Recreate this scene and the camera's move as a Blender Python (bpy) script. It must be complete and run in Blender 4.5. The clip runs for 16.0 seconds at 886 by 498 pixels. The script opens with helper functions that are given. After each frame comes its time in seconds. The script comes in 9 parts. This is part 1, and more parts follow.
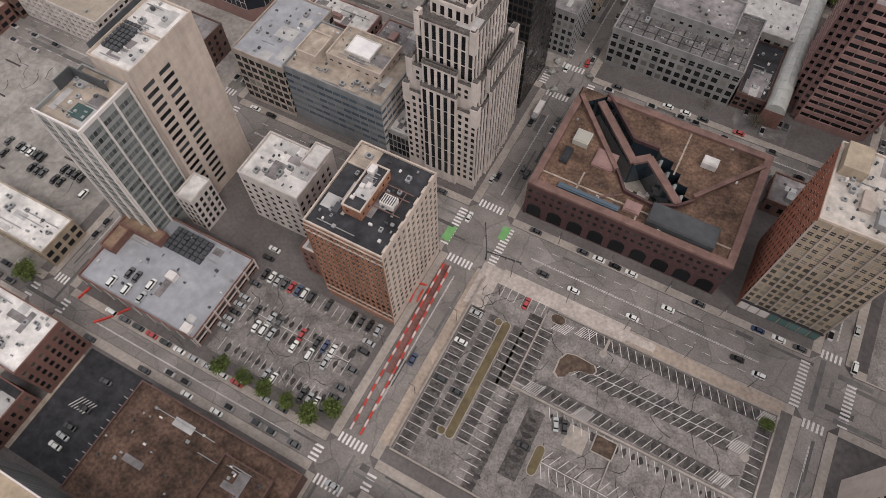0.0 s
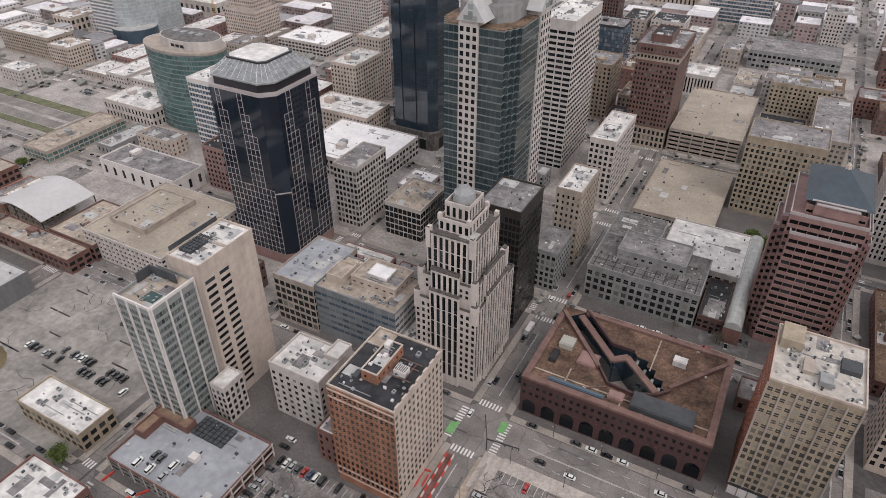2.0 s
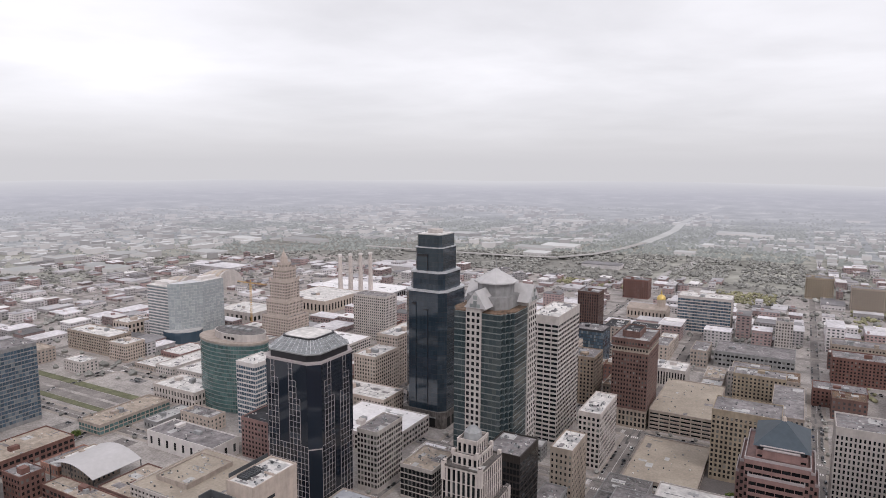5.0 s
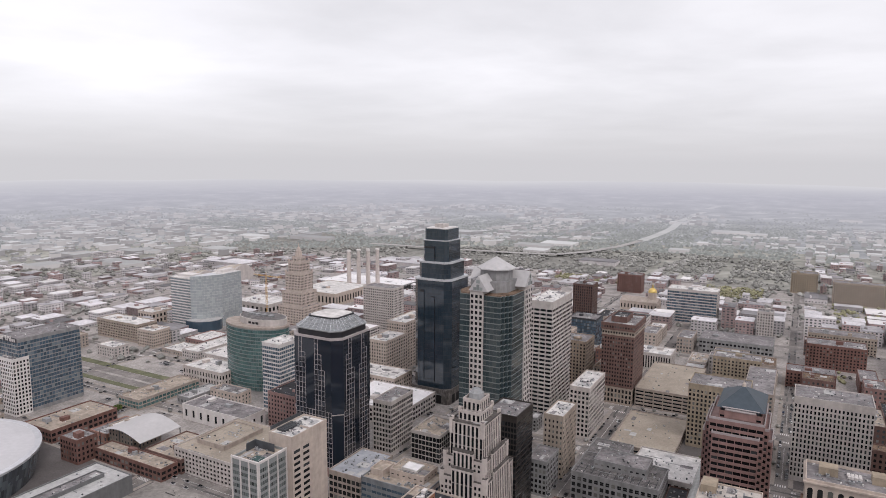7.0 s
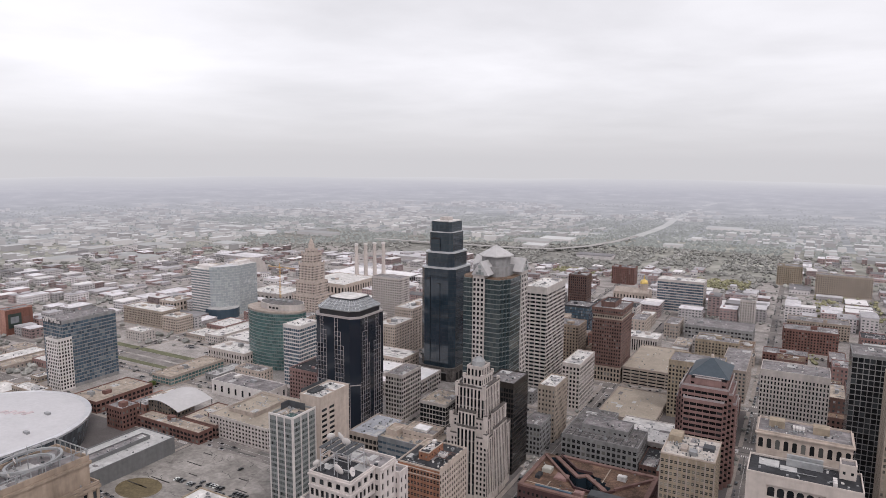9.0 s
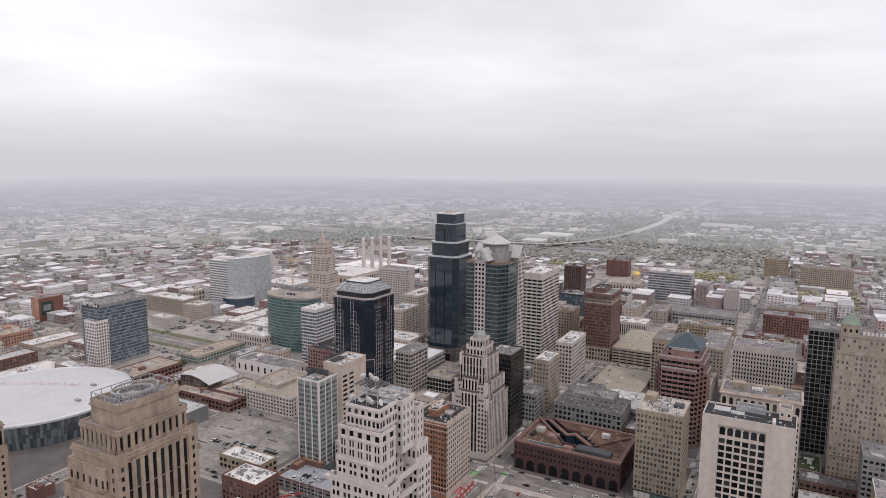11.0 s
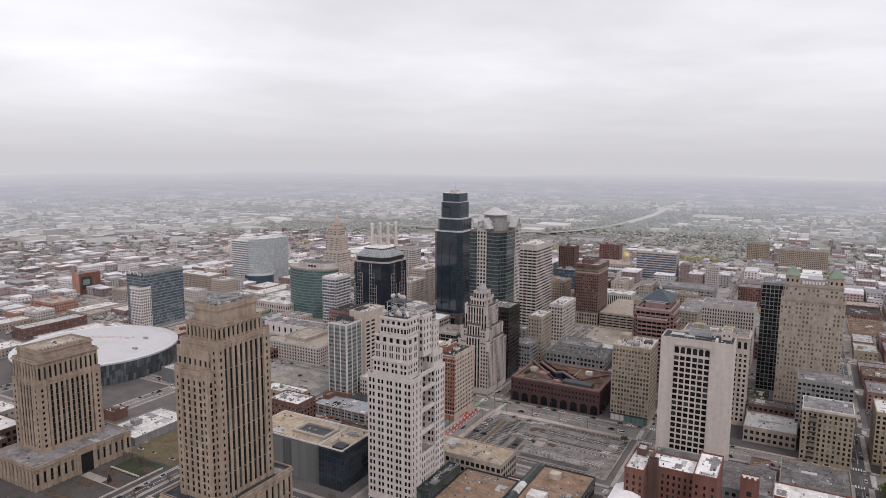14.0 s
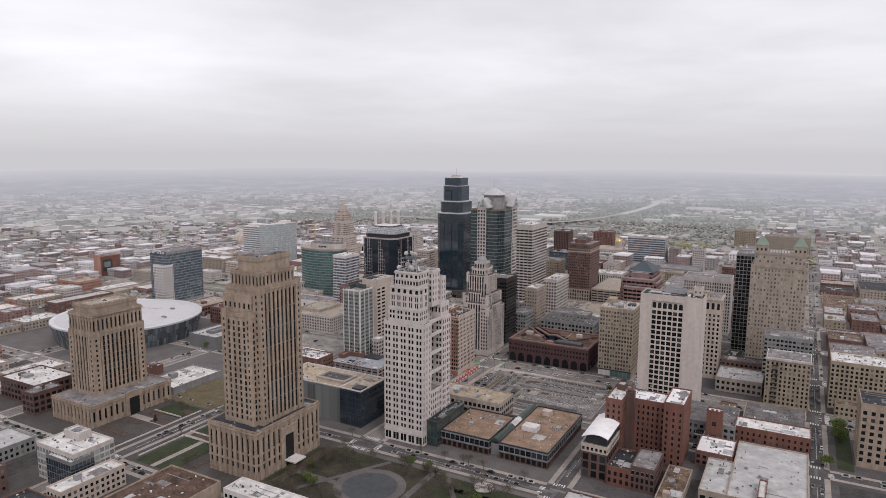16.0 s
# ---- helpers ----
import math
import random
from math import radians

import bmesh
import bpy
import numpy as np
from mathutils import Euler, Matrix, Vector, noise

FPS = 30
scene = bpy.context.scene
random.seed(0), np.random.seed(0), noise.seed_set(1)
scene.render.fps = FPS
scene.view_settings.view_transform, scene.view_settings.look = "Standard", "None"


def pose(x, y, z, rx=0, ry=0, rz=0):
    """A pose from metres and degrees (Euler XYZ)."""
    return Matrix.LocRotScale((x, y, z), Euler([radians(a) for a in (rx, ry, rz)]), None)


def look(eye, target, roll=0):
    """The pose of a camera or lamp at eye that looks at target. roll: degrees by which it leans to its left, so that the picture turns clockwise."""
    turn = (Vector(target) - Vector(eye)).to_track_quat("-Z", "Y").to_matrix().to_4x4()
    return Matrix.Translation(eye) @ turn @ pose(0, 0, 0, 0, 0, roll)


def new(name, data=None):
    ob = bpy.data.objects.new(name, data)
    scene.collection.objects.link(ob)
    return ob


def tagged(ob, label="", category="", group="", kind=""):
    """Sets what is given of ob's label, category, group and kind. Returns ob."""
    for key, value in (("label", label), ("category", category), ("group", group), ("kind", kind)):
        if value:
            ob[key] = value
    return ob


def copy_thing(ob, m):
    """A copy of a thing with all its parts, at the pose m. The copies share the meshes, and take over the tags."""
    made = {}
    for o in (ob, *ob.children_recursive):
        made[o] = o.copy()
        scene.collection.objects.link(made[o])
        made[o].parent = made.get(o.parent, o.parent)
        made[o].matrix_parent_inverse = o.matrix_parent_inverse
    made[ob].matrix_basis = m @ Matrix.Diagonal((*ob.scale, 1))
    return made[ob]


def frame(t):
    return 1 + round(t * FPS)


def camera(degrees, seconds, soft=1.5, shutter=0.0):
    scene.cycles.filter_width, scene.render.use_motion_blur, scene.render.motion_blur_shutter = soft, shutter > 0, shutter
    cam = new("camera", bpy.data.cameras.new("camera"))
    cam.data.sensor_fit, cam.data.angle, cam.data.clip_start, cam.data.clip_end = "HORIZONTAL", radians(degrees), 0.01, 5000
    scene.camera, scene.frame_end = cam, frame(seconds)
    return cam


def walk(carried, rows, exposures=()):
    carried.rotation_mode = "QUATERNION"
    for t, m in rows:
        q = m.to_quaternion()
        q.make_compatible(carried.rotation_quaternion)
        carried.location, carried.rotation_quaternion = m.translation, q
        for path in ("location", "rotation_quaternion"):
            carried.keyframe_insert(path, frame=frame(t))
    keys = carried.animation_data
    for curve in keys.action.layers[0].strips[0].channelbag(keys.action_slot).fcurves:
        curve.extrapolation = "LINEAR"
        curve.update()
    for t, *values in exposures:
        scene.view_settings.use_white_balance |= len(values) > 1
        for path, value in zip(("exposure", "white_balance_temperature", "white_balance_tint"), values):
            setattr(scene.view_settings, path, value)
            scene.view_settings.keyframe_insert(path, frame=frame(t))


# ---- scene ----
cam = camera(67.8, 16.0, soft=0.9)
METRES, EYE, TILT, LEAN, TURN = 463.0, 218.0, 0.0, 0.0, 29.1
ROWS = [
    (0.0, 0.0, 0.0, 0.0, -0.88, -61.56, 0.48),
    (0.5, -0.0012, -0.0316, -0.0005, -0.79, -55.19, 0.41),
    (1.0, -0.0032, -0.0636, -0.001, -0.75, -48.51, 0.28),
    (1.5, -0.0035, -0.0937, -0.0011, -0.64, -41.8, 0.29),
    (2.0, -0.0058, -0.1234, -0.0009, -0.58, -34.97, 0.15),
    (2.5, -0.0083, -0.1525, -0.0009, -0.54, -28.07, 0.04),
    (3.0, -0.0107, -0.1816, -0.0009, -0.53, -21.15, -0.05),
    (3.5, -0.013, -0.2097, -0.0007, -0.5, -14.57, -0.13),
    (4.0, -0.0154, -0.2381, -0.0004, -0.46, -8.91, -0.2),
    (4.2, -0.0164, -0.2499, -0.0003, -0.45, -7.79, -0.22),
    (6.5, -0.028, -0.3891, 0.0014, -0.32, -7.52, -0.34),
    (7.0, -0.0303, -0.4195, 0.002, -0.31, -7.58, -0.34),
    (7.5, -0.0327, -0.45, 0.0028, -0.3, -7.66, -0.35),
    (8.0, -0.0352, -0.4811, 0.0032, -0.29, -7.7, -0.36),
    (8.5, -0.037, -0.5122, 0.0039, -0.26, -7.76, -0.37),
    (9.0, -0.0397, -0.5438, 0.0047, -0.26, -7.81, -0.37),
    (11.5, -0.0505, -0.7018, -0.0002, -0.19, -7.91, -0.32),
    (12.0, -0.0532, -0.7315, -0.0087, -0.19, -7.89, -0.32),
    (12.5, -0.0558, -0.762, -0.0173, -0.19, -7.9, -0.31),
    (13.0, -0.0584, -0.7939, -0.0257, -0.19, -7.93, -0.31),
    (13.5, -0.0606, -0.8266, -0.0313, -0.2, -7.99, -0.3),
    (14.0, -0.0629, -0.8607, -0.0328, -0.2, -8.01, -0.31),
    (14.5, -0.0658, -0.8929, -0.0399, -0.22, -8.02, -0.3),
    (15.0, -0.0689, -0.9246, -0.048, -0.26, -8.05, -0.27),
    (15.5, -0.0719, -0.9569, -0.0557, -0.32, -8.11, -0.27),
    (16.0, -0.0751, -0.9891, -0.0635, -0.39, -8.17, -0.26),
]
walk(cam, [(t, pose(0, 0, EYE, TILT, LEAN, TURN) @ pose(METRES * x, METRES * y, METRES * z, 90 + pitch, roll, yaw)) for t, x, y, z, yaw, pitch, roll in ROWS],
     exposures=[(0.0, 0.2, 6800, 12), (2.0, 0.25, 6540, 11), (3.5, 0.15, 6440, 13), (9.0, 0.13, 6470, 13), (12.0, 0.11, 6470, 13), (16.0, 0.05, 6470, 13)])

# ---- light ----
world = bpy.data.worlds.new("overcast_sky")
scene.world = world
world.use_nodes = True
wn, wl = world.node_tree.nodes, world.node_tree.links
wn.clear()


def wnode(kind, **values):
    n = wn.new(kind)
    for key, value in values.items():
        n.inputs[key].default_value = value
    return n


def wmath(op, a, b=None, clamp=False):
    n = wn.new("ShaderNodeMath")
    n.operation, n.use_clamp = op, clamp
    for i, v in enumerate((a, b)):
        if v is None:
            continue
        if isinstance(v, (int, float)):
            n.inputs[i].default_value = v
        else:
            wl.new(v, n.inputs[i])
    return n.outputs[0]


SUN_HEIGHT, SUN_TURN = 47.0, 125.0
sky = wn.new("ShaderNodeTexSky")
sky.sky_type, sky.sun_disc = "NISHITA", False
sky.sun_elevation, sky.sun_rotation = radians(SUN_HEIGHT), radians(SUN_TURN)
coords = wn.new("ShaderNodeTexCoord")
split = wn.new("ShaderNodeSeparateXYZ")
wl.new(coords.outputs["Generated"], split.inputs[0])
up = wmath("MAXIMUM", split.outputs[2], 0.0)
spread = wmath("ADD", up, 0.10)
flat = wn.new("ShaderNodeCombineXYZ")
wl.new(wmath("DIVIDE", split.outputs[0], spread), flat.inputs[0])
wl.new(wmath("DIVIDE", split.outputs[1], spread), flat.inputs[1])
cloud = wnode("ShaderNodeTexNoise", Scale=0.55, Detail=7.0, Roughness=0.52, Distortion=0.15)
wl.new(flat.outputs[0], cloud.inputs["Vector"])
big = wnode("ShaderNodeTexNoise", Scale=0.16, Detail=3.0, Roughness=0.5)
wl.new(flat.outputs[0], big.inputs["Vector"])
cover = wmath("ADD", wmath("MULTIPLY", cloud.outputs["Fac"], 0.55), wmath("MULTIPLY", big.outputs["Fac"], 0.55))
shade = wmath("MULTIPLY_ADD", cover, 1.22)
shade.node.inputs[2].default_value = 0.225
# towards the horizon the cloud deck thins into an even grey
rise = wmath("MULTIPLY", up, 7.5, True)
level = wn.new("ShaderNodeMix")
level.inputs["A"].default_value = 0.615
wl.new(rise, level.inputs["Factor"])
wl.new(shade, level.inputs["B"])
tone = wn.new("ShaderNodeCombineColor")
wl.new(level.outputs["Result"], tone.inputs[0])
wl.new(wmath("MULTIPLY", level.outputs["Result"], 0.998), tone.inputs[1])
wl.new(wmath("MULTIPLY", level.outputs["Result"], 1.026), tone.inputs[2])
deck = wnode("ShaderNodeBackground", Strength=0.98)
wl.new(tone.outputs[0], deck.inputs["Color"])
clear = wnode("ShaderNodeBackground", Strength=0.08)
wl.new(sky.outputs[0], clear.inputs["Color"])
both = wnode("ShaderNodeMixShader", Fac=0.94)
wl.new(clear.outputs[0], both.inputs[1])
wl.new(deck.outputs[0], both.inputs[2])
wout = wn.new("ShaderNodeOutputWorld")
wl.new(both.outputs[0], wout.inputs[0])

sun = new("sun", bpy.data.lights.new("sun", "SUN"))
sun.data.energy, sun.data.angle, sun.data.color = 1.05, radians(20), (1.0, 0.96, 0.9)
sun.matrix_world = look((480, -270, 640), (0, 60, 0))


# ---- materials ----
def mat(name, colour, rough=0.85, grain=0.35, stain=0.03, amount=0.25, metal=0.0, streak=False, islands=0.0, bump=0.2, spec=0.3, crack=0.0, crack_depth=0.5):
    """A weathered surface: fine grain, broad stains and, on walls, streaks that run down."""
    m = bpy.data.materials.new(name)
    m.use_nodes = True
    n, l = m.node_tree.nodes, m.node_tree.links
    p = n["Principled BSDF"]
    p.inputs["Roughness"].default_value, p.inputs["Metallic"].default_value = rough, metal
    p.inputs["Specular IOR Level"].default_value = spec
    tc = n.new("ShaderNodeNewGeometry")
    fine = n.new("ShaderNodeTexNoise")
    fine.inputs["Scale"].default_value, fine.inputs["Detail"].default_value = grain, 5.0
    l.new(tc.outputs["Position"], fine.inputs["Vector"])
    broad = n.new("ShaderNodeTexNoise")
    broad.inputs["Scale"].default_value, broad.inputs["Detail"].default_value = stain, 6.0
    broad.inputs["Roughness"].default_value = 0.68
    if streak:
        squash = n.new("ShaderNodeVectorMath")
        squash.operation = "MULTIPLY"
        squash.inputs[1].default_value = (6.0, 6.0, 0.8)
        l.new(tc.outputs["Position"], squash.inputs[0])
        l.new(squash.outputs[0], broad.inputs["Vector"])
    else:
        l.new(tc.outputs["Position"], broad.inputs["Vector"])

    def swing(source, low, high):
        r = n.new("ShaderNodeMapRange")
        r.inputs["From Min"].default_value, r.inputs["From Max"].default_value = 0.3, 0.7
        r.inputs["To Min"].default_value, r.inputs["To Max"].default_value = low, high
        l.new(source, r.inputs["Value"])
        return r.outputs[0]

    mul = n.new("ShaderNodeMath")
    mul.operation = "MULTIPLY"
    l.new(swing(fine.outputs["Fac"], 1 - amount * 0.55, 1 + amount * 0.55), mul.inputs[0])
    l.new(swing(broad.outputs["Fac"], 1 - amount, 1 + amount * 0.8), mul.inputs[1])
    value = mul.outputs[0]
    if crack:
        # a net of dark cracks, broken up by the broad stains, and slabs of slightly different age
        warp = n.new("ShaderNodeTexNoise")
        warp.inputs["Scale"].default_value, warp.inputs["Detail"].default_value = crack * 2.5, 3.0
        l.new(tc.outputs["Position"], warp.inputs["Vector"])
        bent = n.new("ShaderNodeVectorMath")
        bent.operation = "MULTIPLY_ADD"
        bent.inputs[1].default_value = (2.2, 2.2, 2.2)
        l.new(warp.outputs["Color"], bent.inputs[0])
        l.new(tc.outputs["Position"], bent.inputs[2])
        for feature, key in (("DISTANCE_TO_EDGE", "Distance"), ("F1", "Color")):
            net = n.new("ShaderNodeTexVoronoi")
            net.voronoi_dimensions, net.feature = "2D", feature
            net.inputs["Scale"].default_value = crack
            l.new(bent.outputs[0], net.inputs["Vector"])
            line = n.new("ShaderNodeMapRange")
            if key == "Distance":
                line.inputs["From Min"].default_value, line.inputs["From Max"].default_value = 0.008, 0.035
                line.inputs["To Min"].default_value, line.inputs["To Max"].default_value = 1 - crack_depth, 1.0
            else:
                line.inputs["To Min"].default_value, line.inputs["To Max"].default_value = 0.82, 1.16
            l.new(net.outputs[key], line.inputs["Value"])
            both_ = n.new("ShaderNodeMath")
            both_.operation = "MULTIPLY"
            l.new(value, both_.inputs[0])
            l.new(line.outputs[0], both_.inputs[1])
            value = both_.outputs[0]
    if islands:
        extra = n.new("ShaderNodeMath")
        extra.operation = "MULTIPLY"
        vary = n.new("ShaderNodeMapRange")
        vary.inputs["To Min"].default_value, vary.inputs["To Max"].default_value = 1 - islands, 1 + islands
        l.new(tc.outputs["Random Per Island"], vary.inputs["Value"])
        l.new(value, extra.inputs[0])
        l.new(vary.outputs[0], extra.inputs[1])
        value = extra.outputs[0]
    tint = n.new("ShaderNodeVectorMath")
    tint.operation = "SCALE"
    tint.inputs[0].default_value = (colour[0] * 1.012, colour[1] * 0.985, colour[2] * 1.012)
    l.new(value, tint.inputs["Scale"])
    l.new(tint.outputs[0], p.inputs["Base Color"])
    if bump:
        b = n.new("ShaderNodeBump")
        b.inputs["Strength"].default_value, b.inputs["Distance"].default_value = bump, 0.05
        l.new(fine.outputs["Fac"], b.inputs["Height"])
        l.new(b.outputs[0], p.inputs["Normal"])
    return m


def glazing(name, colour, light=(0.35, 0.36, 0.36), share=0.25, rough=0.08, spec=0.5, low=0.6):
    """Window glass: dark rooms behind, some with pale blinds drawn. Varied from pane to pane."""
    m = bpy.data.materials.new(name)
    m.use_nodes = True
    n, l = m.node_tree.nodes, m.node_tree.links
    p = n["Principled BSDF"]
    p.inputs["Roughness"].default_value = rough
    p.inputs["Specular IOR Level"].default_value = spec
    geo, info = n.new("ShaderNodeNewGeometry"), n.new("ShaderNodeObjectInfo")
    add = n.new("ShaderNodeMath")
    add.operation = "ADD"
    l.new(geo.outputs["Random Per Island"], add.inputs[0])
    l.new(info.outputs["Random"], add.inputs[1])
    frac = n.new("ShaderNodeMath")
    frac.operation = "FRACT"
    l.new(add.outputs[0], frac.inputs[0])
    ramp = n.new("ShaderNodeValToRGB")
    ramp.color_ramp.elements[0].position, ramp.color_ramp.elements[0].color = 0.0, (*[c * low for c in colour], 1)
    ramp.color_ramp.elements[1].position, ramp.color_ramp.elements[1].color = 1.0, (*light, 1)
    e = ramp.color_ramp.elements.new(1.0 - share)
    e.color = (*colour, 1)
    e2 = ramp.color_ramp.elements.new(min(0.99, 1.0 - share * 0.5))
    e2.color = (*[0.5 * a + 0.5 * b for a, b in zip(colour, light)], 1)
    l.new(frac.outputs[0], ramp.inputs[0])
    l.new(ramp.outputs[0], p.inputs["Base Color"])
    return m


orange_brick = mat("orange_brick", (0.285, 0.14, 0.088), amount=0.3, grain=1.5, streak=True)
red_brick = mat("red_brick", (0.165, 0.09, 0.075), amount=0.3, grain=1.5, streak=True)
dark_brick = mat("dark_brick", (0.11, 0.068, 0.058), amount=0.3, grain=1.5, streak=True)
granite = mat("red_granite", (0.076, 0.041, 0.041), amount=0.22, grain=0.9, streak=True, rough=0.6)
pink_stone = mat("pink_stone", (0.25, 0.158, 0.143), amount=0.2, streak=True, rough=0.6)
cream = mat("cream_stone", (0.45, 0.388, 0.333), amount=0.18, streak=True)
white_stone = mat("white_stone", (0.49, 0.445, 0.41), amount=0.2, streak=True)
oak_white = mat("white_terracotta", (0.53, 0.49, 0.462), amount=0.15, streak=True)
tan_stone = mat("tan_limestone", (0.305, 0.243, 0.187), amount=0.3, streak=True)
ochre_stone = mat("ochre_brick", (0.305, 0.255, 0.19), amount=0.25, streak=True)
buff = mat("buff_brick", (0.335, 0.285, 0.235), amount=0.22, streak=True)
beige_conc = mat("beige_concrete", (0.34, 0.295, 0.256), amount=0.22, streak=True)
grey_conc = mat("grey_concrete", (0.235, 0.235, 0.232), amount=0.25, streak=True)
pale_conc = mat("pale_concrete", (0.46, 0.428, 0.40), amount=0.18, streak=True)
white_panel = mat("white_panel", (0.60, 0.575, 0.55), amount=0.12, streak=True, rough=0.6)
black_stone = mat("black_cladding", (0.018, 0.018, 0.021), amount=0.3, rough=0.3, spec=0.5)
dark_steel = mat("dark_steel", (0.045, 0.045, 0.05), amount=0.25, rough=0.5, metal=0.3)
bronze = mat("bronze_cladding", (0.035, 0.03, 0.027), amount=0.25, rough=0.4)
pale_metal = mat("pale_metal", (0.55, 0.56, 0.57), amount=0.15, rough=0.4, metal=0.4)
copper = mat("green_copper", (0.20, 0.255, 0.20), amount=0.2, rough=0.7)
slate_blue = mat("blue_green_slate", (0.05, 0.066, 0.08), amount=0.2, rough=0.55)
tar = mat("black_tar", (0.035, 0.036, 0.04), amount=0.6, stain=0.12, rough=0.8)
gravel = mat("grey_gravel", (0.205, 0.193, 0.193), amount=0.5, stain=0.09)
tan_shell = mat("tan_shell", (0.42, 0.36, 0.29), amount=0.15, rough=0.5)
tan_gravel = mat("tan_gravel", (0.335, 0.288, 0.236), amount=0.38, stain=0.12)
deck_concrete = mat("deck_concrete", (0.33, 0.29, 0.236), amount=0.22, stain=0.05, grain=0.6)
canopy_fabric = mat("grey_white_fabric", (0.46, 0.455, 0.45), amount=0.08, stain=0.05, bump=0)
mall_roof = mat("brown_membrane", (0.235, 0.162, 0.112), amount=0.4, stain=0.12, grain=0.6)
brown_gravel = mat("brown_gravel", (0.15, 0.102, 0.07), amount=0.75, stain=0.14, grain=0.9)
dark_ballast = mat("dark_ballast", (0.092, 0.058, 0.042), amount=0.75, stain=0.14, grain=0.9)
membrane = mat("white_membrane", (0.58, 0.57, 0.545), amount=0.32, stain=0.1)
blue_deck = mat("grey_blue_deck", (0.30, 0.315, 0.335), amount=0.2, stain=0.08)
asphalt = mat("worn_asphalt", (0.208, 0.193, 0.18), amount=0.32, stain=0.07, grain=1.6, crack=0.09, crack_depth=0.22)
lot_asphalt = mat("patched_asphalt", (0.19, 0.177, 0.167), amount=0.5, stain=0.12, grain=1.6, crack=0.2, crack_depth=0.22)
fresh_asphalt = mat("dark_asphalt", (0.055, 0.052, 0.05), amount=0.4, stain=0.2, grain=0.6)
concrete = mat("pavement_concrete", (0.305, 0.276, 0.245), amount=0.25, stain=0.08, grain=0.8)
plaza = mat("plaza_concrete", (0.12, 0.11, 0.106), amount=0.25, stain=0.06, grain=0.8)
verge = mat("verge_grass", (0.125, 0.13, 0.075), amount=0.4, stain=0.08, grain=0.6)
south_pavement = mat("grey_brown_pavement", (0.075, 0.068, 0.064), amount=0.3, stain=0.06, grain=0.8)
grass = mat("lawn", (0.034, 0.045, 0.02), amount=0.4, stain=0.08, grain=0.6)
dry_grass = mat("dry_grass", (0.125, 0.1, 0.055), amount=0.35, stain=0.1, grain=0.6)
paint_white = mat("road_paint", (0.62, 0.61, 0.59), amount=0.25, grain=0.9, bump=0)
paint_green = mat("green_paint", (0.16, 0.36, 0.14), amount=0.2, bump=0)
paint_red = mat("red_plastic", (0.5, 0.06, 0.045), amount=0.15, bump=0, rough=0.5)
paint_salmon = mat("faded_white_plastic", (0.6, 0.5, 0.47), amount=0.15, bump=0, rough=0.5)
machine = mat("grey_machinery", (0.30, 0.31, 0.31), amount=0.3, rough=0.6, metal=0.2)
dark_machine = mat("dark_machinery", (0.06, 0.065, 0.07), amount=0.3, rough=0.6)
rubber = mat("rubber", (0.02, 0.02, 0.02), amount=0.1, bump=0)
bark = mat("bark", (0.10, 0.075, 0.055), amount=0.3)
foliage = mat("spring_foliage", (0.085, 0.115, 0.03), amount=0.4, islands=0.5, stain=0.3, bump=0)
budding = mat("budding_twigs", (0.095, 0.083, 0.06), amount=0.4, islands=0.4, stain=0.3, bump=0)
# far town and woods: distance haze put into these paler base colours
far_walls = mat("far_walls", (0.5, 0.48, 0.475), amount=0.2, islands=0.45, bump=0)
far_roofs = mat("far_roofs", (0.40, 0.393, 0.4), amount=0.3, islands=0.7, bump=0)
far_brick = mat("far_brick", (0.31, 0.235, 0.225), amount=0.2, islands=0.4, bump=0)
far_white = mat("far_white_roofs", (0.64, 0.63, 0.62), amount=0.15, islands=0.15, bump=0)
undergrowth = mat("undergrowth", (0.215, 0.212, 0.19), amount=0.5, stain=0.03, grain=0.15)
spring_grove = mat("spring_grove", (0.23, 0.225, 0.135), amount=0.4, islands=0.35, bump=0)
dark_street = mat("newer_asphalt", (0.085, 0.078, 0.078), amount=0.35, stain=0.06, grain=0.5)
crane_yellow = mat("crane_yellow", (0.55, 0.34, 0.10), amount=0.15, bump=0, rough=0.5)
faded_pink = mat("faded_pink_paint", (0.5, 0.43, 0.435), amount=0.3, stain=0.2, bump=0)
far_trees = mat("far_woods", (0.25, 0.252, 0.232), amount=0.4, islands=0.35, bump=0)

room_glass = glazing("room_glass", (0.016, 0.017, 0.019), (0.22, 0.215, 0.20), share=0.2, spec=0.25)
# pale tones: mirrored sky and haze put into the glass colour
town_glass = glazing("town_glass", (0.075, 0.08, 0.087), (0.3, 0.3, 0.295), share=0.35, rough=0.1, spec=0.8)
dark_glass = glazing("dark_glass", (0.012, 0.014, 0.017), (0.05, 0.055, 0.06), share=0.2, rough=0.05, spec=0.28)
tower_glass = glazing("black_tower_glass", (0.014, 0.0195, 0.03), (0.035, 0.042, 0.055), share=0.3, rough=0.05, spec=0.6)
slab_glass = glazing("grey_office_glass", (0.15, 0.168, 0.168), (0.02, 0.024, 0.026), share=0.34, rough=0.08, spec=0.5)
# reflected sky is put into these two glasses as a pale base
hq_glass = glazing("pale_office_glass", (0.19, 0.215, 0.235), (0.27, 0.295, 0.31), share=0.3, rough=0.06, spec=0.8, low=0.9)
mirror_glass = glazing("mirror_glass", (0.33, 0.355, 0.37), (0.40, 0.425, 0.435), share=0.4, rough=0.04, spec=1.0, low=0.93)
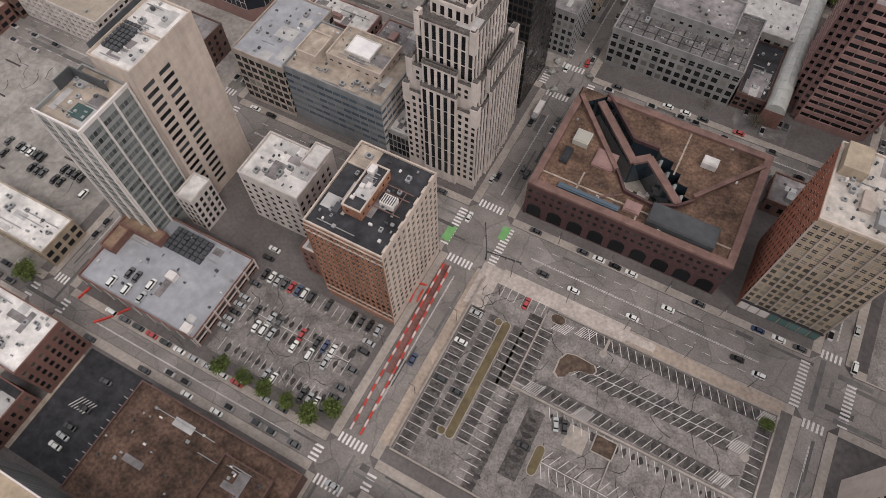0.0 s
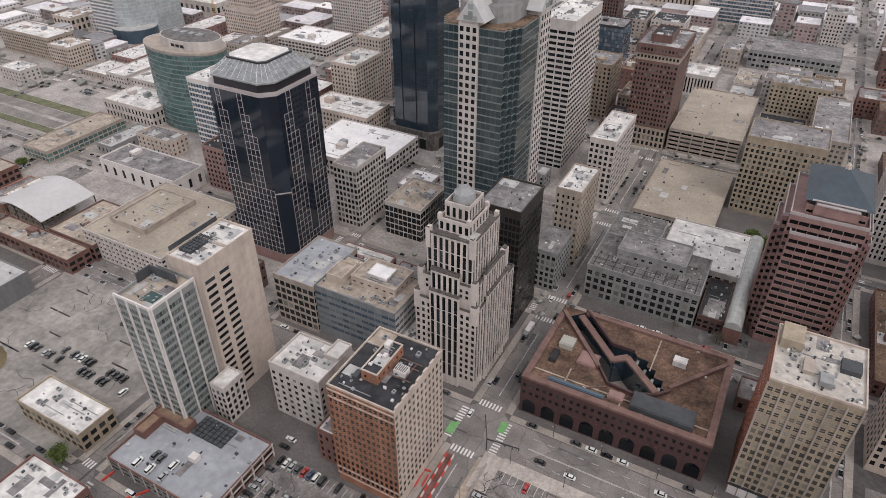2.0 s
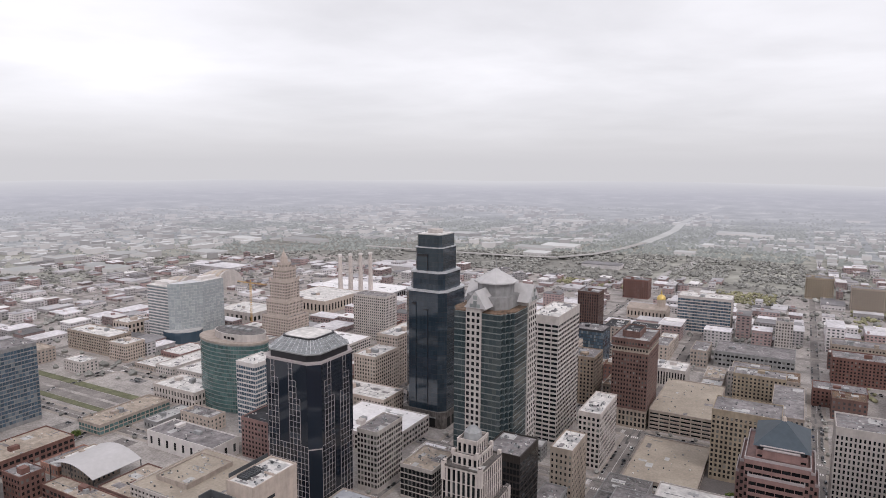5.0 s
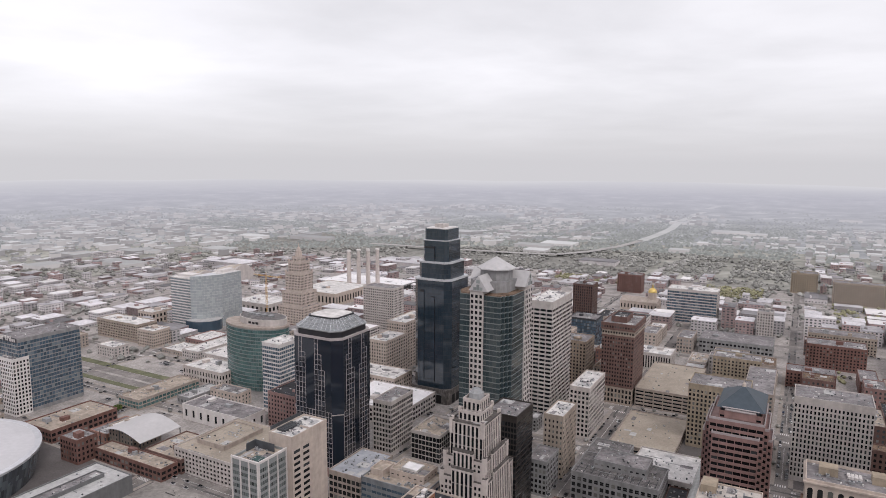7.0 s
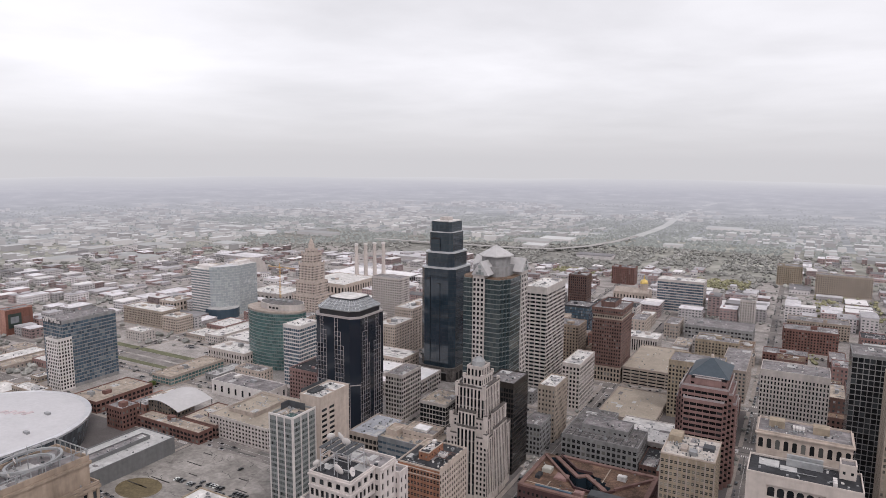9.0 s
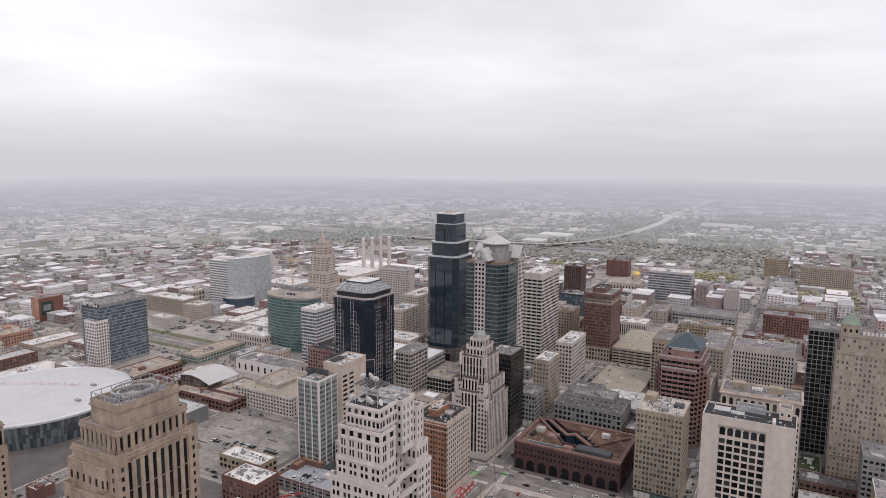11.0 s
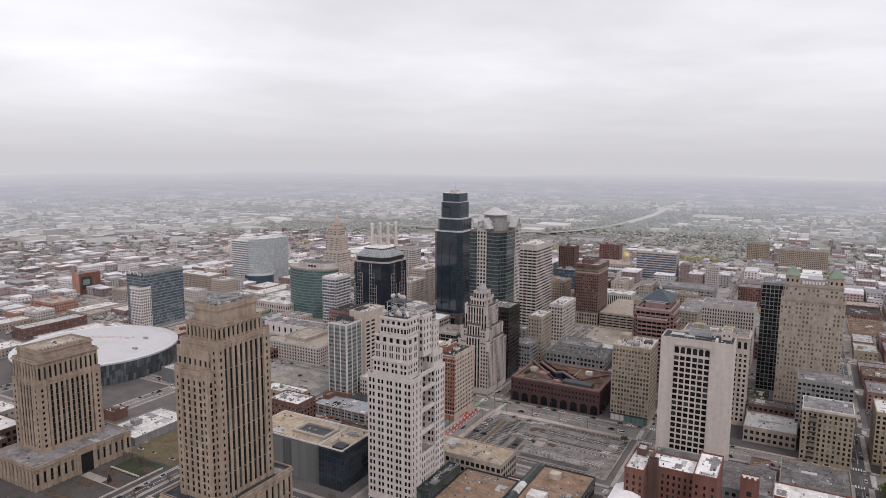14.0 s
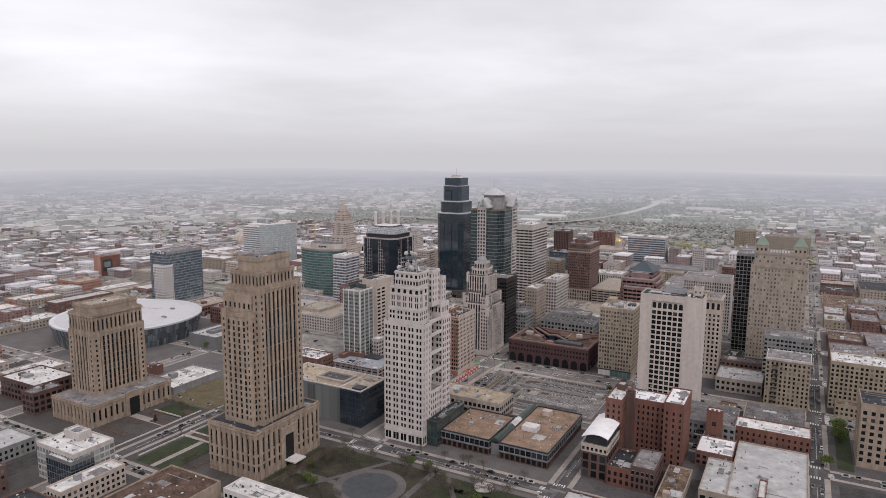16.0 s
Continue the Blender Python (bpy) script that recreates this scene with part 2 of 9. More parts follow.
navy_glass = glazing("navy_glass", (0.02, 0.033, 0.047), (0.03, 0.044, 0.06), share=0.5, rough=0.06, spec=0.9, low=0.85)
pavilion_glass = glazing("pavilion_glass", (0.036, 0.054, 0.062), (0.065, 0.08, 0.082), share=0.4, rough=0.06, spec=0.8, low=0.8)
blue_glass = glazing("blue_glass", (0.075, 0.115, 0.158), (0.19, 0.215, 0.235), share=0.3, rough=0.06, spec=0.7)
green_glass = glazing("green_glass", (0.085, 0.16, 0.158), (0.115, 0.19, 0.19), share=0.3, rough=0.06, spec=0.7)
grey_glass = glazing("grey_spandrel_glass", (0.19, 0.205, 0.205), (0.3, 0.32, 0.32), share=0.5, rough=0.1, spec=0.6)
rim_stone = mat("weathered_rim_stone", (0.17, 0.105, 0.09), amount=0.3, streak=True)
crack_tar = mat("tar_seal", (0.045, 0.045, 0.045), amount=0.2, bump=0)
old_cream = mat("old_cream_stone", (0.46, 0.395, 0.345), amount=0.18, streak=True)
faded_orange = mat("faded_orange_brick", (0.36, 0.205, 0.16), amount=0.25, streak=True)
pale_pavement = mat("pale_block_pavement", (0.32, 0.3, 0.28), amount=0.4, stain=0.05, grain=0.5)
soot_stone = mat("sooty_stone", (0.115, 0.105, 0.098), amount=0.6, stain=0.3, streak=True)
park_soil = mat("worn_park_ground", (0.046, 0.041, 0.028), amount=0.5, stain=0.12, grain=0.7)
weathered_roof = mat("weathered_roof", (0.135, 0.128, 0.125), amount=0.6, stain=0.16, grain=0.8)
oil_asphalt = mat("oil_stained_asphalt", (0.045, 0.042, 0.04), amount=0.5, stain=0.5, grain=1.2, islands=0.3)
soil_bed = mat("bare_soil", (0.085, 0.06, 0.045), amount=0.5, stain=0.4, grain=0.9)
tan_walk = mat("tan_sidewalk", (0.33, 0.275, 0.225), amount=0.25, stain=0.1, grain=0.8)
pale_walk = mat("pale_sidewalk", (0.4, 0.36, 0.325), amount=0.25, stain=0.1, grain=0.8)
red_lane = mat("red_painted_lane", (0.17, 0.085, 0.075), amount=0.4, stain=0.12, grain=1.0)
bay_asphalt = mat("bay_asphalt", (0.085, 0.078, 0.075), amount=0.6, stain=0.25, grain=1.4, crack=0.3, crack_depth=0.3)
cream_conc = mat("cream_concrete", (0.50, 0.45, 0.405), amount=0.15, streak=True)
# near-black for flat sheets: the shade inside openings put into a colour
opening = mat("painted_opening_shade", (0.012, 0.012, 0.013), amount=0.2, bump=0)
zinc = mat("zinc_panel", (0.16, 0.165, 0.165), amount=0.2, rough=0.45, streak=True)
bright_membrane = mat("bright_white_membrane", (0.74, 0.735, 0.73), amount=0.12, stain=0.1)
grey_membrane = mat("grey_membrane", (0.40, 0.40, 0.39), amount=0.25, stain=0.12)
pale_asphalt = mat("pale_asphalt", (0.255, 0.24, 0.22), amount=0.35, stain=0.06, crack=0.06, crack_depth=0.12)
metal_band = mat("grey_metal_band", (0.20, 0.215, 0.225), amount=0.2, rough=0.45, streak=True)
dark_green = mat("dark_green_glazing", (0.04, 0.055, 0.047), amount=0.2, rough=0.3)
pav_band = mat("pale_green_band", (0.17, 0.19, 0.185), amount=0.15, rough=0.4, streak=True)
gable_metal = mat("grey_roof_metal", (0.42, 0.415, 0.41), amount=0.15, rough=0.5)
grid_metal = mat("pale_pink_metal", (0.36, 0.325, 0.32), amount=0.15, rough=0.5)
crown_glass = mat("grey_crown_glass", (0.20, 0.215, 0.22), amount=0.35, stain=0.3, rough=0.25, spec=0.6)
zinc_glass = glazing("zinc_sheet", (0.14, 0.145, 0.145), (0.19, 0.195, 0.195), share=0.5, rough=0.4, spec=0.4)
arena_skin = glazing("arena_skin", (0.085, 0.095, 0.11), (0.16, 0.19, 0.21), share=0.5, rough=0.12, spec=0.5)
spandrel = mat("grey_green_spandrel", (0.235, 0.25, 0.245), amount=0.15, rough=0.35, streak=True)
vault_glass = mat("green_vault_glass", (0.37, 0.385, 0.365), amount=0.2, rough=0.25, spec=0.5)
blind_windows = glazing("blind_windows", (0.12, 0.112, 0.10), (0.42, 0.38, 0.32), share=0.6, rough=0.2)
terracotta_panes = glazing("tea_panes", (0.07, 0.066, 0.058), (0.30, 0.275, 0.235), share=0.4, rough=0.15)
beige_roof = mat("beige_roof_deck", (0.36, 0.295, 0.215), amount=0.35, stain=0.1)
cream_roof = mat("cream_roof", (0.44, 0.41, 0.37), amount=0.35, stain=0.15)
bright_brick = mat("bright_red_brick", (0.165, 0.079, 0.06), amount=0.28, grain=1.5, streak=True)
brown_brick = mat("brown_brick", (0.15, 0.092, 0.079), amount=0.28, grain=1.5, streak=True)
arena_roof = mat("arena_membrane", (0.50, 0.50, 0.505), amount=0.08, stain=0.04, bump=0)
teal_floor = mat("teal_court", (0.05, 0.09, 0.085), amount=0.2)
blind_glass = glazing("blind_glass", (0.07, 0.072, 0.07), (0.5, 0.48, 0.43), share=0.45)


# ---- building blocks ----
class Boxes:
    """Collects boxes and other simple solids into one mesh."""

    def __init__(self):
        self.v, self.f, self.m = [], [], []

    def box(self, x0, x1, y0, y1, z0, z1, m=0):
        k = len(self.v)
        self.v += [(x0, y0, z0), (x1, y0, z0), (x1, y1, z0), (x0, y1, z0), (x0, y0, z1), (x1, y0, z1), (x1, y1, z1), (x0, y1, z1)]
        self.f += [(k + 3, k + 2, k + 1, k), (k + 4, k + 5, k + 6, k + 7), (k, k + 1, k + 5, k + 4), (k + 1, k + 2, k + 6, k + 5),
                   (k + 2, k + 3, k + 7, k + 6), (k + 3, k, k + 4, k + 7)]
        self.m += [m] * 6

    def prism(self, outline, z0, z1, m=0, top=None):
        """A solid over an outline that runs anticlockwise; top: another outline for its upper rim."""
        k, n = len(self.v), len(outline)
        self.v += [(x, y, z0) for x, y in outline] + [(x, y, z1) for x, y in (top or outline)]
        self.f += [tuple(range(k + n - 1, k - 1, -1)), tuple(range(k + n, k + 2 * n))]
        self.f += [(k + i, k + (i + 1) % n, k + n + (i + 1) % n, k + n + i) for i in range(n)]
        self.m += [m] * (n + 2)

    def cone(self, x, y, z0, z1, r0, r1, n=12, m=0):
        ring = lambda r: [(x + r * math.cos(2 * math.pi * i / n), y + r * math.sin(2 * math.pi * i / n)) for i in range(n)]
        self.prism(ring(r0), z0, z1, m, ring(max(r1, 0.01)))

    def pyramid(self, x0, x1, y0, y1, z0, z1, rest=0.02, m=0):
        cx, cy = (x0 + x1) / 2, (y0 + y1) / 2
        a = [(x0, y0), (x1, y0), (x1, y1), (x0, y1)]
        self.prism(a, z0, z1, m, [(cx + (x - cx) * rest, cy + (y - cy) * rest) for x, y in a])

    def plank(self, ax, ay, bx, by, width, z0, z1, m=0):
        d = math.hypot(bx - ax, by - ay) or 1
        nx, ny = -(by - ay) / d * width / 2, (bx - ax) / d * width / 2
        self.prism([(ax - nx, ay - ny), (bx - nx, by - ny), (bx + nx, by + ny), (ax + nx, ay + ny)], z0, z1, m)

    def weld(self):
        """Join corners that lie on one another."""
        seen, index, verts = {}, [], []
        for p in self.v:
            key = tuple(round(c, 3) for c in p)
            if key not in seen:
                seen[key] = len(verts)
                verts.append(p)
            index.append(seen[key])
        self.v, self.f = verts, [tuple(index[i] for i in f) for f in self.f]
        return self

    def data(self, name, materials, origin=(0, 0, 0)):
        me = bpy.data.meshes.new(name)
        ox, oy, oz = origin
        me.from_pydata([(x - ox, y - oy, z - oz) for x, y, z in self.v], [], self.f)
        for one in materials:
            me.materials.append(one)
        if len(materials) > 1:
            me.polygons.foreach_set("material_index", self.m)
        me.update()
        return me


def thing(name, x, y, z, label, category, group="", kind=""):
    ob = new(name)
    ob.empty_display_size = 1.0
    ob.location = (x, y, z)
    return tagged(ob, label, category, group, kind)


def part(name, boxes, material, parent, label="", kind=""):
    """One mesh under a thing; the boxes are given in the world's metres."""
    origin = parent.location if parent.parent is None else parent.parent.location + parent.location
    ob = new(name, boxes.data(name, material if isinstance(material, (list, tuple)) else [material], origin))
    ob.parent = parent
    return tagged(ob, label, kind=kind)


def structure(name, boxes, material, label=""):
    ob = new(name, boxes.data(name, material if isinstance(material, (list, tuple)) else [material]))
    return tagged(ob, label, kind="structure")


PANES = {}


def pane_mesh(w, h, glass, frame_mat, bars):
    key = (round(w, 2), round(h, 2), glass.name, frame_mat.name if frame_mat else "", bars)
    if key not in PANES:
        b = Boxes()
        b.box(-w / 2, w / 2, 0, 0.06, 0, h, 0)
        if frame_mat:
            t = 0.09
            b.box(-w / 2, w / 2, -0.05, 0.02, 0, t, 1)
            b.box(-w / 2, w / 2, -0.05, 0.02, h - t, h, 1)
            if bars == "arch":
                for g in (-1, 1):
                    k = len(b.v)
                    arc = [(g * w / 2 * math.cos(math.pi / 2 * i / 5), h - w / 2 + w / 2 * math.sin(math.pi / 2 * i / 5)) for i in range(6)]
                    pts = [(g * w / 2, h)] + arc
                    b.v += [(x, -0.07, z) for x, z in pts] + [(x, 0.0, z) for x, z in pts]
                    order = range(7) if g < 0 else range(6, -1, -1)
                    b.f += [tuple(k + i for i in order)] + [(k + i, k + i + 1, k + 8 + i, k + 7 + i) for i in range(1, 6)]
                    b.m += [1] * 6
            elif bars:
                b.box(-w / 2, w / 2, -0.05, 0.02, h * 0.5 - 0.05, h * 0.5 + 0.05, 1)
        PANES[key] = b.data("window", [glass] + ([frame_mat] if frame_mat else []))
    return PANES[key]


FACING = {"S": 0, "E": 90, "N": 180, "W": 270}


def style(bay=3.2, floor=3.8, width=1.7, height=2.0, glass=None, depth=0.35, foot=1.2, head=1.2, proud="pier", sash=None, bars=False, pair=0.0):
    if proud in ("pier", "flush") and glass not in (opening, zinc_glass):
        depth = max(0.12, depth * 0.45)
    return dict(bay=bay, floor=floor, width=width, height=height, glass=glass or room_glass, depth=depth, foot=foot, head=head,
                proud=proud, sash=sash, bars=bars, pair=pair)


class Building:
    def __init__(self, name, label, x, y, category="building", windows=80, ground=0.0, group=""):
        self.ob = thing(name, x, y, ground, label, category, group)
        self.windows, self.panes = int(windows * 0.42), []

    def solid(self, name, boxes, material, label="", kind=""):
        return part(name, boxes, material, self.ob, label, kind)

    def box(self, name, x0, x1, y0, y1, z0, z1, material, label=""):
        b = Boxes()
        b.box(x0, x1, y0, y1, z0, z1)
        return part(name, b, material, self.ob, label)

    def tier(self, x0, x1, y0, y1, z0, z1, wall, look_, roof=None, faces="SEWN", other=None, parapet=0.9, walls=None, rim=None):
        """One block of a building: pier-and-spandrel walls with recessed windows, a roof deck and a parapet.
        other: styles of single faces; walls: wall materials of single faces."""
        sides = {}
        for side, a0, a1, plane in (("S", x0, x1, y0), ("E", y0, y1, x1), ("N", x0, x1, y1), ("W", y0, y1, x0)):
            st = (other or {}).get(side, look_ if side in faces else None)
            key = (walls or {}).get(side, wall)
            b = sides.setdefault(key.name, (key, Boxes()))[1]
            self.face(b, side, a0, a1, plane, z0, z1, st, 0)
        for key, b in sides.values():
            part("wall", b.weld(), key, self.ob)
        if roof:
            r = Boxes()
            r.box(x0 + 0.25, x1 - 0.25, y0 + 0.25, y1 - 0.25, z1 - 0.3, z1 + 0.06)
            part("roof", r, roof, self.ob)
        if roof and roof.name not in ("green_copper", "pink_stone") and (x1 - x0) * (y1 - y0) > 110:
            self.gear(x0, x1, y0, y1, z1)
        if parapet:
            q = Boxes()
            t = 0.4
            q.box(x0 - 0.08, x1 + 0.08, y0 - 0.08, y0 + t, z1, z1 + parapet)
            q.box(x0 - 0.08, x1 + 0.08, y1 - t, y1 + 0.08, z1, z1 + parapet)
            q.box(x0 - 0.08, x0 + t, y0 + t, y1 - t, z1, z1 + parapet)
            q.box(x1 - t, x1 + 0.08, y0 + t, y1 - t, z1, z1 + parapet)
            part("parapet", q, rim or wall, self.ob)

    def gear(self, x0, x1, y0, y1, z):
        """Small vents, hatches, pipes and repair patches, too many and too small to pick apart."""
        r = random.Random(int(abs(x0 * 31 + y0 * 17 + z)))
        b = Boxes()
        area = (x1 - x0) * (y1 - y0)
        for i in range(min(26, 4 + int(area / 45))):
            x, y = r.uniform(x0 + 1, x1 - 2), r.uniform(y0 + 1, y1 - 2)
            w, d, h = r.uniform(0.3, 1.2), r.uniform(0.3, 1.2), r.uniform(0.3, 1.1)
            b.box(x, x + w, y, y + d, z + 0.05, z + h, r.choice((0, 0, 1, 2)))
        for i in range(r.randint(1, 3)):
            x, y, ln = r.uniform(x0 + 1, (x0 + x1) / 2), r.uniform(y0 + 1, y1 - 1), r.uniform(3, (x1 - x0) / 2)
            b.box(x, x + ln, y, y + 0.25, z + 0.25, z + 0.5, 0)
        for i in range(r.randint(2, 5)):
            x, y = r.uniform(x0 + 1, x1 - 5), r.uniform(y0 + 1, y1 - 5)
            b.box(x, min(x1 - 0.6, x + r.uniform(2, 9)), y, min(y1 - 0.6, y + r.uniform(2, 9)), z + 0.03, z + 0.075 + 0.004 * i, r.choice((3, 4)))
        part("roof_gear", b, [machine, dark_machine, membrane, gravel, grey_membrane], self.ob, kind="stuff")

    def face(self, b, side, a0, a1, plane, z0, z1, st, d):
        """One wall as a single folded skin: piers and spandrels at their depths, with reveals round the window holes."""
        flip = side in "NW"

        def corner(a, z, dep):
            return {"S": (a, plane + dep, z), "N": (a, plane - dep, z), "E": (plane - dep, a, z), "W": (plane + dep, a, z)}[side]

        seen = {}

        def vert(i, j, dep):
            key = (i, j, round(dep, 3))
            if key not in seen:
                seen[key] = len(b.v)
                b.v.append(corner(la[i], lz[j], dep))
            return seen[key]

        def quad(*q):
            b.f.append(tuple(reversed(q)) if flip else q)
            b.m.append(0)

        if not st:
            la, lz = [a0, a1], [z0, z1]
            quad(vert(0, 0, 0), vert(1, 0, 0), vert(1, 1, 0), vert(0, 1, 0))
            return
        n = max(1, round((a1 - a0) / st["bay"]))
        bay = (a1 - a0) / n
        w = min(st["width"] * bay / st["bay"], bay - 0.15)
        span = z1 - z0 - st["foot"] - st["head"]
        k = max(1, round(span / st["floor"]))
        fl = span / k
        h = min(st["height"] * fl / st["floor"], fl - 0.15)
        d = st["depth"]
        pf, sf = {"pier": (0.0, 0.05), "span": (0.08, 0.0), "deep": (0.0, d * 0.6), "flush": (0.0, 0.0)}[st["proud"]]
        mids = [a0 + (i + 0.5) * bay + g for i in range(n) for g in ((-st["pair"] / 2, st["pair"] / 2) if st["pair"] else (0,))]
        la = [a0] + [m + g * w / 2 for m in mids for g in (-1, 1)] + [a1]
        lz = [z0] + [z0 + st["foot"] + j * fl + (fl - h) * 0.5 + g * h for j in range(k) for g in (0, 1)] + [z1]
        na, nz = len(la) - 1, len(lz) - 1
        deep = [[(pf if i % 2 == 0 else (d if j % 2 else sf)) for j in range(nz)] for i in range(na)]
        for i in range(na):
            for j in range(nz):
                q = deep[i][j]
                if not (i % 2 and j % 2):
                    quad(vert(i, j, q), vert(i + 1, j, q), vert(i + 1, j + 1, q), vert(i, j + 1, q))
                if i + 1 < na and deep[i + 1][j] != q:
                    r = deep[i + 1][j]
                    quad(vert(i + 1, j, q), vert(i + 1, j, r), vert(i + 1, j + 1, r), vert(i + 1, j + 1, q))
                if j + 1 < nz and deep[i][j + 1] != q:
                    r = deep[i][j + 1]
                    quad(vert(i, j + 1, q), vert(i + 1, j + 1, q), vert(i + 1, j + 1, r), vert(i, j + 1, r))
        for j in range(k):
            for m in mids:
                x, y, z = corner(m, lz[1 + 2 * j], d - 0.07)
                self.panes.append((side, x, y, z, w, h, st["glass"], st["sash"], st["bars"]))

    def finish(self):
        """Hang the windows: the uppermost of the street sides one by one, the rest in one mesh a glass."""
        east = self.ob.location.x < 60
        order = {"S": 0, ("E" if east else "W"): 1, ("W" if east else "E"): 6, "N": 9}
        self.panes.sort(key=lambda p: (order[p[0]] > 5, -p[3]))
        near = [p for p in self.panes[: self.windows] if order[p[0]] < 5]
        for side, x, y, z, w, h, glass, sash, bars in near:
            ob = new("window", pane_mesh(w, h, glass, sash, bars))
            ob.parent = self.ob
            ob.location = Vector((x, y, z)) - self.ob.location
            ob.rotation_euler[2] = radians(FACING[side])
        rest = {}
        for side, x, y, z, w, h, glass, sash, bars in self.panes[len(near):]:
            b = rest.setdefault(glass.name, (glass, Boxes()))[1]
            k = len(b.v)
            ax, ay = {"S": (1, 0), "E": (0, 1), "N": (-1, 0), "W": (0, -1)}[side]
            b.v += [(x + ax * w / 2 * u + ay * g, y + ay * w / 2 * u - ax * g, z + h * v) for g in (0.03, -0.03) for u, v in ((-1, 0), (1, 0), (1, 1), (-1, 1))]
            b.f += [(k, k + 1, k + 2, k + 3), (k + 7, k + 6, k + 5, k + 4)]
            b.m += [0, 0]
        for glass, b in rest.values():
            part("glazing", b, glass, self.ob, kind="stuff")
        return self.ob

# ---- ground, streets and distance ----
def hills(x, y):
    r = math.hypot(x + 100, y)
    k = min(1.0, max(0.0, (r - 2100) / 2500))
    return 95 * k * k * (3 - 2 * k) * (0.82 + 0.18 * noise.noise((x / 700, y / 700, 0.3)))


def sheet(name, inner, outer, rings, turns, material, label, drop=0.0):
    me, v, f = bpy.data.meshes.new(name), [], []
    for i in range(rings + 1):
        r = inner + (outer - inner) * (i / rings) ** 1.5
        for j in range(turns):
            a = 2 * math.pi * j / turns
            x, y = -100 + r * math.cos(a), r * math.sin(a)
            v.append((x, y, hills(x, y) - drop))
    for i in range(rings):
        for j in range(turns):
            a, b = i * turns + j, i * turns + (j + 1) % turns
            f.append((a, a + turns, b + turns, b))
    me.from_pydata(v, [], f)
    me.materials.append(material)
    for p in me.polygons:
        p.use_smooth = True
    return tagged(new(name, me), label, kind="structure")


town_ground = mat("town_ground", (0.285, 0.285, 0.25), amount=0.5, stain=0.006, grain=0.03, bump=0)


# haze tones painted into the emission of the distant land
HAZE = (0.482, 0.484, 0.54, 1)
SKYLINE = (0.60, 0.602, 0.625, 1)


def misty(name, colour, islands=0.0, patches=False):
    """Glowing far land with haze painted in, fading into the sky's grey."""
    m = bpy.data.materials.new(name)
    m.use_nodes = True
    n, l = m.node_tree.nodes, m.node_tree.links
    n.clear()
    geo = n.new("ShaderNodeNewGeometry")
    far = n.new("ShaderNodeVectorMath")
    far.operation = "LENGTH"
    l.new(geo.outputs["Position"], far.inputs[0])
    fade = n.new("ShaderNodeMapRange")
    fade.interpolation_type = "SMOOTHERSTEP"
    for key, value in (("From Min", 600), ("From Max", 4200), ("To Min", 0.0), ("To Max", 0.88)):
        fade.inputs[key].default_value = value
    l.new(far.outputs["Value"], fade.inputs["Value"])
    tex = n.new("ShaderNodeTexNoise")
    tex.inputs["Scale"].default_value, tex.inputs["Detail"].default_value, tex.inputs["Roughness"].default_value = 0.008, 10.0, 0.72
    l.new(geo.outputs["Position"], tex.inputs["Vector"])
    land = n.new("ShaderNodeValToRGB")
    el = land.color_ramp.elements
    if patches:
        el[0].position, el[0].color = 0.40, (0.225, 0.235, 0.242, 1)
        el[1].position, el[1].color = 0.72, (0.64, 0.63, 0.62, 1)
        mid = el.new(0.54)
        mid.color = (0.34, 0.345, 0.357, 1)
    else:
        el[0].position, el[0].color = 0.3, (*[c * 0.85 for c in colour], 1)
        el[1].position, el[1].color = 0.7, (*[c * 1.15 for c in colour], 1)
    l.new(tex.outputs["Fac"], land.inputs[0])
    vary = n.new("ShaderNodeMapRange")
    vary.inputs["To Min"].default_value, vary.inputs["To Max"].default_value = 1 - islands, 1 + islands
    if islands:
        l.new(geo.outputs["Random Per Island"], vary.inputs["Value"])
    scale = n.new("ShaderNodeVectorMath")
    scale.operation = "SCALE"
    l.new(land.outputs[0], scale.inputs[0])
    if islands:
        l.new(vary.outputs[0], scale.inputs["Scale"])
    else:
        scale.inputs["Scale"].default_value = 1.0
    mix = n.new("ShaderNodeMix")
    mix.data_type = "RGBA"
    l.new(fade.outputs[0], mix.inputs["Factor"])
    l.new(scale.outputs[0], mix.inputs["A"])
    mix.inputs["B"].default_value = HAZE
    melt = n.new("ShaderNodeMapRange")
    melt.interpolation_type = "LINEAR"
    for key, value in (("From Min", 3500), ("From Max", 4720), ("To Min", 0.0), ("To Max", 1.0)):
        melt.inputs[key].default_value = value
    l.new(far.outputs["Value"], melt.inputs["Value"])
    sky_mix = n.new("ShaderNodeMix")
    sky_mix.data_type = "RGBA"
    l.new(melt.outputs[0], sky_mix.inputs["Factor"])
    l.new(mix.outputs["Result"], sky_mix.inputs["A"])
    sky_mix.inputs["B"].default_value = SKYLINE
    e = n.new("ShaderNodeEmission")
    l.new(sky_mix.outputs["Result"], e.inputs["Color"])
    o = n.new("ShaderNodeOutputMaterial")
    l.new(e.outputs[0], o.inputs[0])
    return m


ground = sheet("ground", 0.5, 1850, 36, 128, town_ground, "pale grey-brown built-up city ground")
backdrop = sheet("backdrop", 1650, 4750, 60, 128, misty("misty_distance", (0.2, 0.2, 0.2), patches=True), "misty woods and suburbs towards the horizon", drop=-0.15)

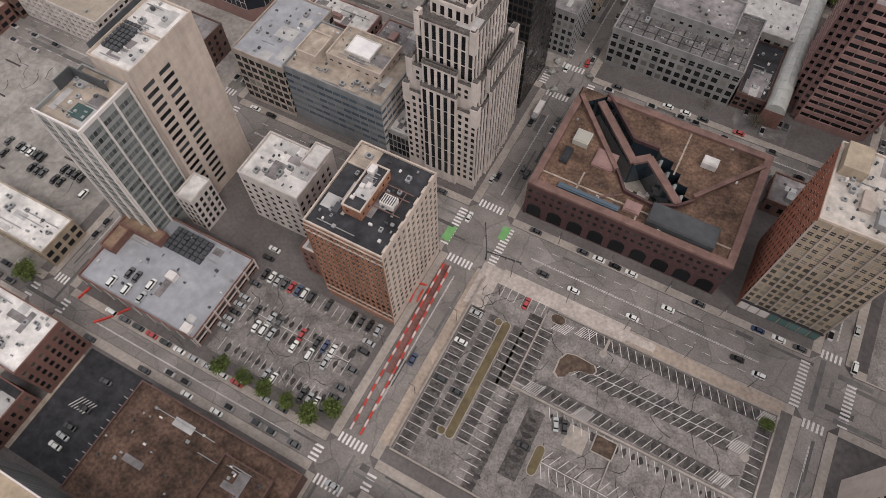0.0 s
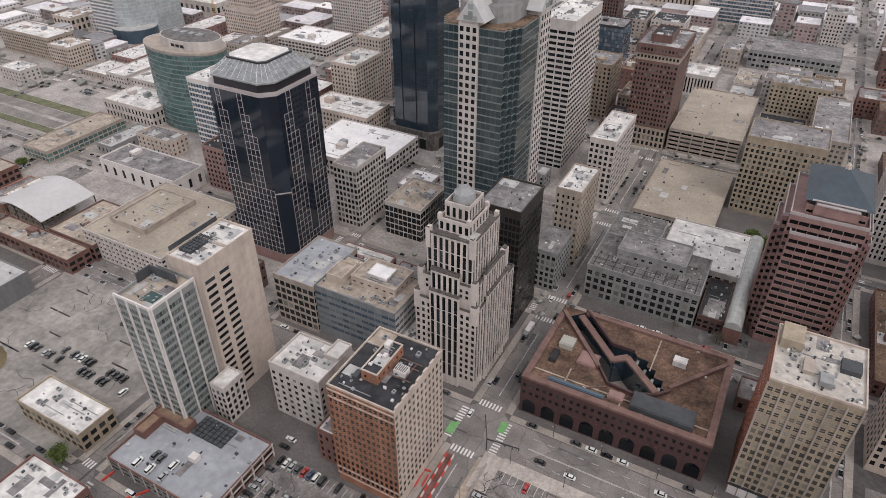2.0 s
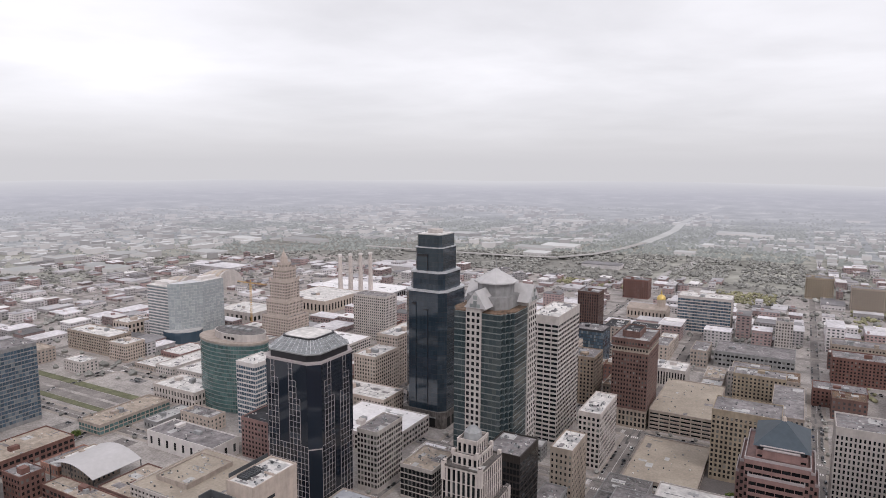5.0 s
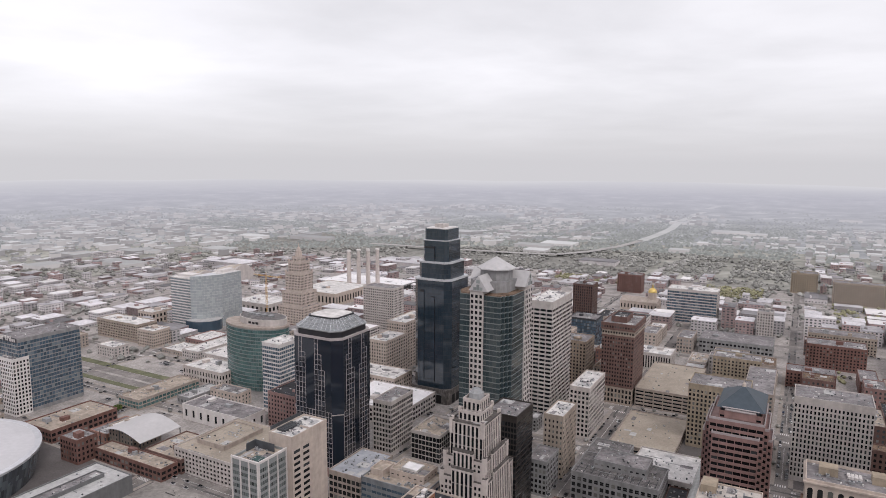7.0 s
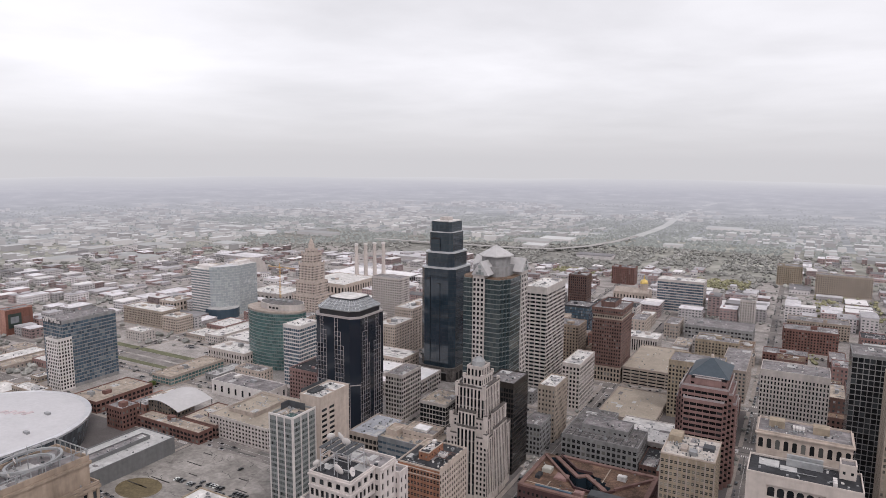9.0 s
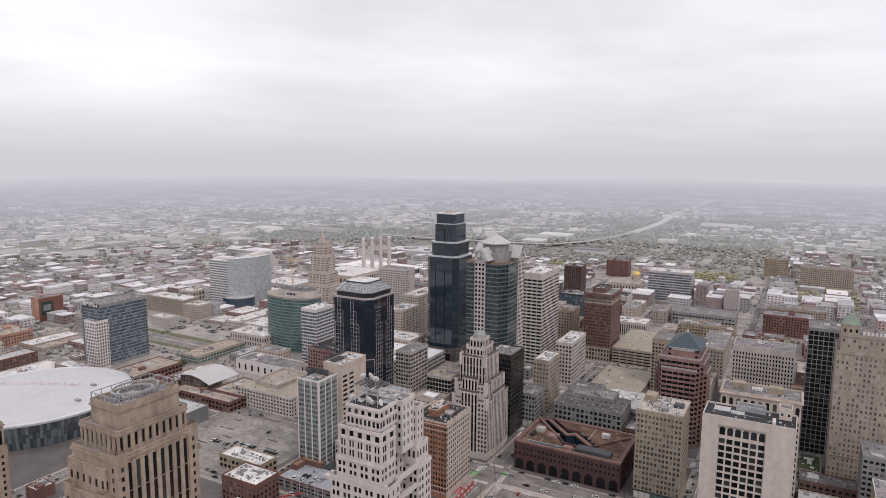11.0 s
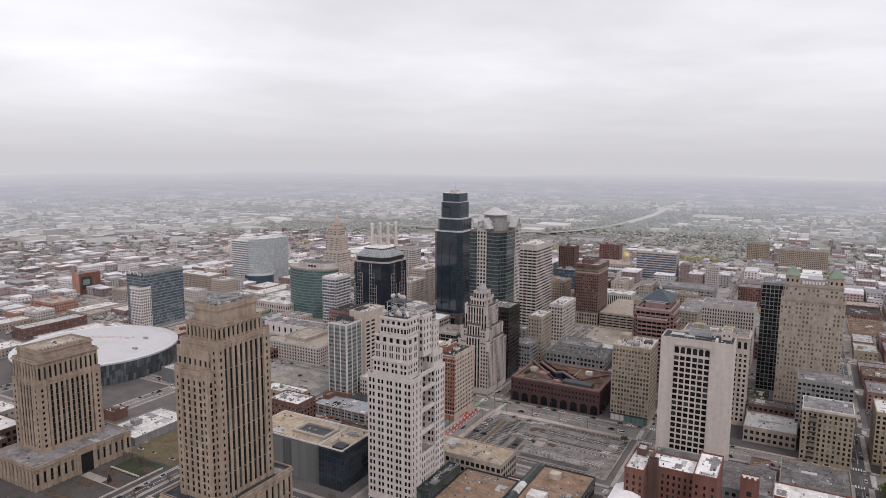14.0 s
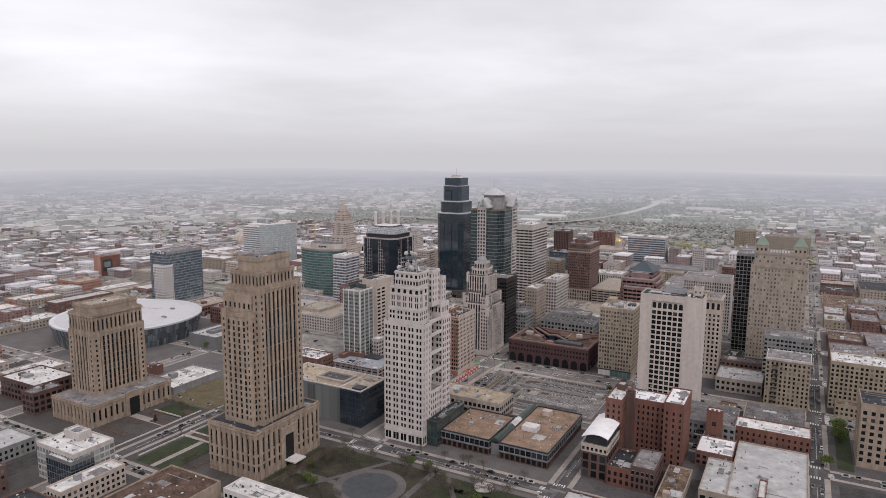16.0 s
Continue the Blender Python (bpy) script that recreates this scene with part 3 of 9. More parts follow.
STREETS_X = [(-1080, 16), (-950, 16), (-820, 16), (-690, 16), (-562, 18), (-433, 18), (-305, 18), (-175, 14), (-48.5, 19), (81, 15), (211, 14), (341, 16), (471, 16)]
STREETS_Y = [(-277, 16), (-178, 12), (-80, 16), (19, 14), (115, 26), (201, 17), (300, 16), (398, 16), (500, 16), (598, 16), (696, 16), (795, 16), (893, 16), (990, 16), (1090, 16)]
b = Boxes()
b.box(-1090, 610, -290, 1100, -0.3, 0.02)
road = structure("road", b, asphalt, "worn grey asphalt streets of the city grid")

# one paved block between every pair of streets, a kerb's step above the road
for (xa, wa), (xb, wb) in zip(STREETS_X, STREETS_X[1:]):
    for (ya, va), (yb, vb) in zip(STREETS_Y, STREETS_Y[1:]):
        b = Boxes()
        x0, x1, y0, y1, c = xa + wa / 2 - 3.5, xb - wb / 2 + 3.5, ya + va / 2 - 3.5, yb - vb / 2 + 3.5, 3.0
        b.prism([(x0 + c, y0), (x1 - c, y0), (x1, y0 + c), (x1, y1 - c), (x1 - c, y1), (x0 + c, y1), (x0, y1 - c), (x0, y0 + c)], -0.2, 0.17)
        # paler blocks far off, darker ones near: haze and dimness put into the colour
        structure("pavement", b, pale_pavement if x1 < -425 and y0 > 90 or y0 > 190 and x1 < 60 or x1 < -160 and y0 > 100 or y0 > 390 else dark_street if x0 > 80 and y1 < 210 else south_pavement if y1 < 0 else plaza, "grey concrete pavement of a city block with kerbs")

for (xa, wa), (xb, wb) in list(zip(STREETS_X, STREETS_X[1:]))[4:12]:
    for (ya, va), (yb, vb) in list(zip(STREETS_Y, STREETS_Y[1:]))[:9]:
        x0, x1, y0, y1 = xa + wa / 2 - 3.3, xb - wb / 2 + 3.3, ya + va / 2 - 3.3, yb - vb / 2 + 3.3
        b = Boxes()
        w, c = 3.1, 3.0
        b.box(x0 + c, x1 - c, y0, y0 + w, 0.12, 0.2)
        b.box(x0 + c, x1 - c, y1 - w, y1, 0.12, 0.2)
        b.box(x0, x0 + w, y0 + c, y1 - c, 0.12, 0.196)
        b.box(x1 - w, x1, y0 + c, y1 - c, 0.12, 0.196)
        structure("sidewalk", b, concrete, "pale concrete sidewalk round a block")

# tar patches and trench scars in the carriageways
rp = random.Random(21)
b = Boxes()
for i in range(620):
    if rp.random() < 0.5:
        cx, w = rp.choice(STREETS_X[4:12])
        x, y = cx + rp.uniform(-w / 2 + 4, w / 2 - 4), rp.uniform(-180, 520)
        b.box(x, x + rp.uniform(0.6, 2.2), y, y + rp.uniform(3, 22), 0.0, 0.034 + 0.00005 * i)
    else:
        cy, w = rp.choice(STREETS_Y[1:8])
        x, y = rp.uniform(-330, 220), cy + rp.uniform(-w / 2 + 4, w / 2 - 4)
        b.box(x, x + rp.uniform(3, 24), y, y + rp.uniform(0.5, 2.4), 0.0, 0.03 + 0.0001 * i)
tagged(structure("road_patch", b, mat("road_patches", (0.12, 0.117, 0.112), amount=0.3, islands=0.35, bump=0), "darker and paler asphalt patches"), kind="stuff")

FOOT = []


def claim(x0, x1, y0, y1):
    FOOT.append((x0, x1, y0, y1))


def tower(name, label, tiers, windows=80, category="building"):
    """A building from a few stacked blocks: rows of x0, x1, y0, y1, z0, z1, wall, style, roof and more options."""
    t = tiers[0]
    bl = Building(name, label, (t[0] + t[1]) / 2, (t[2] + t[3]) / 2, category, windows)
    for x0, x1, y0, y1, z0, z1, wall, st, roof, *opt in tiers:
        bl.tier(x0, x1, y0, y1, z0, z1, wall, st, roof, **(opt[0] if opt else {}))
        if z0 < 1:
            claim(x0, x1, y0, y1)
    return bl


def stepped(x0, x1, y0, y1, n, dx, dy):
    """A rectangle whose four corners are cut into n small steps, anticlockwise."""
    se = []
    for i in range(n):
        se += [(x1 - (n - i) * dx, y0 + i * dy), (x1 - (n - i) * dx, y0 + (i + 1) * dy)]
    se.append((x1, y0 + n * dy))
    mx, my = x0 + x1, y0 + y1
    return se + [(x, my - y) for x, y in reversed(se)] + [(mx - x, my - y) for x, y in se] + [(mx - x, y) for x, y in reversed(se)]


def cut_corners(x0, x1, y0, y1, c):
    return [(x0 + c, y0), (x1 - c, y0), (x1, y0 + c), (x1, y1 - c), (x1 - c, y1), (x0 + c, y1), (x0, y1 - c), (x0, y0 + c)]


def curtain(bl, outline, z0, z1, floor, pane, glass, band, bay=2.0, gap=0.1, single=0, lift=0.06):
    """A curtain wall over any outline: a solid with its floor bands, and one pane a bay and floor set on it.
    single: how many of the upper panes that face the south and east hang as parts of their own."""
    core = Boxes()
    core.prism(outline, z0, z1)
    part("wall", core, band, bl.ob)
    b, k = Boxes(), max(1, round((z1 - z0) / floor))
    fl = (z1 - z0) / k
    h = pane * fl / floor
    for (ax, ay), (bx, by) in zip(outline, outline[1:] + outline[:1]):
        ln = math.hypot(bx - ax, by - ay)
        n = max(1, round(ln / bay))
        ux, uy = (bx - ax) / ln, (by - ay) / ln
        for j in range(k - 1, -1, -1):
            z = z0 + j * fl + (fl - h) / 2
            for i in range(n):
                d0, d1 = i * ln / n + gap / 2, (i + 1) * ln / n - gap / 2
                if single > 0 and (uy < -0.5 or ux > 0.5 or uy > 0.5) and uy >= -0.5:
                    single -= 1
                    ob = new("window", pane_mesh(d1 - d0, h, glass, None, False))
                    ob.parent = bl.ob
                    m = (d0 + d1) / 2
                    ob.location = Vector((ax + ux * m + uy * lift, ay + uy * m - ux * lift, z)) - bl.ob.location
                    ob.rotation_euler[2] = math.atan2(uy, ux)
                    continue
                q = len(b.v)
                b.v += [(ax + ux * d + uy * lift, ay + uy * d - ux * lift, zz) for d, zz in ((d0, z), (d1, z), (d1, z + h), (d0, z + h))]
                b.f.append((q, q + 1, q + 2, q + 3))
                b.m.append(0)
    part("glazing", b, glass, bl.ob, kind="stuff")


# ---- the block of the tall hotel and the glass slab ----
hotel = tower("hotel_building", "orange brick and cream stone hotel block with a black flat roof", [
    (-85, -58, 68, 101, 0, 51, cream, style(2.75, 3.45, 1.4, 1.9, dark_glass, 0.45, 4.5, 1.8, sash=cream, bars=True), tar,
     dict(walls={"S": orange_brick, "W": orange_brick}, other={"S": style(2.08, 3.45, 1.45, 2.0, dark_glass, 0.4, 4.5, 1.8, sash=cream, bars=True)})),
    (-76, -69.5, 76, 93, 51, 55.5, orange_brick, style(3.0, 4, 0.9, 1.6, room_glass, 0.2, 1, 1), tar, dict(rim=cream, parapet=0.5)),
], windows=620)
for i in range(7):
    hotel.box("coping", -58.5, -57.7, 69 + i * 4.6, 71.6 + i * 4.6, 51.85, 52.8, cream)
hotel.box("roof_patch", -84.4, -76.5, 92.4, 100.4, 51.07, 51.2, tan_gravel, "tan gravelled roof corner")
hotel.box("roof_kerb", -84.4, -76.5, 92, 92.4, 51.07, 51.7, cream)
for k_, (x0, x1, y0, y1, z0, z1) in enumerate(((-75, -73, 89, 92, 55.6, 57), (-74.5, -73, 83.5, 85, 55.6, 56.4), (-72.6, -71.2, 84, 86, 55.6, 56.8), (-75, -73.8, 79, 80, 55.6, 56.2), (-78.6, -76.6, 74, 77.5, 51.1, 53.4))):
    hotel.box("roof_unit", x0, x1, y0, y1, z0, z1, dark_machine if k_ == 4 else white_panel)
hotel.box("louvre_unit", -67.5, -63, 83, 86.6, 51.1, 53.6, white_panel, "white louvred roof unit")
for i in range(6):
    hotel.box("louvre", -67.2 + i * 0.72, -66.85 + i * 0.72, 83.3, 86.3, 53.6, 53.72, dark_machine)
for y0 in (81.6, 87.6, 90.2):
    hotel.box("steel_rail", -69.3, -60, y0, y0 + 0.25, 51.9, 52.15, rim_stone)
for x0 in (-69, -62.4):
    hotel.box("steel_rail", x0, x0 + 0.25, 81.6, 90.3, 52.16, 52.4, rim_stone)
for i in range(14):
    hotel.box("pier", -85.2 + i * 2.08 - 0.2, -85.2 + i * 2.08 + 0.28, 67.8, 68.02, 4.4, 49.4, orange_brick)
for z in (4.2, 7.8, 45.9, 49.3):
    hotel.box("string_course", -85.3, -57.9, 67.7, 68.02, z, z + 0.45, cream, "pale stone string course")
hotel.finish()

tower("white_block", "white low-rise block with a pale stained roof", [
    (-128, -103, 83, 103, 0, 28, pale_conc, style(3.4, 3.4, 1.5, 1.6, room_glass, 0.3, 1.5, 2.5), membrane, dict(parapet=1.2)),
    (-110, -103.2, 96, 106, 0, 29.5, pale_conc, None, membrane)], windows=70).finish()
tower("brick_annex", "low red brick annex with a pale roof", [
    (-97, -85.2, 72, 84, 0, 17, red_brick, style(3, 3.6, 1.2, 1.7, room_glass, 0.3), membrane)], windows=30).finish()

glass_slab = tower("glass_office_tower", "white framed glass office tower joined to a beige service slab", [
    (-170, -151.5, 56, 77, 0, 65, spandrel, style(1.5, 3.5, 1.42, 2.0, slab_glass, 0.12, 4.5, 1.5, proud="flush"), tan_gravel, dict(parapet=1.4)),
    (-164, -147.5, 77.1, 92, 0, 72.5, cream, None, membrane, dict(parapet=1.0, other={"E": style(7.4, 3.5, 5.0, 1.7, dark_glass, 0.4, 4, 6.5)})),
    (-164, -147.5, 92.02, 106, 0, 72.5, cream, None, membrane, dict(parapet=1.0)),
    (-147.4, -140, 68, 79, 0, 20, pale_conc, style(2.6, 3.4, 1.4, 2.0, room_glass, 0.3), membrane)], windows=300)
b = Boxes()
for i in range(4):
    glass_slab.box("fin", -151.5, -150.9, 56.1 + i * 6.7, 56.7 + i * 6.7, 0, 66.5, white_panel)
    glass_slab.box("fin", -169.9 + i * 6.0, -169.3 + i * 6.0, 55.4, 56.0, 0, 66.5, white_panel)
glass_slab.box("coping", -170.3, -151.2, 55.7, 56.3, 65.9, 67.2, white_panel)
glass_slab.box("coping", -151.8, -151.1, 56.3, 77, 65.9, 67.2, white_panel)
glass_slab.box("court", -161, -155, 60, 65, 65.1, 65.4, teal_floor, "teal roof court")
for x0, x1, y0, y1, h in ((-169.6, -156, 72.5, 72.9, 69.5), (-169.6, -169.2, 66, 72.5, 69.5), (-164.4, -164.1, 79, 104, 75.5)):
    glass_slab.box("screen", x0, x1, y0, y1, 65.2, h, dark_machine, "black louvred roof screen")
for i in range(4):
    for j in range(7):
        glass_slab.box("fan_unit", -162.5 + i * 1.6, -161.3 + i * 1.6, 82 + j * 1.7, 83.3 + j * 1.7, 72.6, 73.8, dark_machine)
glass_slab.finish()

deck = tower("parking_garage", "low parking garage with a grey-blue roof deck and brick sides", [
    (-166, -114, 29, 64, 0, 6.6, red_brick, style(6.0, 3.4, 4.6, 1.5, dark_glass, 0.4, 0.8, 0.6), blue_deck, dict(parapet=1.0, walls={"S": grey_conc})),
    (-165.5, -147, 52, 57, 6.6, 9.5, red_brick, None, mall_roof),
    (-165.5, -160, 42, 51.9, 6.6, 9.5, red_brick, None, mall_roof)], windows=30)
for i in range(7):
    deck.box("column", -114.02, -113.7, 29.2 + i * 5.7, 29.8 + i * 5.7, 0, 7.6, pale_conc, "pale concrete column")
for z in (3.0, 6.5):
    deck.box("beam", -114.02, -113.8, 29, 64, z, z + 0.7, pale_conc, "pale concrete beam")
for i in range(9):
    deck.box("column", -165.8 + i * 6.4, -165.3 + i * 6.4, 28.75, 29.02, 0, 7.6, pale_conc, "pale concrete column")
deck.box("deck_tent", -137, -133.5, 43, 46, 6.7, 9.2, white_panel, "small white tent roof")
deck.box("stair_house", -120, -116.5, 29.6, 33, 6.7, 8.4, white_panel)
deck.finish()
tower("low_tan_building", "low tan brick building with a pale flat roof", [
    (-220, -181, 29, 45, 0, 10, ochre_stone, style(4.0, 4.2, 2.6, 2.4, room_glass, 0.3, 0.8, 1.0), membrane)], windows=30).finish()
tower("brick_office", "dark red brick block with a white roof", [
    (-177, -148, -8, 12, 0, 21, red_brick, style(3.2, 3.5, 1.5, 1.9, room_glass, 0.3, 2, 1.6, sash=cream, bars=True), membrane)], windows=50).finish()
tower("brown_roof_hall", "broad low hall with a stained brown roof", [
    (-119, -56, -28, 10, 0, 8, dark_brick, None, dark_ballast, dict(parapet=0.8)),
    (-80, -62, -14, 4, 8, 10.5, dark_brick, None, dark_ballast)], windows=0).finish()
tower("striped_office", "grey office block with bands of bluish glass", [
    (-142, -98, 131, 158, 0, 29, metal_band, style(3.6, 3.5, 3.3, 1.5, blue_glass, 0.25, 5, 1.5, proud="pier"), tan_gravel, dict(walls={"E": pale_conc})),
    (-128, -104, 141, 157.5, 29, 33, cream, style(4, 3.6, 1.6, 1.4, dark_glass, 0.3), tan_gravel),
    (-122, -111, 145, 154, 33, 34.2, membrane, None, bright_membrane, dict(parapet=0.3)),
    (-140, -131, 138, 150, 29, 32, cream, None, tan_gravel)], windows=120).finish()
tower("brown_loft_building", "buff loft building with wide factory windows", [
    (-166, -142.2, 130, 166, 0, 28, beige_conc, style(3.3, 3.9, 2.6, 2.5, room_glass, 0.35, 1.5, 1.6), blue_deck)], windows=60).finish()
tower("glass_link", "low glazed link building beside the setback tower", [
    (-97.9, -88.2, 133, 160, 0, 14, grey_conc, style(2, 3.6, 1.7, 3.0, dark_glass, 0.2), membrane)], windows=20).finish()

# ---- the setback tower ----
high = style(2.7, 7.0, 1.55, 6.2, dark_glass, 0.4, 0.3, 0.8, proud="deep")
side = style(2.5, 3.45, 1.25, 2.0, dark_glass, 0.45, 5, 1.6)
strip = style(2.5, 6.9, 1.5, 6.65, dark_glass, 0.45, 5, 1.4, proud="deep")
upper_strip = style(2.5, 6.6, 1.5, 6.2, dark_glass, 0.45, 0.5, 1.0, proud="deep")
only_s, only_e = dict(faces="S", rim=soot_stone, parapet=1.4), dict(faces="E", rim=soot_stone, parapet=1.4)
bry = tower("setback_tower", "white stone setback tower with sooty ledges and a stepped crown", [
    (-88, -59.5, 132, 170, 0, 44, white_stone, side, soot_stone, dict(rim=soot_stone, other={"E": strip})),
    (-80.5, -67, 130.9, 132.02, 0, 50, white_stone, strip, soot_stone, only_s),
    (-59.52, -58.5, 141, 161, 0, 48, white_stone, strip, soot_stone, only_e),
    (-86.5, -60.5, 133, 164, 44, 56, white_stone, side, soot_stone, dict(rim=soot_stone, other={"E": upper_strip})),
    (-80, -67.5, 131.6, 133.02, 50.01, 60, white_stone, upper_strip, soot_stone, only_s),
    (-60.52, -59.3, 140, 157, 48.01, 59, white_stone, upper_strip, soot_stone, only_e),
    (-83, -62.5, 134, 158, 56, 76, white_stone, upper_strip, soot_stone, dict(rim=soot_stone)),
    (-79.5, -66, 137.5, 154.5, 76, 81, white_stone, high, soot_stone),
    (-78, -67.5, 140, 152.5, 81, 87, white_stone, high, soot_stone, dict(parapet=1.2)),
], windows=300)
for x0, x1, y0, y1, z1 in ((-88.3, -85.6, 131.7, 134.4, 47), (-62.2, -59.2, 131.7, 134.4, 47), (-86.8, -84.4, 132.7, 135, 58.5), (-62.6, -60.2, 132.7, 135, 58.5), (-62.6, -60.2, 161, 164.2, 58), (-83.3, -81.4, 133.7, 135.8, 78), (-64.2, -62.2, 133.7, 135.8, 78)):
    bry.box("corner_turret", x0, x1, y0, y1, z1 - 9, z1, white_stone)
    bry.box("turret_cap", x0 + 0.3, x1 - 0.3, y0 + 0.3, y1 - 0.3, z1, z1 + 0.5, soot_stone, "sooty turret cap")
b = Boxes()
b.cone(-72.8, 146.3, 87, 90.5, 4.8, 4.3, 8)
b.cone(-72.8, 146.3, 90.5, 92.5, 3.6, 2.2, 8)
bry.solid("crown", b, machine, "grey metal crown")
for x, y, z in ((-85.5, 134, 56), (-61.5, 134, 56), (-61.5, 160, 56), (-82, 135, 76), (-63.5, 135, 76), (-63.5, 157, 76), (-79, 138, 81), (-66.5, 138, 81), (-66.5, 154, 81)):
    bry.box("finial", x - 0.8, x + 0.8, y - 0.8, y + 0.8, z, z + 2.6, white_stone)
bry.finish()
tower("dark_tower", "dark bronze glass slab tower", [
    (-82, -61, 178, 205, 0, 66, bronze, style(1.9, 3.6, 1.5, 2.5, dark_glass, 0.3, 2, 3), gravel)], windows=120).finish()

# ---- the red courtyard building and its neighbours ----
brick_flank = mat("brick_flank", (0.25, 0.095, 0.06), amount=0.25, grain=1.5, streak=True)
tan = tower("terracotta_tower", "buff terracotta office tower with a brick flank", [
    (46, 74, 132, 162, 0, 60, ochre_stone, style(2.33, 3.45, 1.5, 1.95, terracotta_panes, 0.3, 6, 2, sash=cream, bars=True), cream_roof,
     dict(walls={"W": brick_flank, "N": brick_flank}, rim=cream, other={"W": style(3.4, 3.45, 1.2, 1.7, room_glass, 0.25, 6, 3, sash=cream)}))], windows=300)
for i in range(7):
    tan.box("pier", 45.7 + i * 4.66, 46.3 + i * 4.66, 131.7, 132.02, 6, 59, beige_conc, "brown stone pier")
tan.box("shopfront_band", 45.7, 74.3, 131.5, 132.02, 5.2, 6.2, dark_steel, "dark shopfront fascia")
for i in range(8):
    tan.box("shop_window", 46.3 + i * 3.5, 49.3 + i * 3.5, 131.7, 132.02, 0.5, 5.1, green_glass if i > 2 else white_panel, "shop window")
for x0, x1, y0, y1, h, m_ in ((47, 54, 150, 160, 64, ochre_stone), (60, 64, 136, 141, 62.4, machine), (66, 72, 146, 152, 62, dark_machine), (55, 58.5, 140, 147, 61.6, beige_conc)):
    tan.box("roof_house", x0, x1, y0, y1, 60, h, m_)
tan.finish()
tower("grey_federal_building", "broad grey stone building with rows of square windows", [
    (-39, 16, 219, 252, 0, 20, grey_conc, style(3.6, 4.3, 2.3, 2.6, room_glass, 0.45, 1.5, 1.6, sash=grey_conc, bars=True), weathered_roof),
    (-28, 6, 232, 252, 20, 25, grey_conc, style(3.6, 4, 1.5, 1.7, room_glass, 0.3), gravel),
    (-39, -12, 252.1, 278, 0, 20, grey_conc, style(3.6, 4.3, 2.3, 2.6, room_glass, 0.45, 1.5, 1.6), weathered_roof)], windows=90).finish()

pink_style = style(4.4, 3.75, 4.1, 2.1, dark_glass, 0.7, 3, 1.6, proud="span")
pink = tower("pink_granite_tower", "pink granite tower with stepped corners and a blue-green pyramid roof", [
    (41, 70.8, 228, 268, 0, 69, pink_stone, pink_style, pink_stone, dict(parapet=1.4, rim=grid_metal)),
    (38.7, 73, 233, 263, 0, 65, pink_stone, pink_style, pink_stone, dict(parapet=1.4, rim=grid_metal)),
    (43, 68.6, 225.8, 270.2, 0, 61, pink_stone, pink_style, pink_stone, dict(parapet=1.4, rim=grid_metal)),
    (36.8, 75, 238, 258, 0, 57, pink_stone, pink_style, pink_stone, dict(parapet=1.4, rim=grid_metal)),
    (46, 69, 231, 267, 69, 73, pink_stone, style(4, 4, 3, 2, dark_glass, 0.5, 0.6, 1), pink_stone),
    (47, 68, 232, 266, 73, 76.5, dark_steel, None, None, dict(parapet=0))], windows=300)
b = Boxes()
b.pyramid(44.5, 70.5, 230.5, 267.5, 76, 85, 0.05)
pink.solid("pyramid_roof", b, slate_blue, "blue-green metal pyramid roof")
for x0, x1, y0, y1, z0, z1, m_ in ((49, 66, 229.4, 232.4, 70.4, 75, pink_stone), (49.4, 65.6, 229, 231.4, 75, 75.6, grid_metal), (47.5, 67.5, 230.6, 231.6, 76, 76.5, grid_metal)):
    pink.box("dormer" if m_ is pink_stone else "ledge", x0, x1, y0, y1, z0, z1, m_)
b = Boxes()
b.cone(57.5, 249, 84.6, 86.6, 1.2, 1.0, 8)
b.cone(57.5, 249, 86.6, 87.6, 1.1, 0.2, 8)
b.cone(57.5, 249, 87.4, 92, 0.14, 0.05, 6)
pink.solid("lantern", b, cream, "small cream lantern with a thin rod")
pink.finish()
tower("small_grey_block", "small grey stone corner block", [(-68, -54, 214, 238, 0, 24, grey_conc, style(3, 3.8, 1.8, 2.2, room_glass, 0.35), gravel)], windows=40).finish()
tower("buff_block", "buff stone block with a pale roof", [(-67, -53, 243, 273, 0, 45, buff, style(3, 3.6, 1.2, 1.7, room_glass, 0.3, 2, 2), membrane)], windows=60).finish()
tower("white_terracotta_block", "white terracotta block with brick flank", [(-72, -56, 316, 362, 0, 42, white_stone, style(3, 3.7, 1.7, 2.1, room_glass, 0.3, 2, 2), membrane,
      dict(walls={"E": pale_conc}))], windows=60).finish()
tower("beige_deck", "broad low beige parking deck", [(-38, 10, 309, 385, 0, 5, beige_conc, style(6, 3, 5, 1.2, dark_glass, 0.4, 0.6, 0.8), deck_concrete)], windows=0).finish()
tower("white_roof_hall", "low hall with a bright white roof", [(-11, 31, 256, 300, 0, 11, pale_conc, style(4, 3.6, 2.5, 1.6, room_glass, 0.3), membrane)], windows=0).finish()
tower("open_parking_garage", "beige open parking garage with long dark gaps", [(-41, 8, 410, 500, 0, 17, beige_conc, style(8, 3.0, 7.2, 1.5, dark_glass, 0.9, 0.4, 0.6, proud="span"), deck_concrete)], windows=40).finish()
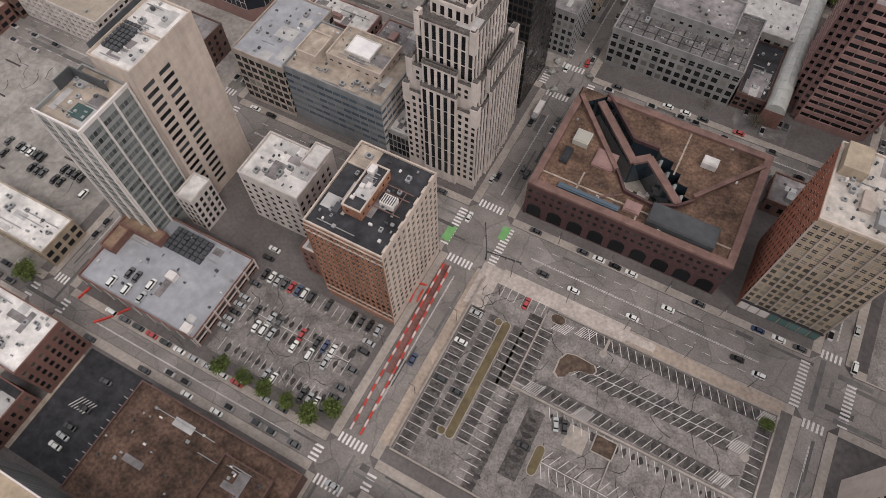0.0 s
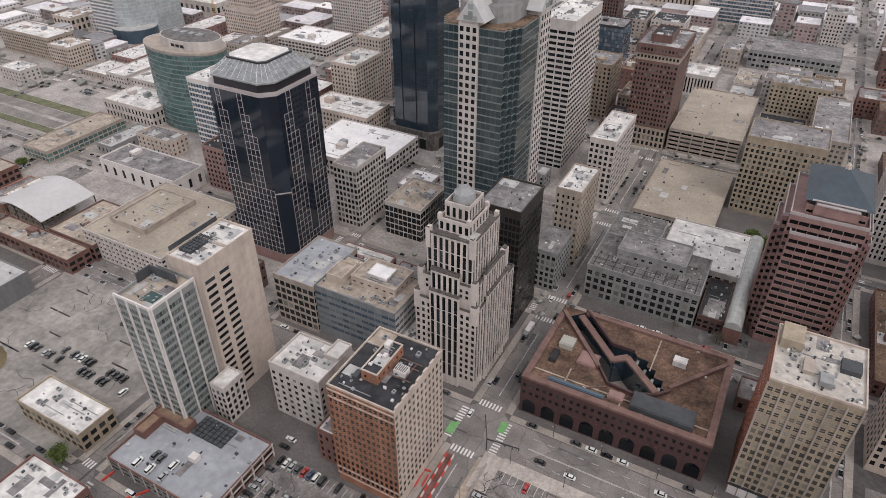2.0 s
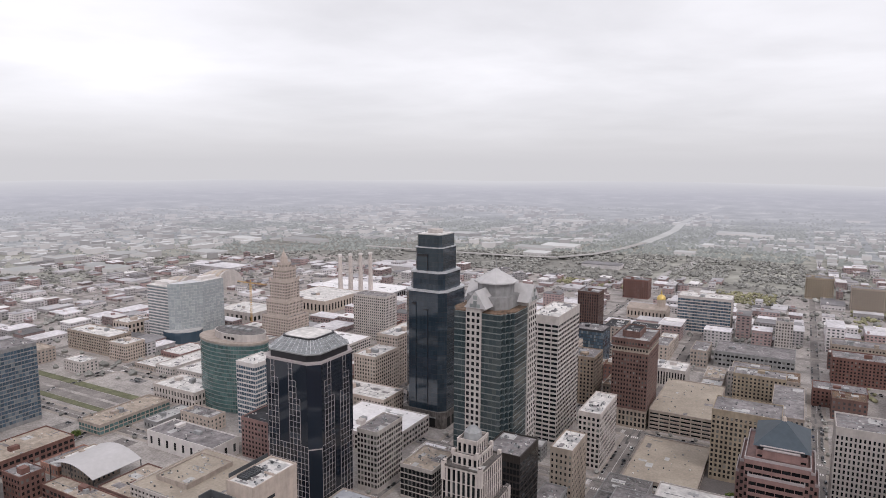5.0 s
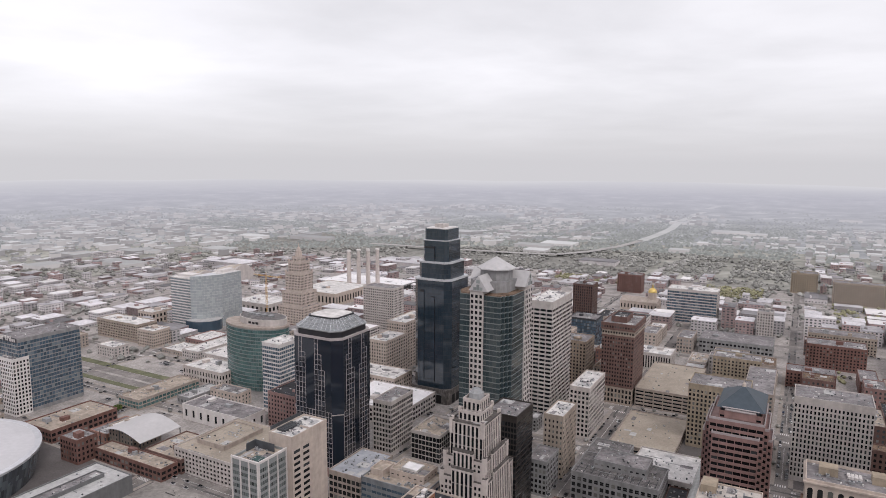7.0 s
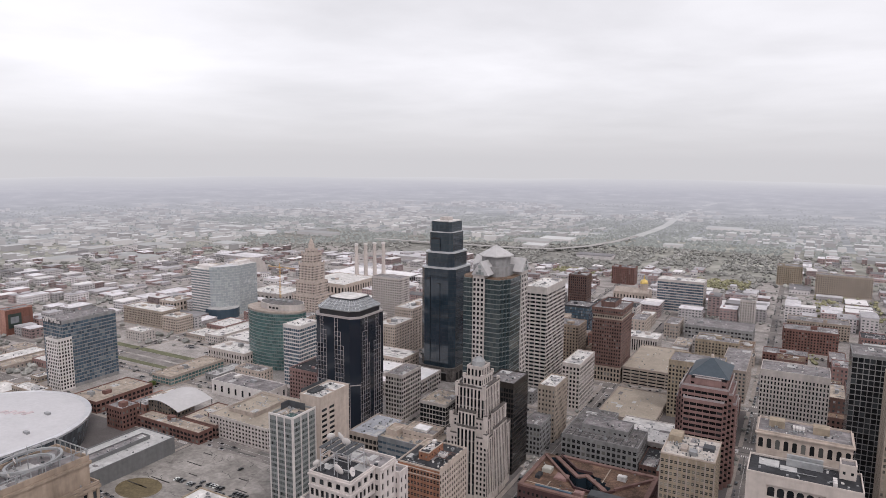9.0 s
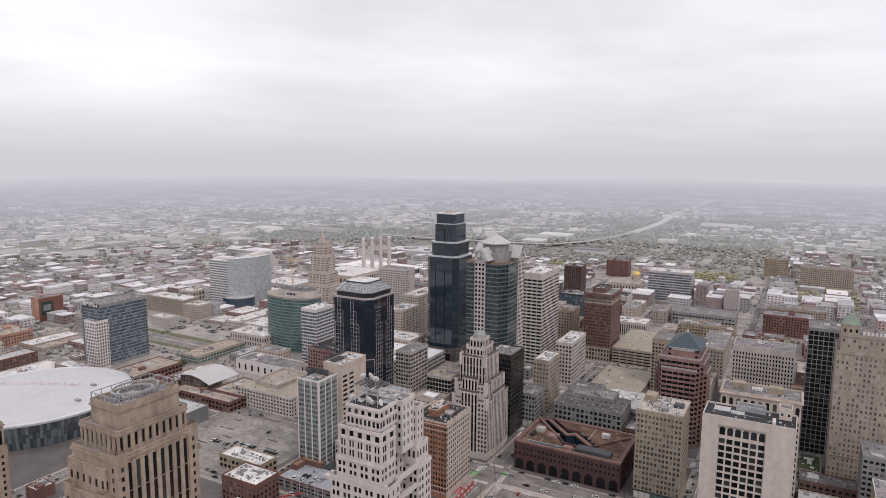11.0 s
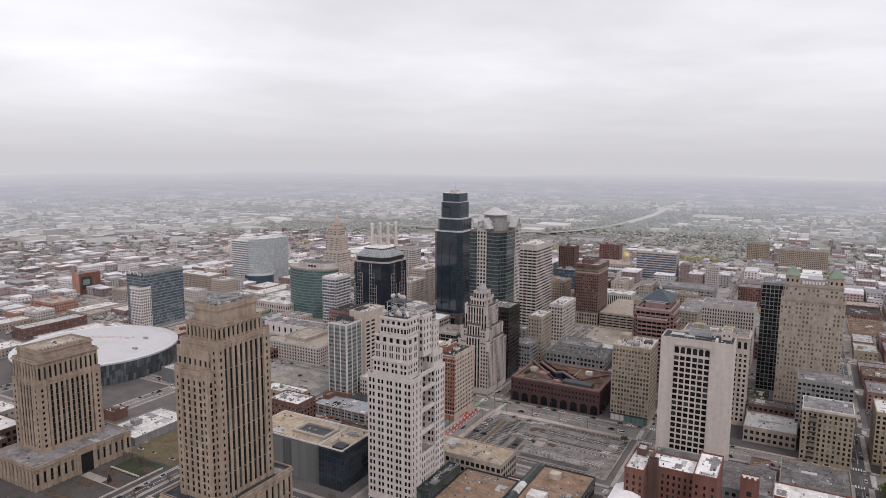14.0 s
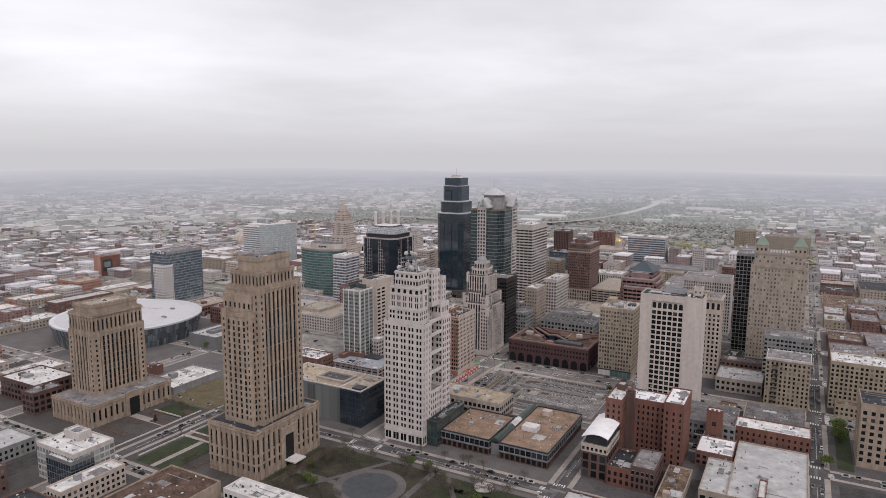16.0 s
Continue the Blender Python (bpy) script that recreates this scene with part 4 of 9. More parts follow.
tower("brown_brick_tower", "dark red brick tower with a stone base", [
    (-72, -43, 407, 450, 0, 16, buff, style(3.4, 4, 1.8, 2.6, room_glass, 0.3), None, dict(parapet=0)),
    (-72, -43, 407, 450, 16, 64, brown_brick, style(2.4, 3.4, 1.2, 1.7, room_glass, 0.3, sash=cream), None, dict(parapet=0)),
    (-72, -43, 407, 450, 64, 69, buff, style(2.4, 3.8, 1.4, 2.6, room_glass, 0.3), None, dict(parapet=0)),
    (-72.8, -42.2, 406.2, 450.8, 69, 74.5, brown_brick, style(2.4, 3.8, 1.3, 2.2, room_glass, 0.3), gravel),
    (-66, -52, 415, 440, 74.5, 79, brown_brick, None, tar)], windows=80).finish()
tower("arched_tan_hotel", "tan brick block with arched top windows", [(13, 56, 345, 375, 0, 50, ochre_stone, style(2.8, 3.4, 1.45, 2.0, room_glass, 0.3, 2, 3, sash=cream, bars=True), gravel)], windows=60).finish()

# ---- the high towers ----
pav = Building("gabled_glass_tower", "green glass tower with pale stone strips and gabled crown", -105, 239, "building", 160)
claim(-126, -84, 214, 264)
curtain(pav, stepped(-125, -85, 217, 261, 3, 1.6, 3.0), 0, 130, 3.7, 3.0, pavilion_glass, pav_band, 2.5, 0.06, single=40)
strip_style = style(2.9, 3.7, 1.7, 2.2, dark_glass, 0.35, 4, 2)
pav.tier(-111.8, -102.2, 215.4, 262.6, 0, 133, pale_conc, strip_style, None, parapet=0, faces="SN")
pav.tier(-126, -84, 246, 259, 0, 133, pale_conc, strip_style, None, parapet=0, faces="EW")
b = Boxes()
b.prism(stepped(-124.6, -85.4, 217.4, 260.6, 3, 1.6, 3.0), 130, 130.5)
pav.solid("roof", b, brown_gravel, "brown roof terraces")
b = Boxes()
b.prism(cut_corners(-119, -91, 225, 255, 6), 130.5, 138)
pav.solid("attic_wall", b, grey_conc)
ring = lambda r, k=8: [(-103.5 + r * math.cos(math.pi * (2 * i + 1) / k), 240 + r * math.sin(math.pi * (2 * i + 1) / k)) for i in range(k)]
b = Boxes()
b.prism(ring(11.2), 136, 145.4)
pav.solid("lantern_drum", b, grey_conc)
b = Boxes()
b.prism(ring(13.8), 145.4, 146.1)
b.prism(ring(13.6), 146.1, 153.5, 0, ring(0.4))
pav.solid("lantern_roof", b, gable_metal, "pale metal lantern roof")
for x0, x1, y0, y1, along in ((-112.6, -98.4, 214.6, 232, "y"), (-112.6, -98.4, 246, 263.4, "y"), (-126.8, -112, 243.5, 261.5, "x"), (-98, -83.2, 243.5, 261.5, "x")):
    b = Boxes()
    if along == "y":
        m_ = (x0 + x1) / 2
        b.v += [(x0, y0, 133), (x1, y0, 133), (x1, y1, 133), (x0, y1, 133), (m_, y0, 143.2), (m_, y1, 143.2)]
        b.f += [(3, 2, 1, 0), (0, 1, 4), (1, 2, 5, 4), (2, 3, 5), (3, 0, 4, 5)]
    else:
        m_ = (y0 + y1) / 2
        b.v += [(x0, y0, 133), (x1, y0, 133), (x1, y1, 133), (x0, y1, 133), (x0, m_, 143.2), (x1, m_, 143.2)]
        b.f += [(3, 2, 1, 0), (0, 1, 5, 4), (1, 2, 5), (2, 3, 4, 5), (3, 0, 4)]
    b.m += [0] * 5
    pav.solid("gable", b, gable_metal, "pale metal gable roof")
    b = Boxes()
    if along == "y":
        m_, f0 = (x0 + x1) / 2, (y0 if y0 < 230 else y1)
        g_ = -0.15 if y0 < 230 else 0.15
        for dx in (-3.4, -1.1, 1.2):
            b.box(m_ + dx, m_ + dx + 2.1, min(f0, f0 + g_), max(f0, f0 + g_), 133.6, 135.6 + 1.8 * (dx == -1.1))
        b.box(m_ - 1.3, m_ + 1.3, min(f0, f0 + g_), max(f0, f0 + g_), 138.2, 140.6)
    else:
        m_, f0 = (y0 + y1) / 2, (x0 if x0 < -105 else x1)
        g_ = -0.15 if x0 < -105 else 0.15
        for dy in (-4.2, -1.4, 1.4):
            b.box(min(f0, f0 + g_), max(f0, f0 + g_), m_ + dy, m_ + dy + 2.5, 133.6, 135.8 + 2.0 * (dy == -1.4))
        b.box(min(f0, f0 + g_), max(f0, f0 + g_), m_ - 1.3, m_ + 1.3, 138.2, 140.6)
    pav.solid("gable_window", b, grey_glass)
pav.finish()

one = Building("dark_stepped_tower", "tall dark blue glass tower with stepped top and pale ledges", -207, 349, "building", 0)
claim(-229, -187, 327, 371)
base_out = cut_corners(-228, -187, 327, 371, 3)
b = Boxes()
b.prism(base_out, 0, 14)
one.solid("base_wall", b, soot_stone, "dark stone base")
for x0, w_ in ((-224, 5), (-216, 5), (-208, 5), (-200, 5)):
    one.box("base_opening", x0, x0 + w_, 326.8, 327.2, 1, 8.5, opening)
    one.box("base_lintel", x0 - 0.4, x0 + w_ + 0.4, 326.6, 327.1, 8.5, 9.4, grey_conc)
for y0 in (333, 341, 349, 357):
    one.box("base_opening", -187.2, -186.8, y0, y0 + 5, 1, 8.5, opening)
body = cut_corners(-226, -188, 328, 370, 5.5)
tier2 = cut_corners(-223, -191, 331.5, 366.5, 4.5)
tier3 = cut_corners(-220, -194, 335, 363, 3)
for out_, z0, z1, n_ in ((body, 14, 113, 0), (tier2, 114.4, 128, 30), (tier3, 129.4, 148, 30), (cut_corners(-218.5, -195.5, 336.5, 361.5, 2), 148.8, 158.6, 0)):
    curtain(one, out_, z0, z1, 3.9, 3.72, navy_glass, black_stone, 2.1, 0.07, single=n_)
for out_, z in ((cut_corners(-226.4, -187.6, 327.6, 370.4, 5.5), 113), (cut_corners(-223.4, -190.6, 331.1, 366.9, 4.5), 128), (cut_corners(-220.2, -193.8, 334.8, 363.2, 3), 148)):
    b = Boxes()
    b.prism(out_, z, z + 1.4 if z < 140 else z + 0.8)
    one.solid("ledge", b, pale_metal, "pale metal ledge")
# upright bays that stand proud of the shaft
for x0, x1, z1 in ((-217.5, -213.5, 104), (-206.5, -202.5, 99), (-216, -206.5, 143)):
    yy = 327.2 if z1 < 130 else 334.0
    b = Boxes()
    b.box(x0, x1, yy, yy + 1.2, 20 if z1 < 130 else 129.4, z1)
    one.solid("glass_bay", b, black_stone)
    b = Boxes()
    for j in range(int((z1 - (20 if z1 < 130 else 129.4)) / 3.9)):
        zz = (20 if z1 < 130 else 129.4) + j * 3.9
        b.box(x0 + 0.1, x1 - 0.1, yy - 0.06, yy, zz + 0.1, zz + 3.8)
    one.solid("glazing", b, navy_glass, kind="stuff")
b = Boxes()
b.prism(cut_corners(-218, -196, 337, 361, 2), 158.6, 159.3)
one.solid("roof", b, membrane, "pale flat roof")
one.box("roof_house", -212, -203, 344, 354, 159.3, 162.5, pale_conc)
one.finish()
tower("white_banded_tower", "white concrete tower with rows of dark windows", [
    (-117, -95, 336, 388, 0, 103, pale_conc, style(5.5, 3.6, 4.7, 1.85, dark_glass, 0.3, 5, 5), membrane, dict(other={"E": style(3.7, 3.6, 2.9, 1.85, dark_glass, 0.3, 5, 5)}))], windows=100).finish()

blk = Building("black_glass_tower", "black glass office tower with pale grid lines and faceted crown", -207, 188, "building", 0)
claim(-229, -186, 166, 210)
BODY = cut_corners(-229.5, -186.5, 167, 209, 6)
b = Boxes()
b.prism(BODY, 0, 7)
blk.solid("base_wall", b, pink_stone, "pinkish stone base")
b = Boxes()
b.prism(BODY, 7, 98)
blk.solid("glass_body", b, tower_glass, "plain black glass body")
FLOORS, FLOOR_H = 25, 91 / 25


def gridded(face, col, z):
    """Which cells of the black tower carry pale grid lines: all below, stepped strips between plain glass above."""
    if face == "S":
        strips = ((0, 1, 2), (6, 7, 8)) if z < 74 else ((1, 2), (6, 7)) if z < 86 else ((1,), (6,))
        return z < 46 or any(col in s_ for s_ in strips)
    if face == "E":
        if col in (4, 5) and z > 12:
            return False
        strips = ((1, 2, 3), (6, 7, 8)) if z < 74 else ((1, 2), (7, 8)) if z < 86 else ((2,), (7,))
        return z < 46 or any(col in s_ for s_ in strips)
    return False


for e, face_ in ((0, "S"), (2, "E"), (4, "S"), (6, "E"), (1, "C"), (3, "C"), (5, "C"), (7, "C")):
    (ax, ay), (bx, by) = BODY[e], BODY[(e + 1) % 8]
    ln = math.hypot(bx - ax, by - ay)
    ux, uy = (bx - ax) / ln, (by - ay) / ln
    cols = 11 if face_ == "S" else 10 if face_ == "E" else 4
    cw = ln / cols
    bars, panes_ = Boxes(), Boxes()

    def bar(d0, d1, z0, z1, proud):
        k = len(bars.v)
        bars.v += [(ax + ux * d + uy * p_, ay + uy * d - ux * p_, z) for z in (z0, z1) for d, p_ in ((d0, proud), (d1, proud), (d1, -0.05), (d0, -0.05))]
        bars.f += [(k, k + 1, k + 5, k + 4), (k + 1, k + 2, k + 6, k + 5), (k + 3, k, k + 4, k + 7), (k + 4, k + 5, k + 6, k + 7), (k + 3, k + 2, k + 1, k)]
        bars.m += [0] * 5

    for i in range(cols):
        for j in range(FLOORS):
            z = 7 + j * FLOOR_H
            if gridded(face_, i, z + 1):
                q = len(panes_.v)
                panes_.v += [(ax + ux * d + uy * 0.05, ay + uy * d - ux * 0.05, zz) for d, zz in ((i * cw + 0.1, z + 0.1), ((i + 1) * cw - 0.1, z + 0.1), ((i + 1) * cw - 0.1, z + FLOOR_H - 0.1), (i * cw + 0.1, z + FLOOR_H - 0.1))]
                panes_.f.append((q, q + 1, q + 2, q + 3))
                panes_.m.append(0)
                bar(i * cw - 0.14, i * cw + 0.14, z, z + FLOOR_H, 0.14)
                bar(i * cw, (i + 1) * cw, z - 0.12, z + 0.12, 0.12)
                if not gridded(face_, i + 1, z + 1) or i == cols - 1:
                    bar((i + 1) * cw - 0.14, (i + 1) * cw + 0.14, z, z + FLOOR_H, 0.14)
                if not gridded(face_, i, z + 1 + FLOOR_H):
                    bar(i * cw, (i + 1) * cw, z + FLOOR_H - 0.12, z + FLOOR_H + 0.12, 0.12)
    if panes_.f:
        blk.solid("glazing", panes_, tower_glass, kind="stuff")
        blk.solid("mullion_grid", bars, grid_metal, "pale pinkish metal grid lines", kind="stuff")
for i_ in (1, 3, 5, 7):
    (ax, ay), (bx, by) = BODY[i_], BODY[(i_ + 1) % 8]
    b = Boxes()
    b.plank(ax, ay, bx, by, 1.5, 45.2, 45.9)
    blk.solid("bay_ledge", b, grid_metal, "pale ledge under the corner glass")
    b = Boxes()
    b.plank(ax, ay, bx, by, 1.2, 45.9, 98)
    blk.solid("corner_bay", b, tower_glass, "plain black corner glass")
for e_, z0, z1, m_ in ((0.35, 98, 99.3, grid_metal), (-1.6, 99.3, 103.4, black_stone), (-0.9, 103.4, 104.2, machine)):
    b = Boxes()
    b.prism(cut_corners(-229.5 - e_, -186.5 + e_, 167 - e_, 209 + e_, 6), z0, z1)
    blk.solid("cornice", b, m_)
low_, top_ = cut_corners(-227.8, -188.2, 168.7, 207.3, 6), cut_corners(-220.5, -195.5, 176, 200, 3)
b = Boxes()
b.prism(low_, 104.2, 110.6, 0, top_)
blk.solid("crown", b, crown_glass, "grey glazed sloping crown")
for i in range(8):
    n_ = 7 if i % 2 == 0 else 3
    (ax, ay), (bx, by) = low_[i], low_[(i + 1) % 8]
    (cx_, cy_), (dx, dy) = top_[i], top_[(i + 1) % 8]
    at = lambda u, v: (ax + (bx - ax) * u + ((cx_ - ax) + ((dx - cx_) - (bx - ax)) * u) * v, ay + (by - ay) * u + ((cy_ - ay) + ((dy - cy_) - (by - ay)) * u) * v, 104.2 + 6.4 * v)
    b = Boxes()
    for k in range(n_):
        p0, p1 = at(k / n_, 0), at(k / n_, 1)
        q = len(b.v)
        tx, ty = (bx - ax) / math.hypot(bx - ax, by - ay) * 0.14, (by - ay) / math.hypot(bx - ax, by - ay) * 0.14
        b.v += [(p0[0] - tx, p0[1] - ty, p0[2] + 0.22), (p0[0] + tx, p0[1] + ty, p0[2] + 0.22), (p1[0] + tx, p1[1] + ty, p1[2] + 0.22), (p1[0] - tx, p1[1] - ty, p1[2] + 0.22)]
        b.f.append((q, q + 1, q + 2, q + 3))
        b.m.append(0)
    for v_ in (0.25, 0.5, 0.75):
        p0, p1 = at(0, v_), at(1, v_)
        q = len(b.v)
        b.v += [(p0[0], p0[1], p0[2] + 0.1), (p1[0], p1[1], p1[2] + 0.1), (p1[0], p1[1], p1[2] + 0.42), (p0[0], p0[1], p0[2] + 0.42)]
        b.f.append((q, q + 1, q + 2, q + 3))
        b.m.append(0)
    blk.solid("crown_rib", b, pale_metal, "pale metal ribs")
b = Boxes()
b.prism(cut_corners(-220.9, -195.1, 175.6, 200.4, 3), 110.6, 111.3)
blk.solid("crown_rim", b, dark_steel, "dark roof rim")
b = Boxes()
b.prism(cut_corners(-219.8, -196.2, 176.7, 199.3, 3), 111.3, 111.5)
blk.solid("crown_roof", b, membrane, "pale roof")
blk.finish()
tower("white_grid_office", "pale office block with a square window grid", [(-191, -175, 214, 245, 0, 42, pale_conc, style(2.9, 3.6, 2.0, 2.2, room_glass, 0.35, 3, 1.5), gravel)], windows=80).finish()
tower("low_glass_office", "low office with dark glass front and pale frame", [(-161, -137, 220, 252, 0, 22, pale_conc, style(3, 4, 2.7, 3.2, dark_glass, 0.4, 1, 1.5), tan_gravel)], windows=30).finish()
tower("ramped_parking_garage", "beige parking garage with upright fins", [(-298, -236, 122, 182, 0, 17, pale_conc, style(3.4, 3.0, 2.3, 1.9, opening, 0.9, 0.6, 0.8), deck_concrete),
      (-290, -262, 135, 172, 17, 19.5, beige_conc, None, deck_concrete)], windows=60).finish()

# ---- the arena and the entertainment blocks ----
arena = Building("arena", "round arena with a white domed roof and glass skin", -422, 18, "arena", 0)
claim(-500, -350, -70, 80)
b = Boxes()
circle = lambda r, k=64: [(-422 + r * math.cos(2 * math.pi * i / k), 18 + r * math.sin(2 * math.pi * i / k)) for i in range(k)]
b.prism(circle(67), 0, 19.5, 0, circle(72))
arena.solid("wall", b, dark_steel, "blue-grey glass skin")
skin = Boxes()
ra = random.Random(3)
for i in range(190):
    a0, a1 = 2 * math.pi * i / 190, 2 * math.pi * (i + 0.92) / 190
    cut_ = [0.3, ra.uniform(5, 10), ra.uniform(11, 15), 19.4]
    for z0, z1 in zip(cut_, cut_[1:]):
        r0, r1 = 67.25 + 5 * z0 / 19.5, 67.25 + 5 * z1 / 19.5
        k = len(skin.v)
        skin.v += [(-422 + r * math.cos(a), 18 + r * math.sin(a), z) for a, r, z in ((a0, r0, z0), (a1, r0, z0), (a1, r1, z1 - 0.15), (a0, r1, z1 - 0.15))]
        skin.v += [(-422 + (r - 0.2) * math.cos(a), 18 + (r - 0.2) * math.sin(a), z) for a, r, z in ((a0, r0, z0), (a1, r0, z0), (a1, r1, z1 - 0.15), (a0, r1, z1 - 0.15))]
        skin.f += [(k, k + 1, k + 2, k + 3), (k, k + 4, k + 5, k + 1), (k + 1, k + 5, k + 6, k + 2), (k + 2, k + 6, k + 7, k + 3), (k + 3, k + 7, k + 4, k)]
        skin.m += [0] * 5
arena.solid("glass_skin", skin, arena_skin, "blue-grey glass panels", kind="stuff")
b = Boxes()
b.prism(circle(72.5), 19.5, 21)
arena.solid("roof_edge", b, pale_metal, "pale metal eaves ring")
dome = lambda r: 21 + 2.6 * math.sin(1.55 * (1 - r / 72))
for i in range(5):
    b = Boxes()
    b.prism(circle(72 - 13 * i), dome(72 - 13 * i) - 0.3, dome(72 - 13 * (i + 1)), 0, circle(72 - 13 * (i + 1)))
    arena.solid("roof_ring", b, arena_roof, "pale grey shallow domed roof")
# faded bars on the dome
for i in range(11):
    b = Boxes()
    x, y = -470 + i * 6.0, 14 + i * 3.0
    h = dome(math.hypot(x + 422, y - 18)) + 0.1
    b.plank(x, y - 4, x + 1.5, y + 4, 3.6, h - 1.2, h + 0.12)
    arena.solid("marking_bar", b, faded_pink, "faded pink roof marking")
for x, y in ((-398, 50), (-376, 22), (-440, -36), (-470, -10)):
    h = dome(math.hypot(x + 422, y - 18))
    arena.box("roof_unit", x, x + 5, y, y + 2.5, h - 1, h + 1.4, machine)
tower("long_dark_hall", "long low hall with dark metal sides", [(-332, -295, 19, 86, 0, 12, zinc, None, grey_membrane),
      (-318, -309, 28, 76, 12, 14, zinc, None, gravel)], windows=0).finish()

lettered = tower("lettered_apartment_tower", "dark glass apartment tower with white corner", [
    (-527, -496, 127, 182, 0, 66, grey_conc, style(2.6, 3.3, 2.45, 2.5, blue_glass, 0.3, 3, 2, proud="span"), gravel),
    (-514, -495, 121, 135, 0, 50, white_panel, style(2.8, 3.3, 1.5, 2.0, room_glass, 0.3), gravel)], windows=80)
lettered.box("sign_board", -526.5, -497, 126.6, 126.9, 63.2, 67.4, dark_steel, "dark sign board along the roof edge")
for i, w_ in enumerate((1.6, 2.0, 1.7, 0, 1.4, 0.6, 1.8, 1.6, 1.5)):
    if w_:
        lettered.box("sign_bar", -525.4 + i * 3.1, -525.4 + i * 3.1 + w_, 126.4, 126.6, 64, 66.6, white_panel, "white sign bar")
lettered.finish()

oval = Building("oval_glass_tower", "green glass oval office tower with a metal crown", -378, 285, "building", 0)
claim(-415, -340, 262, 310)
ell = lambda s=1.0, k=40: [(-378 + 36 * s * math.cos(2 * math.pi * i / k), 287 + 21 * s * math.sin(2 * math.pi * i / k)) for i in range(k)]
b = Boxes()
b.prism(ell(0.985), 0, 61.2)
oval.solid("core", b, spandrel)
ro, b = random.Random(4), Boxes()
for i in range(17):
    for j in range(84):
        a0, a1 = 2 * math.pi * j / 84, 2 * math.pi * (j + 0.9) / 84
        z0, z1 = 1.5 + i * 3.5, 1.5 + i * 3.5 + 2.5
        b.prism([(-378 + 36 * c * math.cos(a), 287 + 21 * c * math.sin(a)) for a, c in ((a0, 0.98), (a1, 0.98), (a1, 1.0), (a0, 1.0))][::-1], z0, z1)
oval.solid("glazing", b, green_glass, kind="stuff")
b = Boxes()
b.prism(ell(1.015), 61.2, 63)
oval.solid("eave", b, beige_conc, "pinkish stone eaves")
b = Boxes()
b.prism([(-372 + 27 * math.cos(2 * math.pi * i / 32), 289 + 15.5 * math.sin(2 * math.pi * i / 32)) for i in range(32)], 63, 69)
oval.solid("crown", b, pale_conc, "pale oval roof wall")
b = Boxes()
b.prism([(-372 + 26 * math.cos(2 * math.pi * i / 32), 289 + 14.5 * math.sin(2 * math.pi * i / 32)) for i in range(32)], 69, 69.15)
oval.solid("roof", b, weathered_roof)
for i in range(3):
    oval.box("crown_opening", -376 + i * 4.5, -373 + i * 4.5, 273.3, 273.9, 64.5, 66.5, opening)
for i in range(4):
    oval.box("roof_unit", -388 + i * 8, -383 + i * 8, 286, 291, 69.15, 71, machine)
tower("banded_glass_tower", "pale blue glass tower with white floor bands", [(-323, -303, 236, 264, 0, 62, white_panel, style(2.6, 3.6, 2.5, 2.4, blue_glass, 0.3, 3, 2, proud="span"), membrane)], windows=60).finish()
hq = Building("glass_headquarters", "pale grey glass headquarters of two joined slabs on a curved podium", -612, 430, "building", 0)
claim(-646, -575, 398, 468)
curtain(hq, [(-645, 402), (-606, 402), (-606, 428), (-645, 428)], 0, 66, 3.7, 2.1, hq_glass, white_panel, 3.0, 0.08, single=20)
curtain(hq, [(-606, 400), (-594, 408), (-583, 432), (-583, 466), (-606, 466)], 0, 70, 3.7, 3.5, mirror_glass, pale_metal, 3.4, 0.1)
b = Boxes()
arc_ = [(-600 + 26 * math.cos(radians(a)), 414 + 22 * math.sin(radians(a))) for a in range(-110, 71, 15)]
b.prism(arc_ + [(-600, 440)], 0, 13)
hq.solid("podium", b, blue_glass, "curved glass podium")
b = Boxes()
b.prism([(x, y) for x, y in arc_] + [(-600, 440)], 13, 13.8)
hq.solid("podium_roof", b, grey_membrane)
for x0, x1, y0, y1, z in ((-644.8, -606.2, 402.2, 427.8, 66), (-605.6, -584, 433, 465.6, 70)):
    hq.box("roof", x0, x1, y0, y1, z, z + 0.4, membrane)
    hq.box("roof_house", x0 + 6, x1 - 6, y0 + 6, y1 - 5, z + 0.4, z + 4, white_panel)

# ---- the spired setback skyscraper and the power house stacks ----
kpl_style = style(2.6, 3.6, 1.1, 2.0, room_glass, 0.35, 2, 1.2)
kpl = tower("spired_skyscraper", "cream limestone setback skyscraper with a lantern spire", [
    (-505, -463, 452, 488, 0, 34, old_cream, kpl_style, gravel),
    (-500, -468, 455, 485, 34, 52, old_cream, kpl_style, gravel),
    (-496.5, -471.5, 458, 482, 52, 76, old_cream, kpl_style, gravel),
    (-493.5, -474.5, 460.5, 479.5, 76, 90, old_cream, kpl_style, gravel),
    (-490, -478, 464, 476, 90, 96, old_cream, style(2.6, 4, 0.9, 2.8, room_glass, 0.3), gravel)], windows=80)
b = Boxes()
b.cone(-484, 470, 96, 104, 4.6, 3.8, 8)
b.cone(-484, 470, 104, 108.5, 2.8, 2.0, 8)
b.cone(-484, 470, 108.5, 114, 1.0, 0.2, 6)
kpl.solid("lantern", b, old_cream)
for x, y in ((-496, 458.5), (-472, 458.5), (-472, 481.5), (-493, 461), (-475, 461), (-475, 479)):
    z_ = 76 if abs(x + 484) > 10 else 90
    kpl.box("finial", x - 1, x + 1, y - 1, y + 1, z_, z_ + 3.5, old_cream)
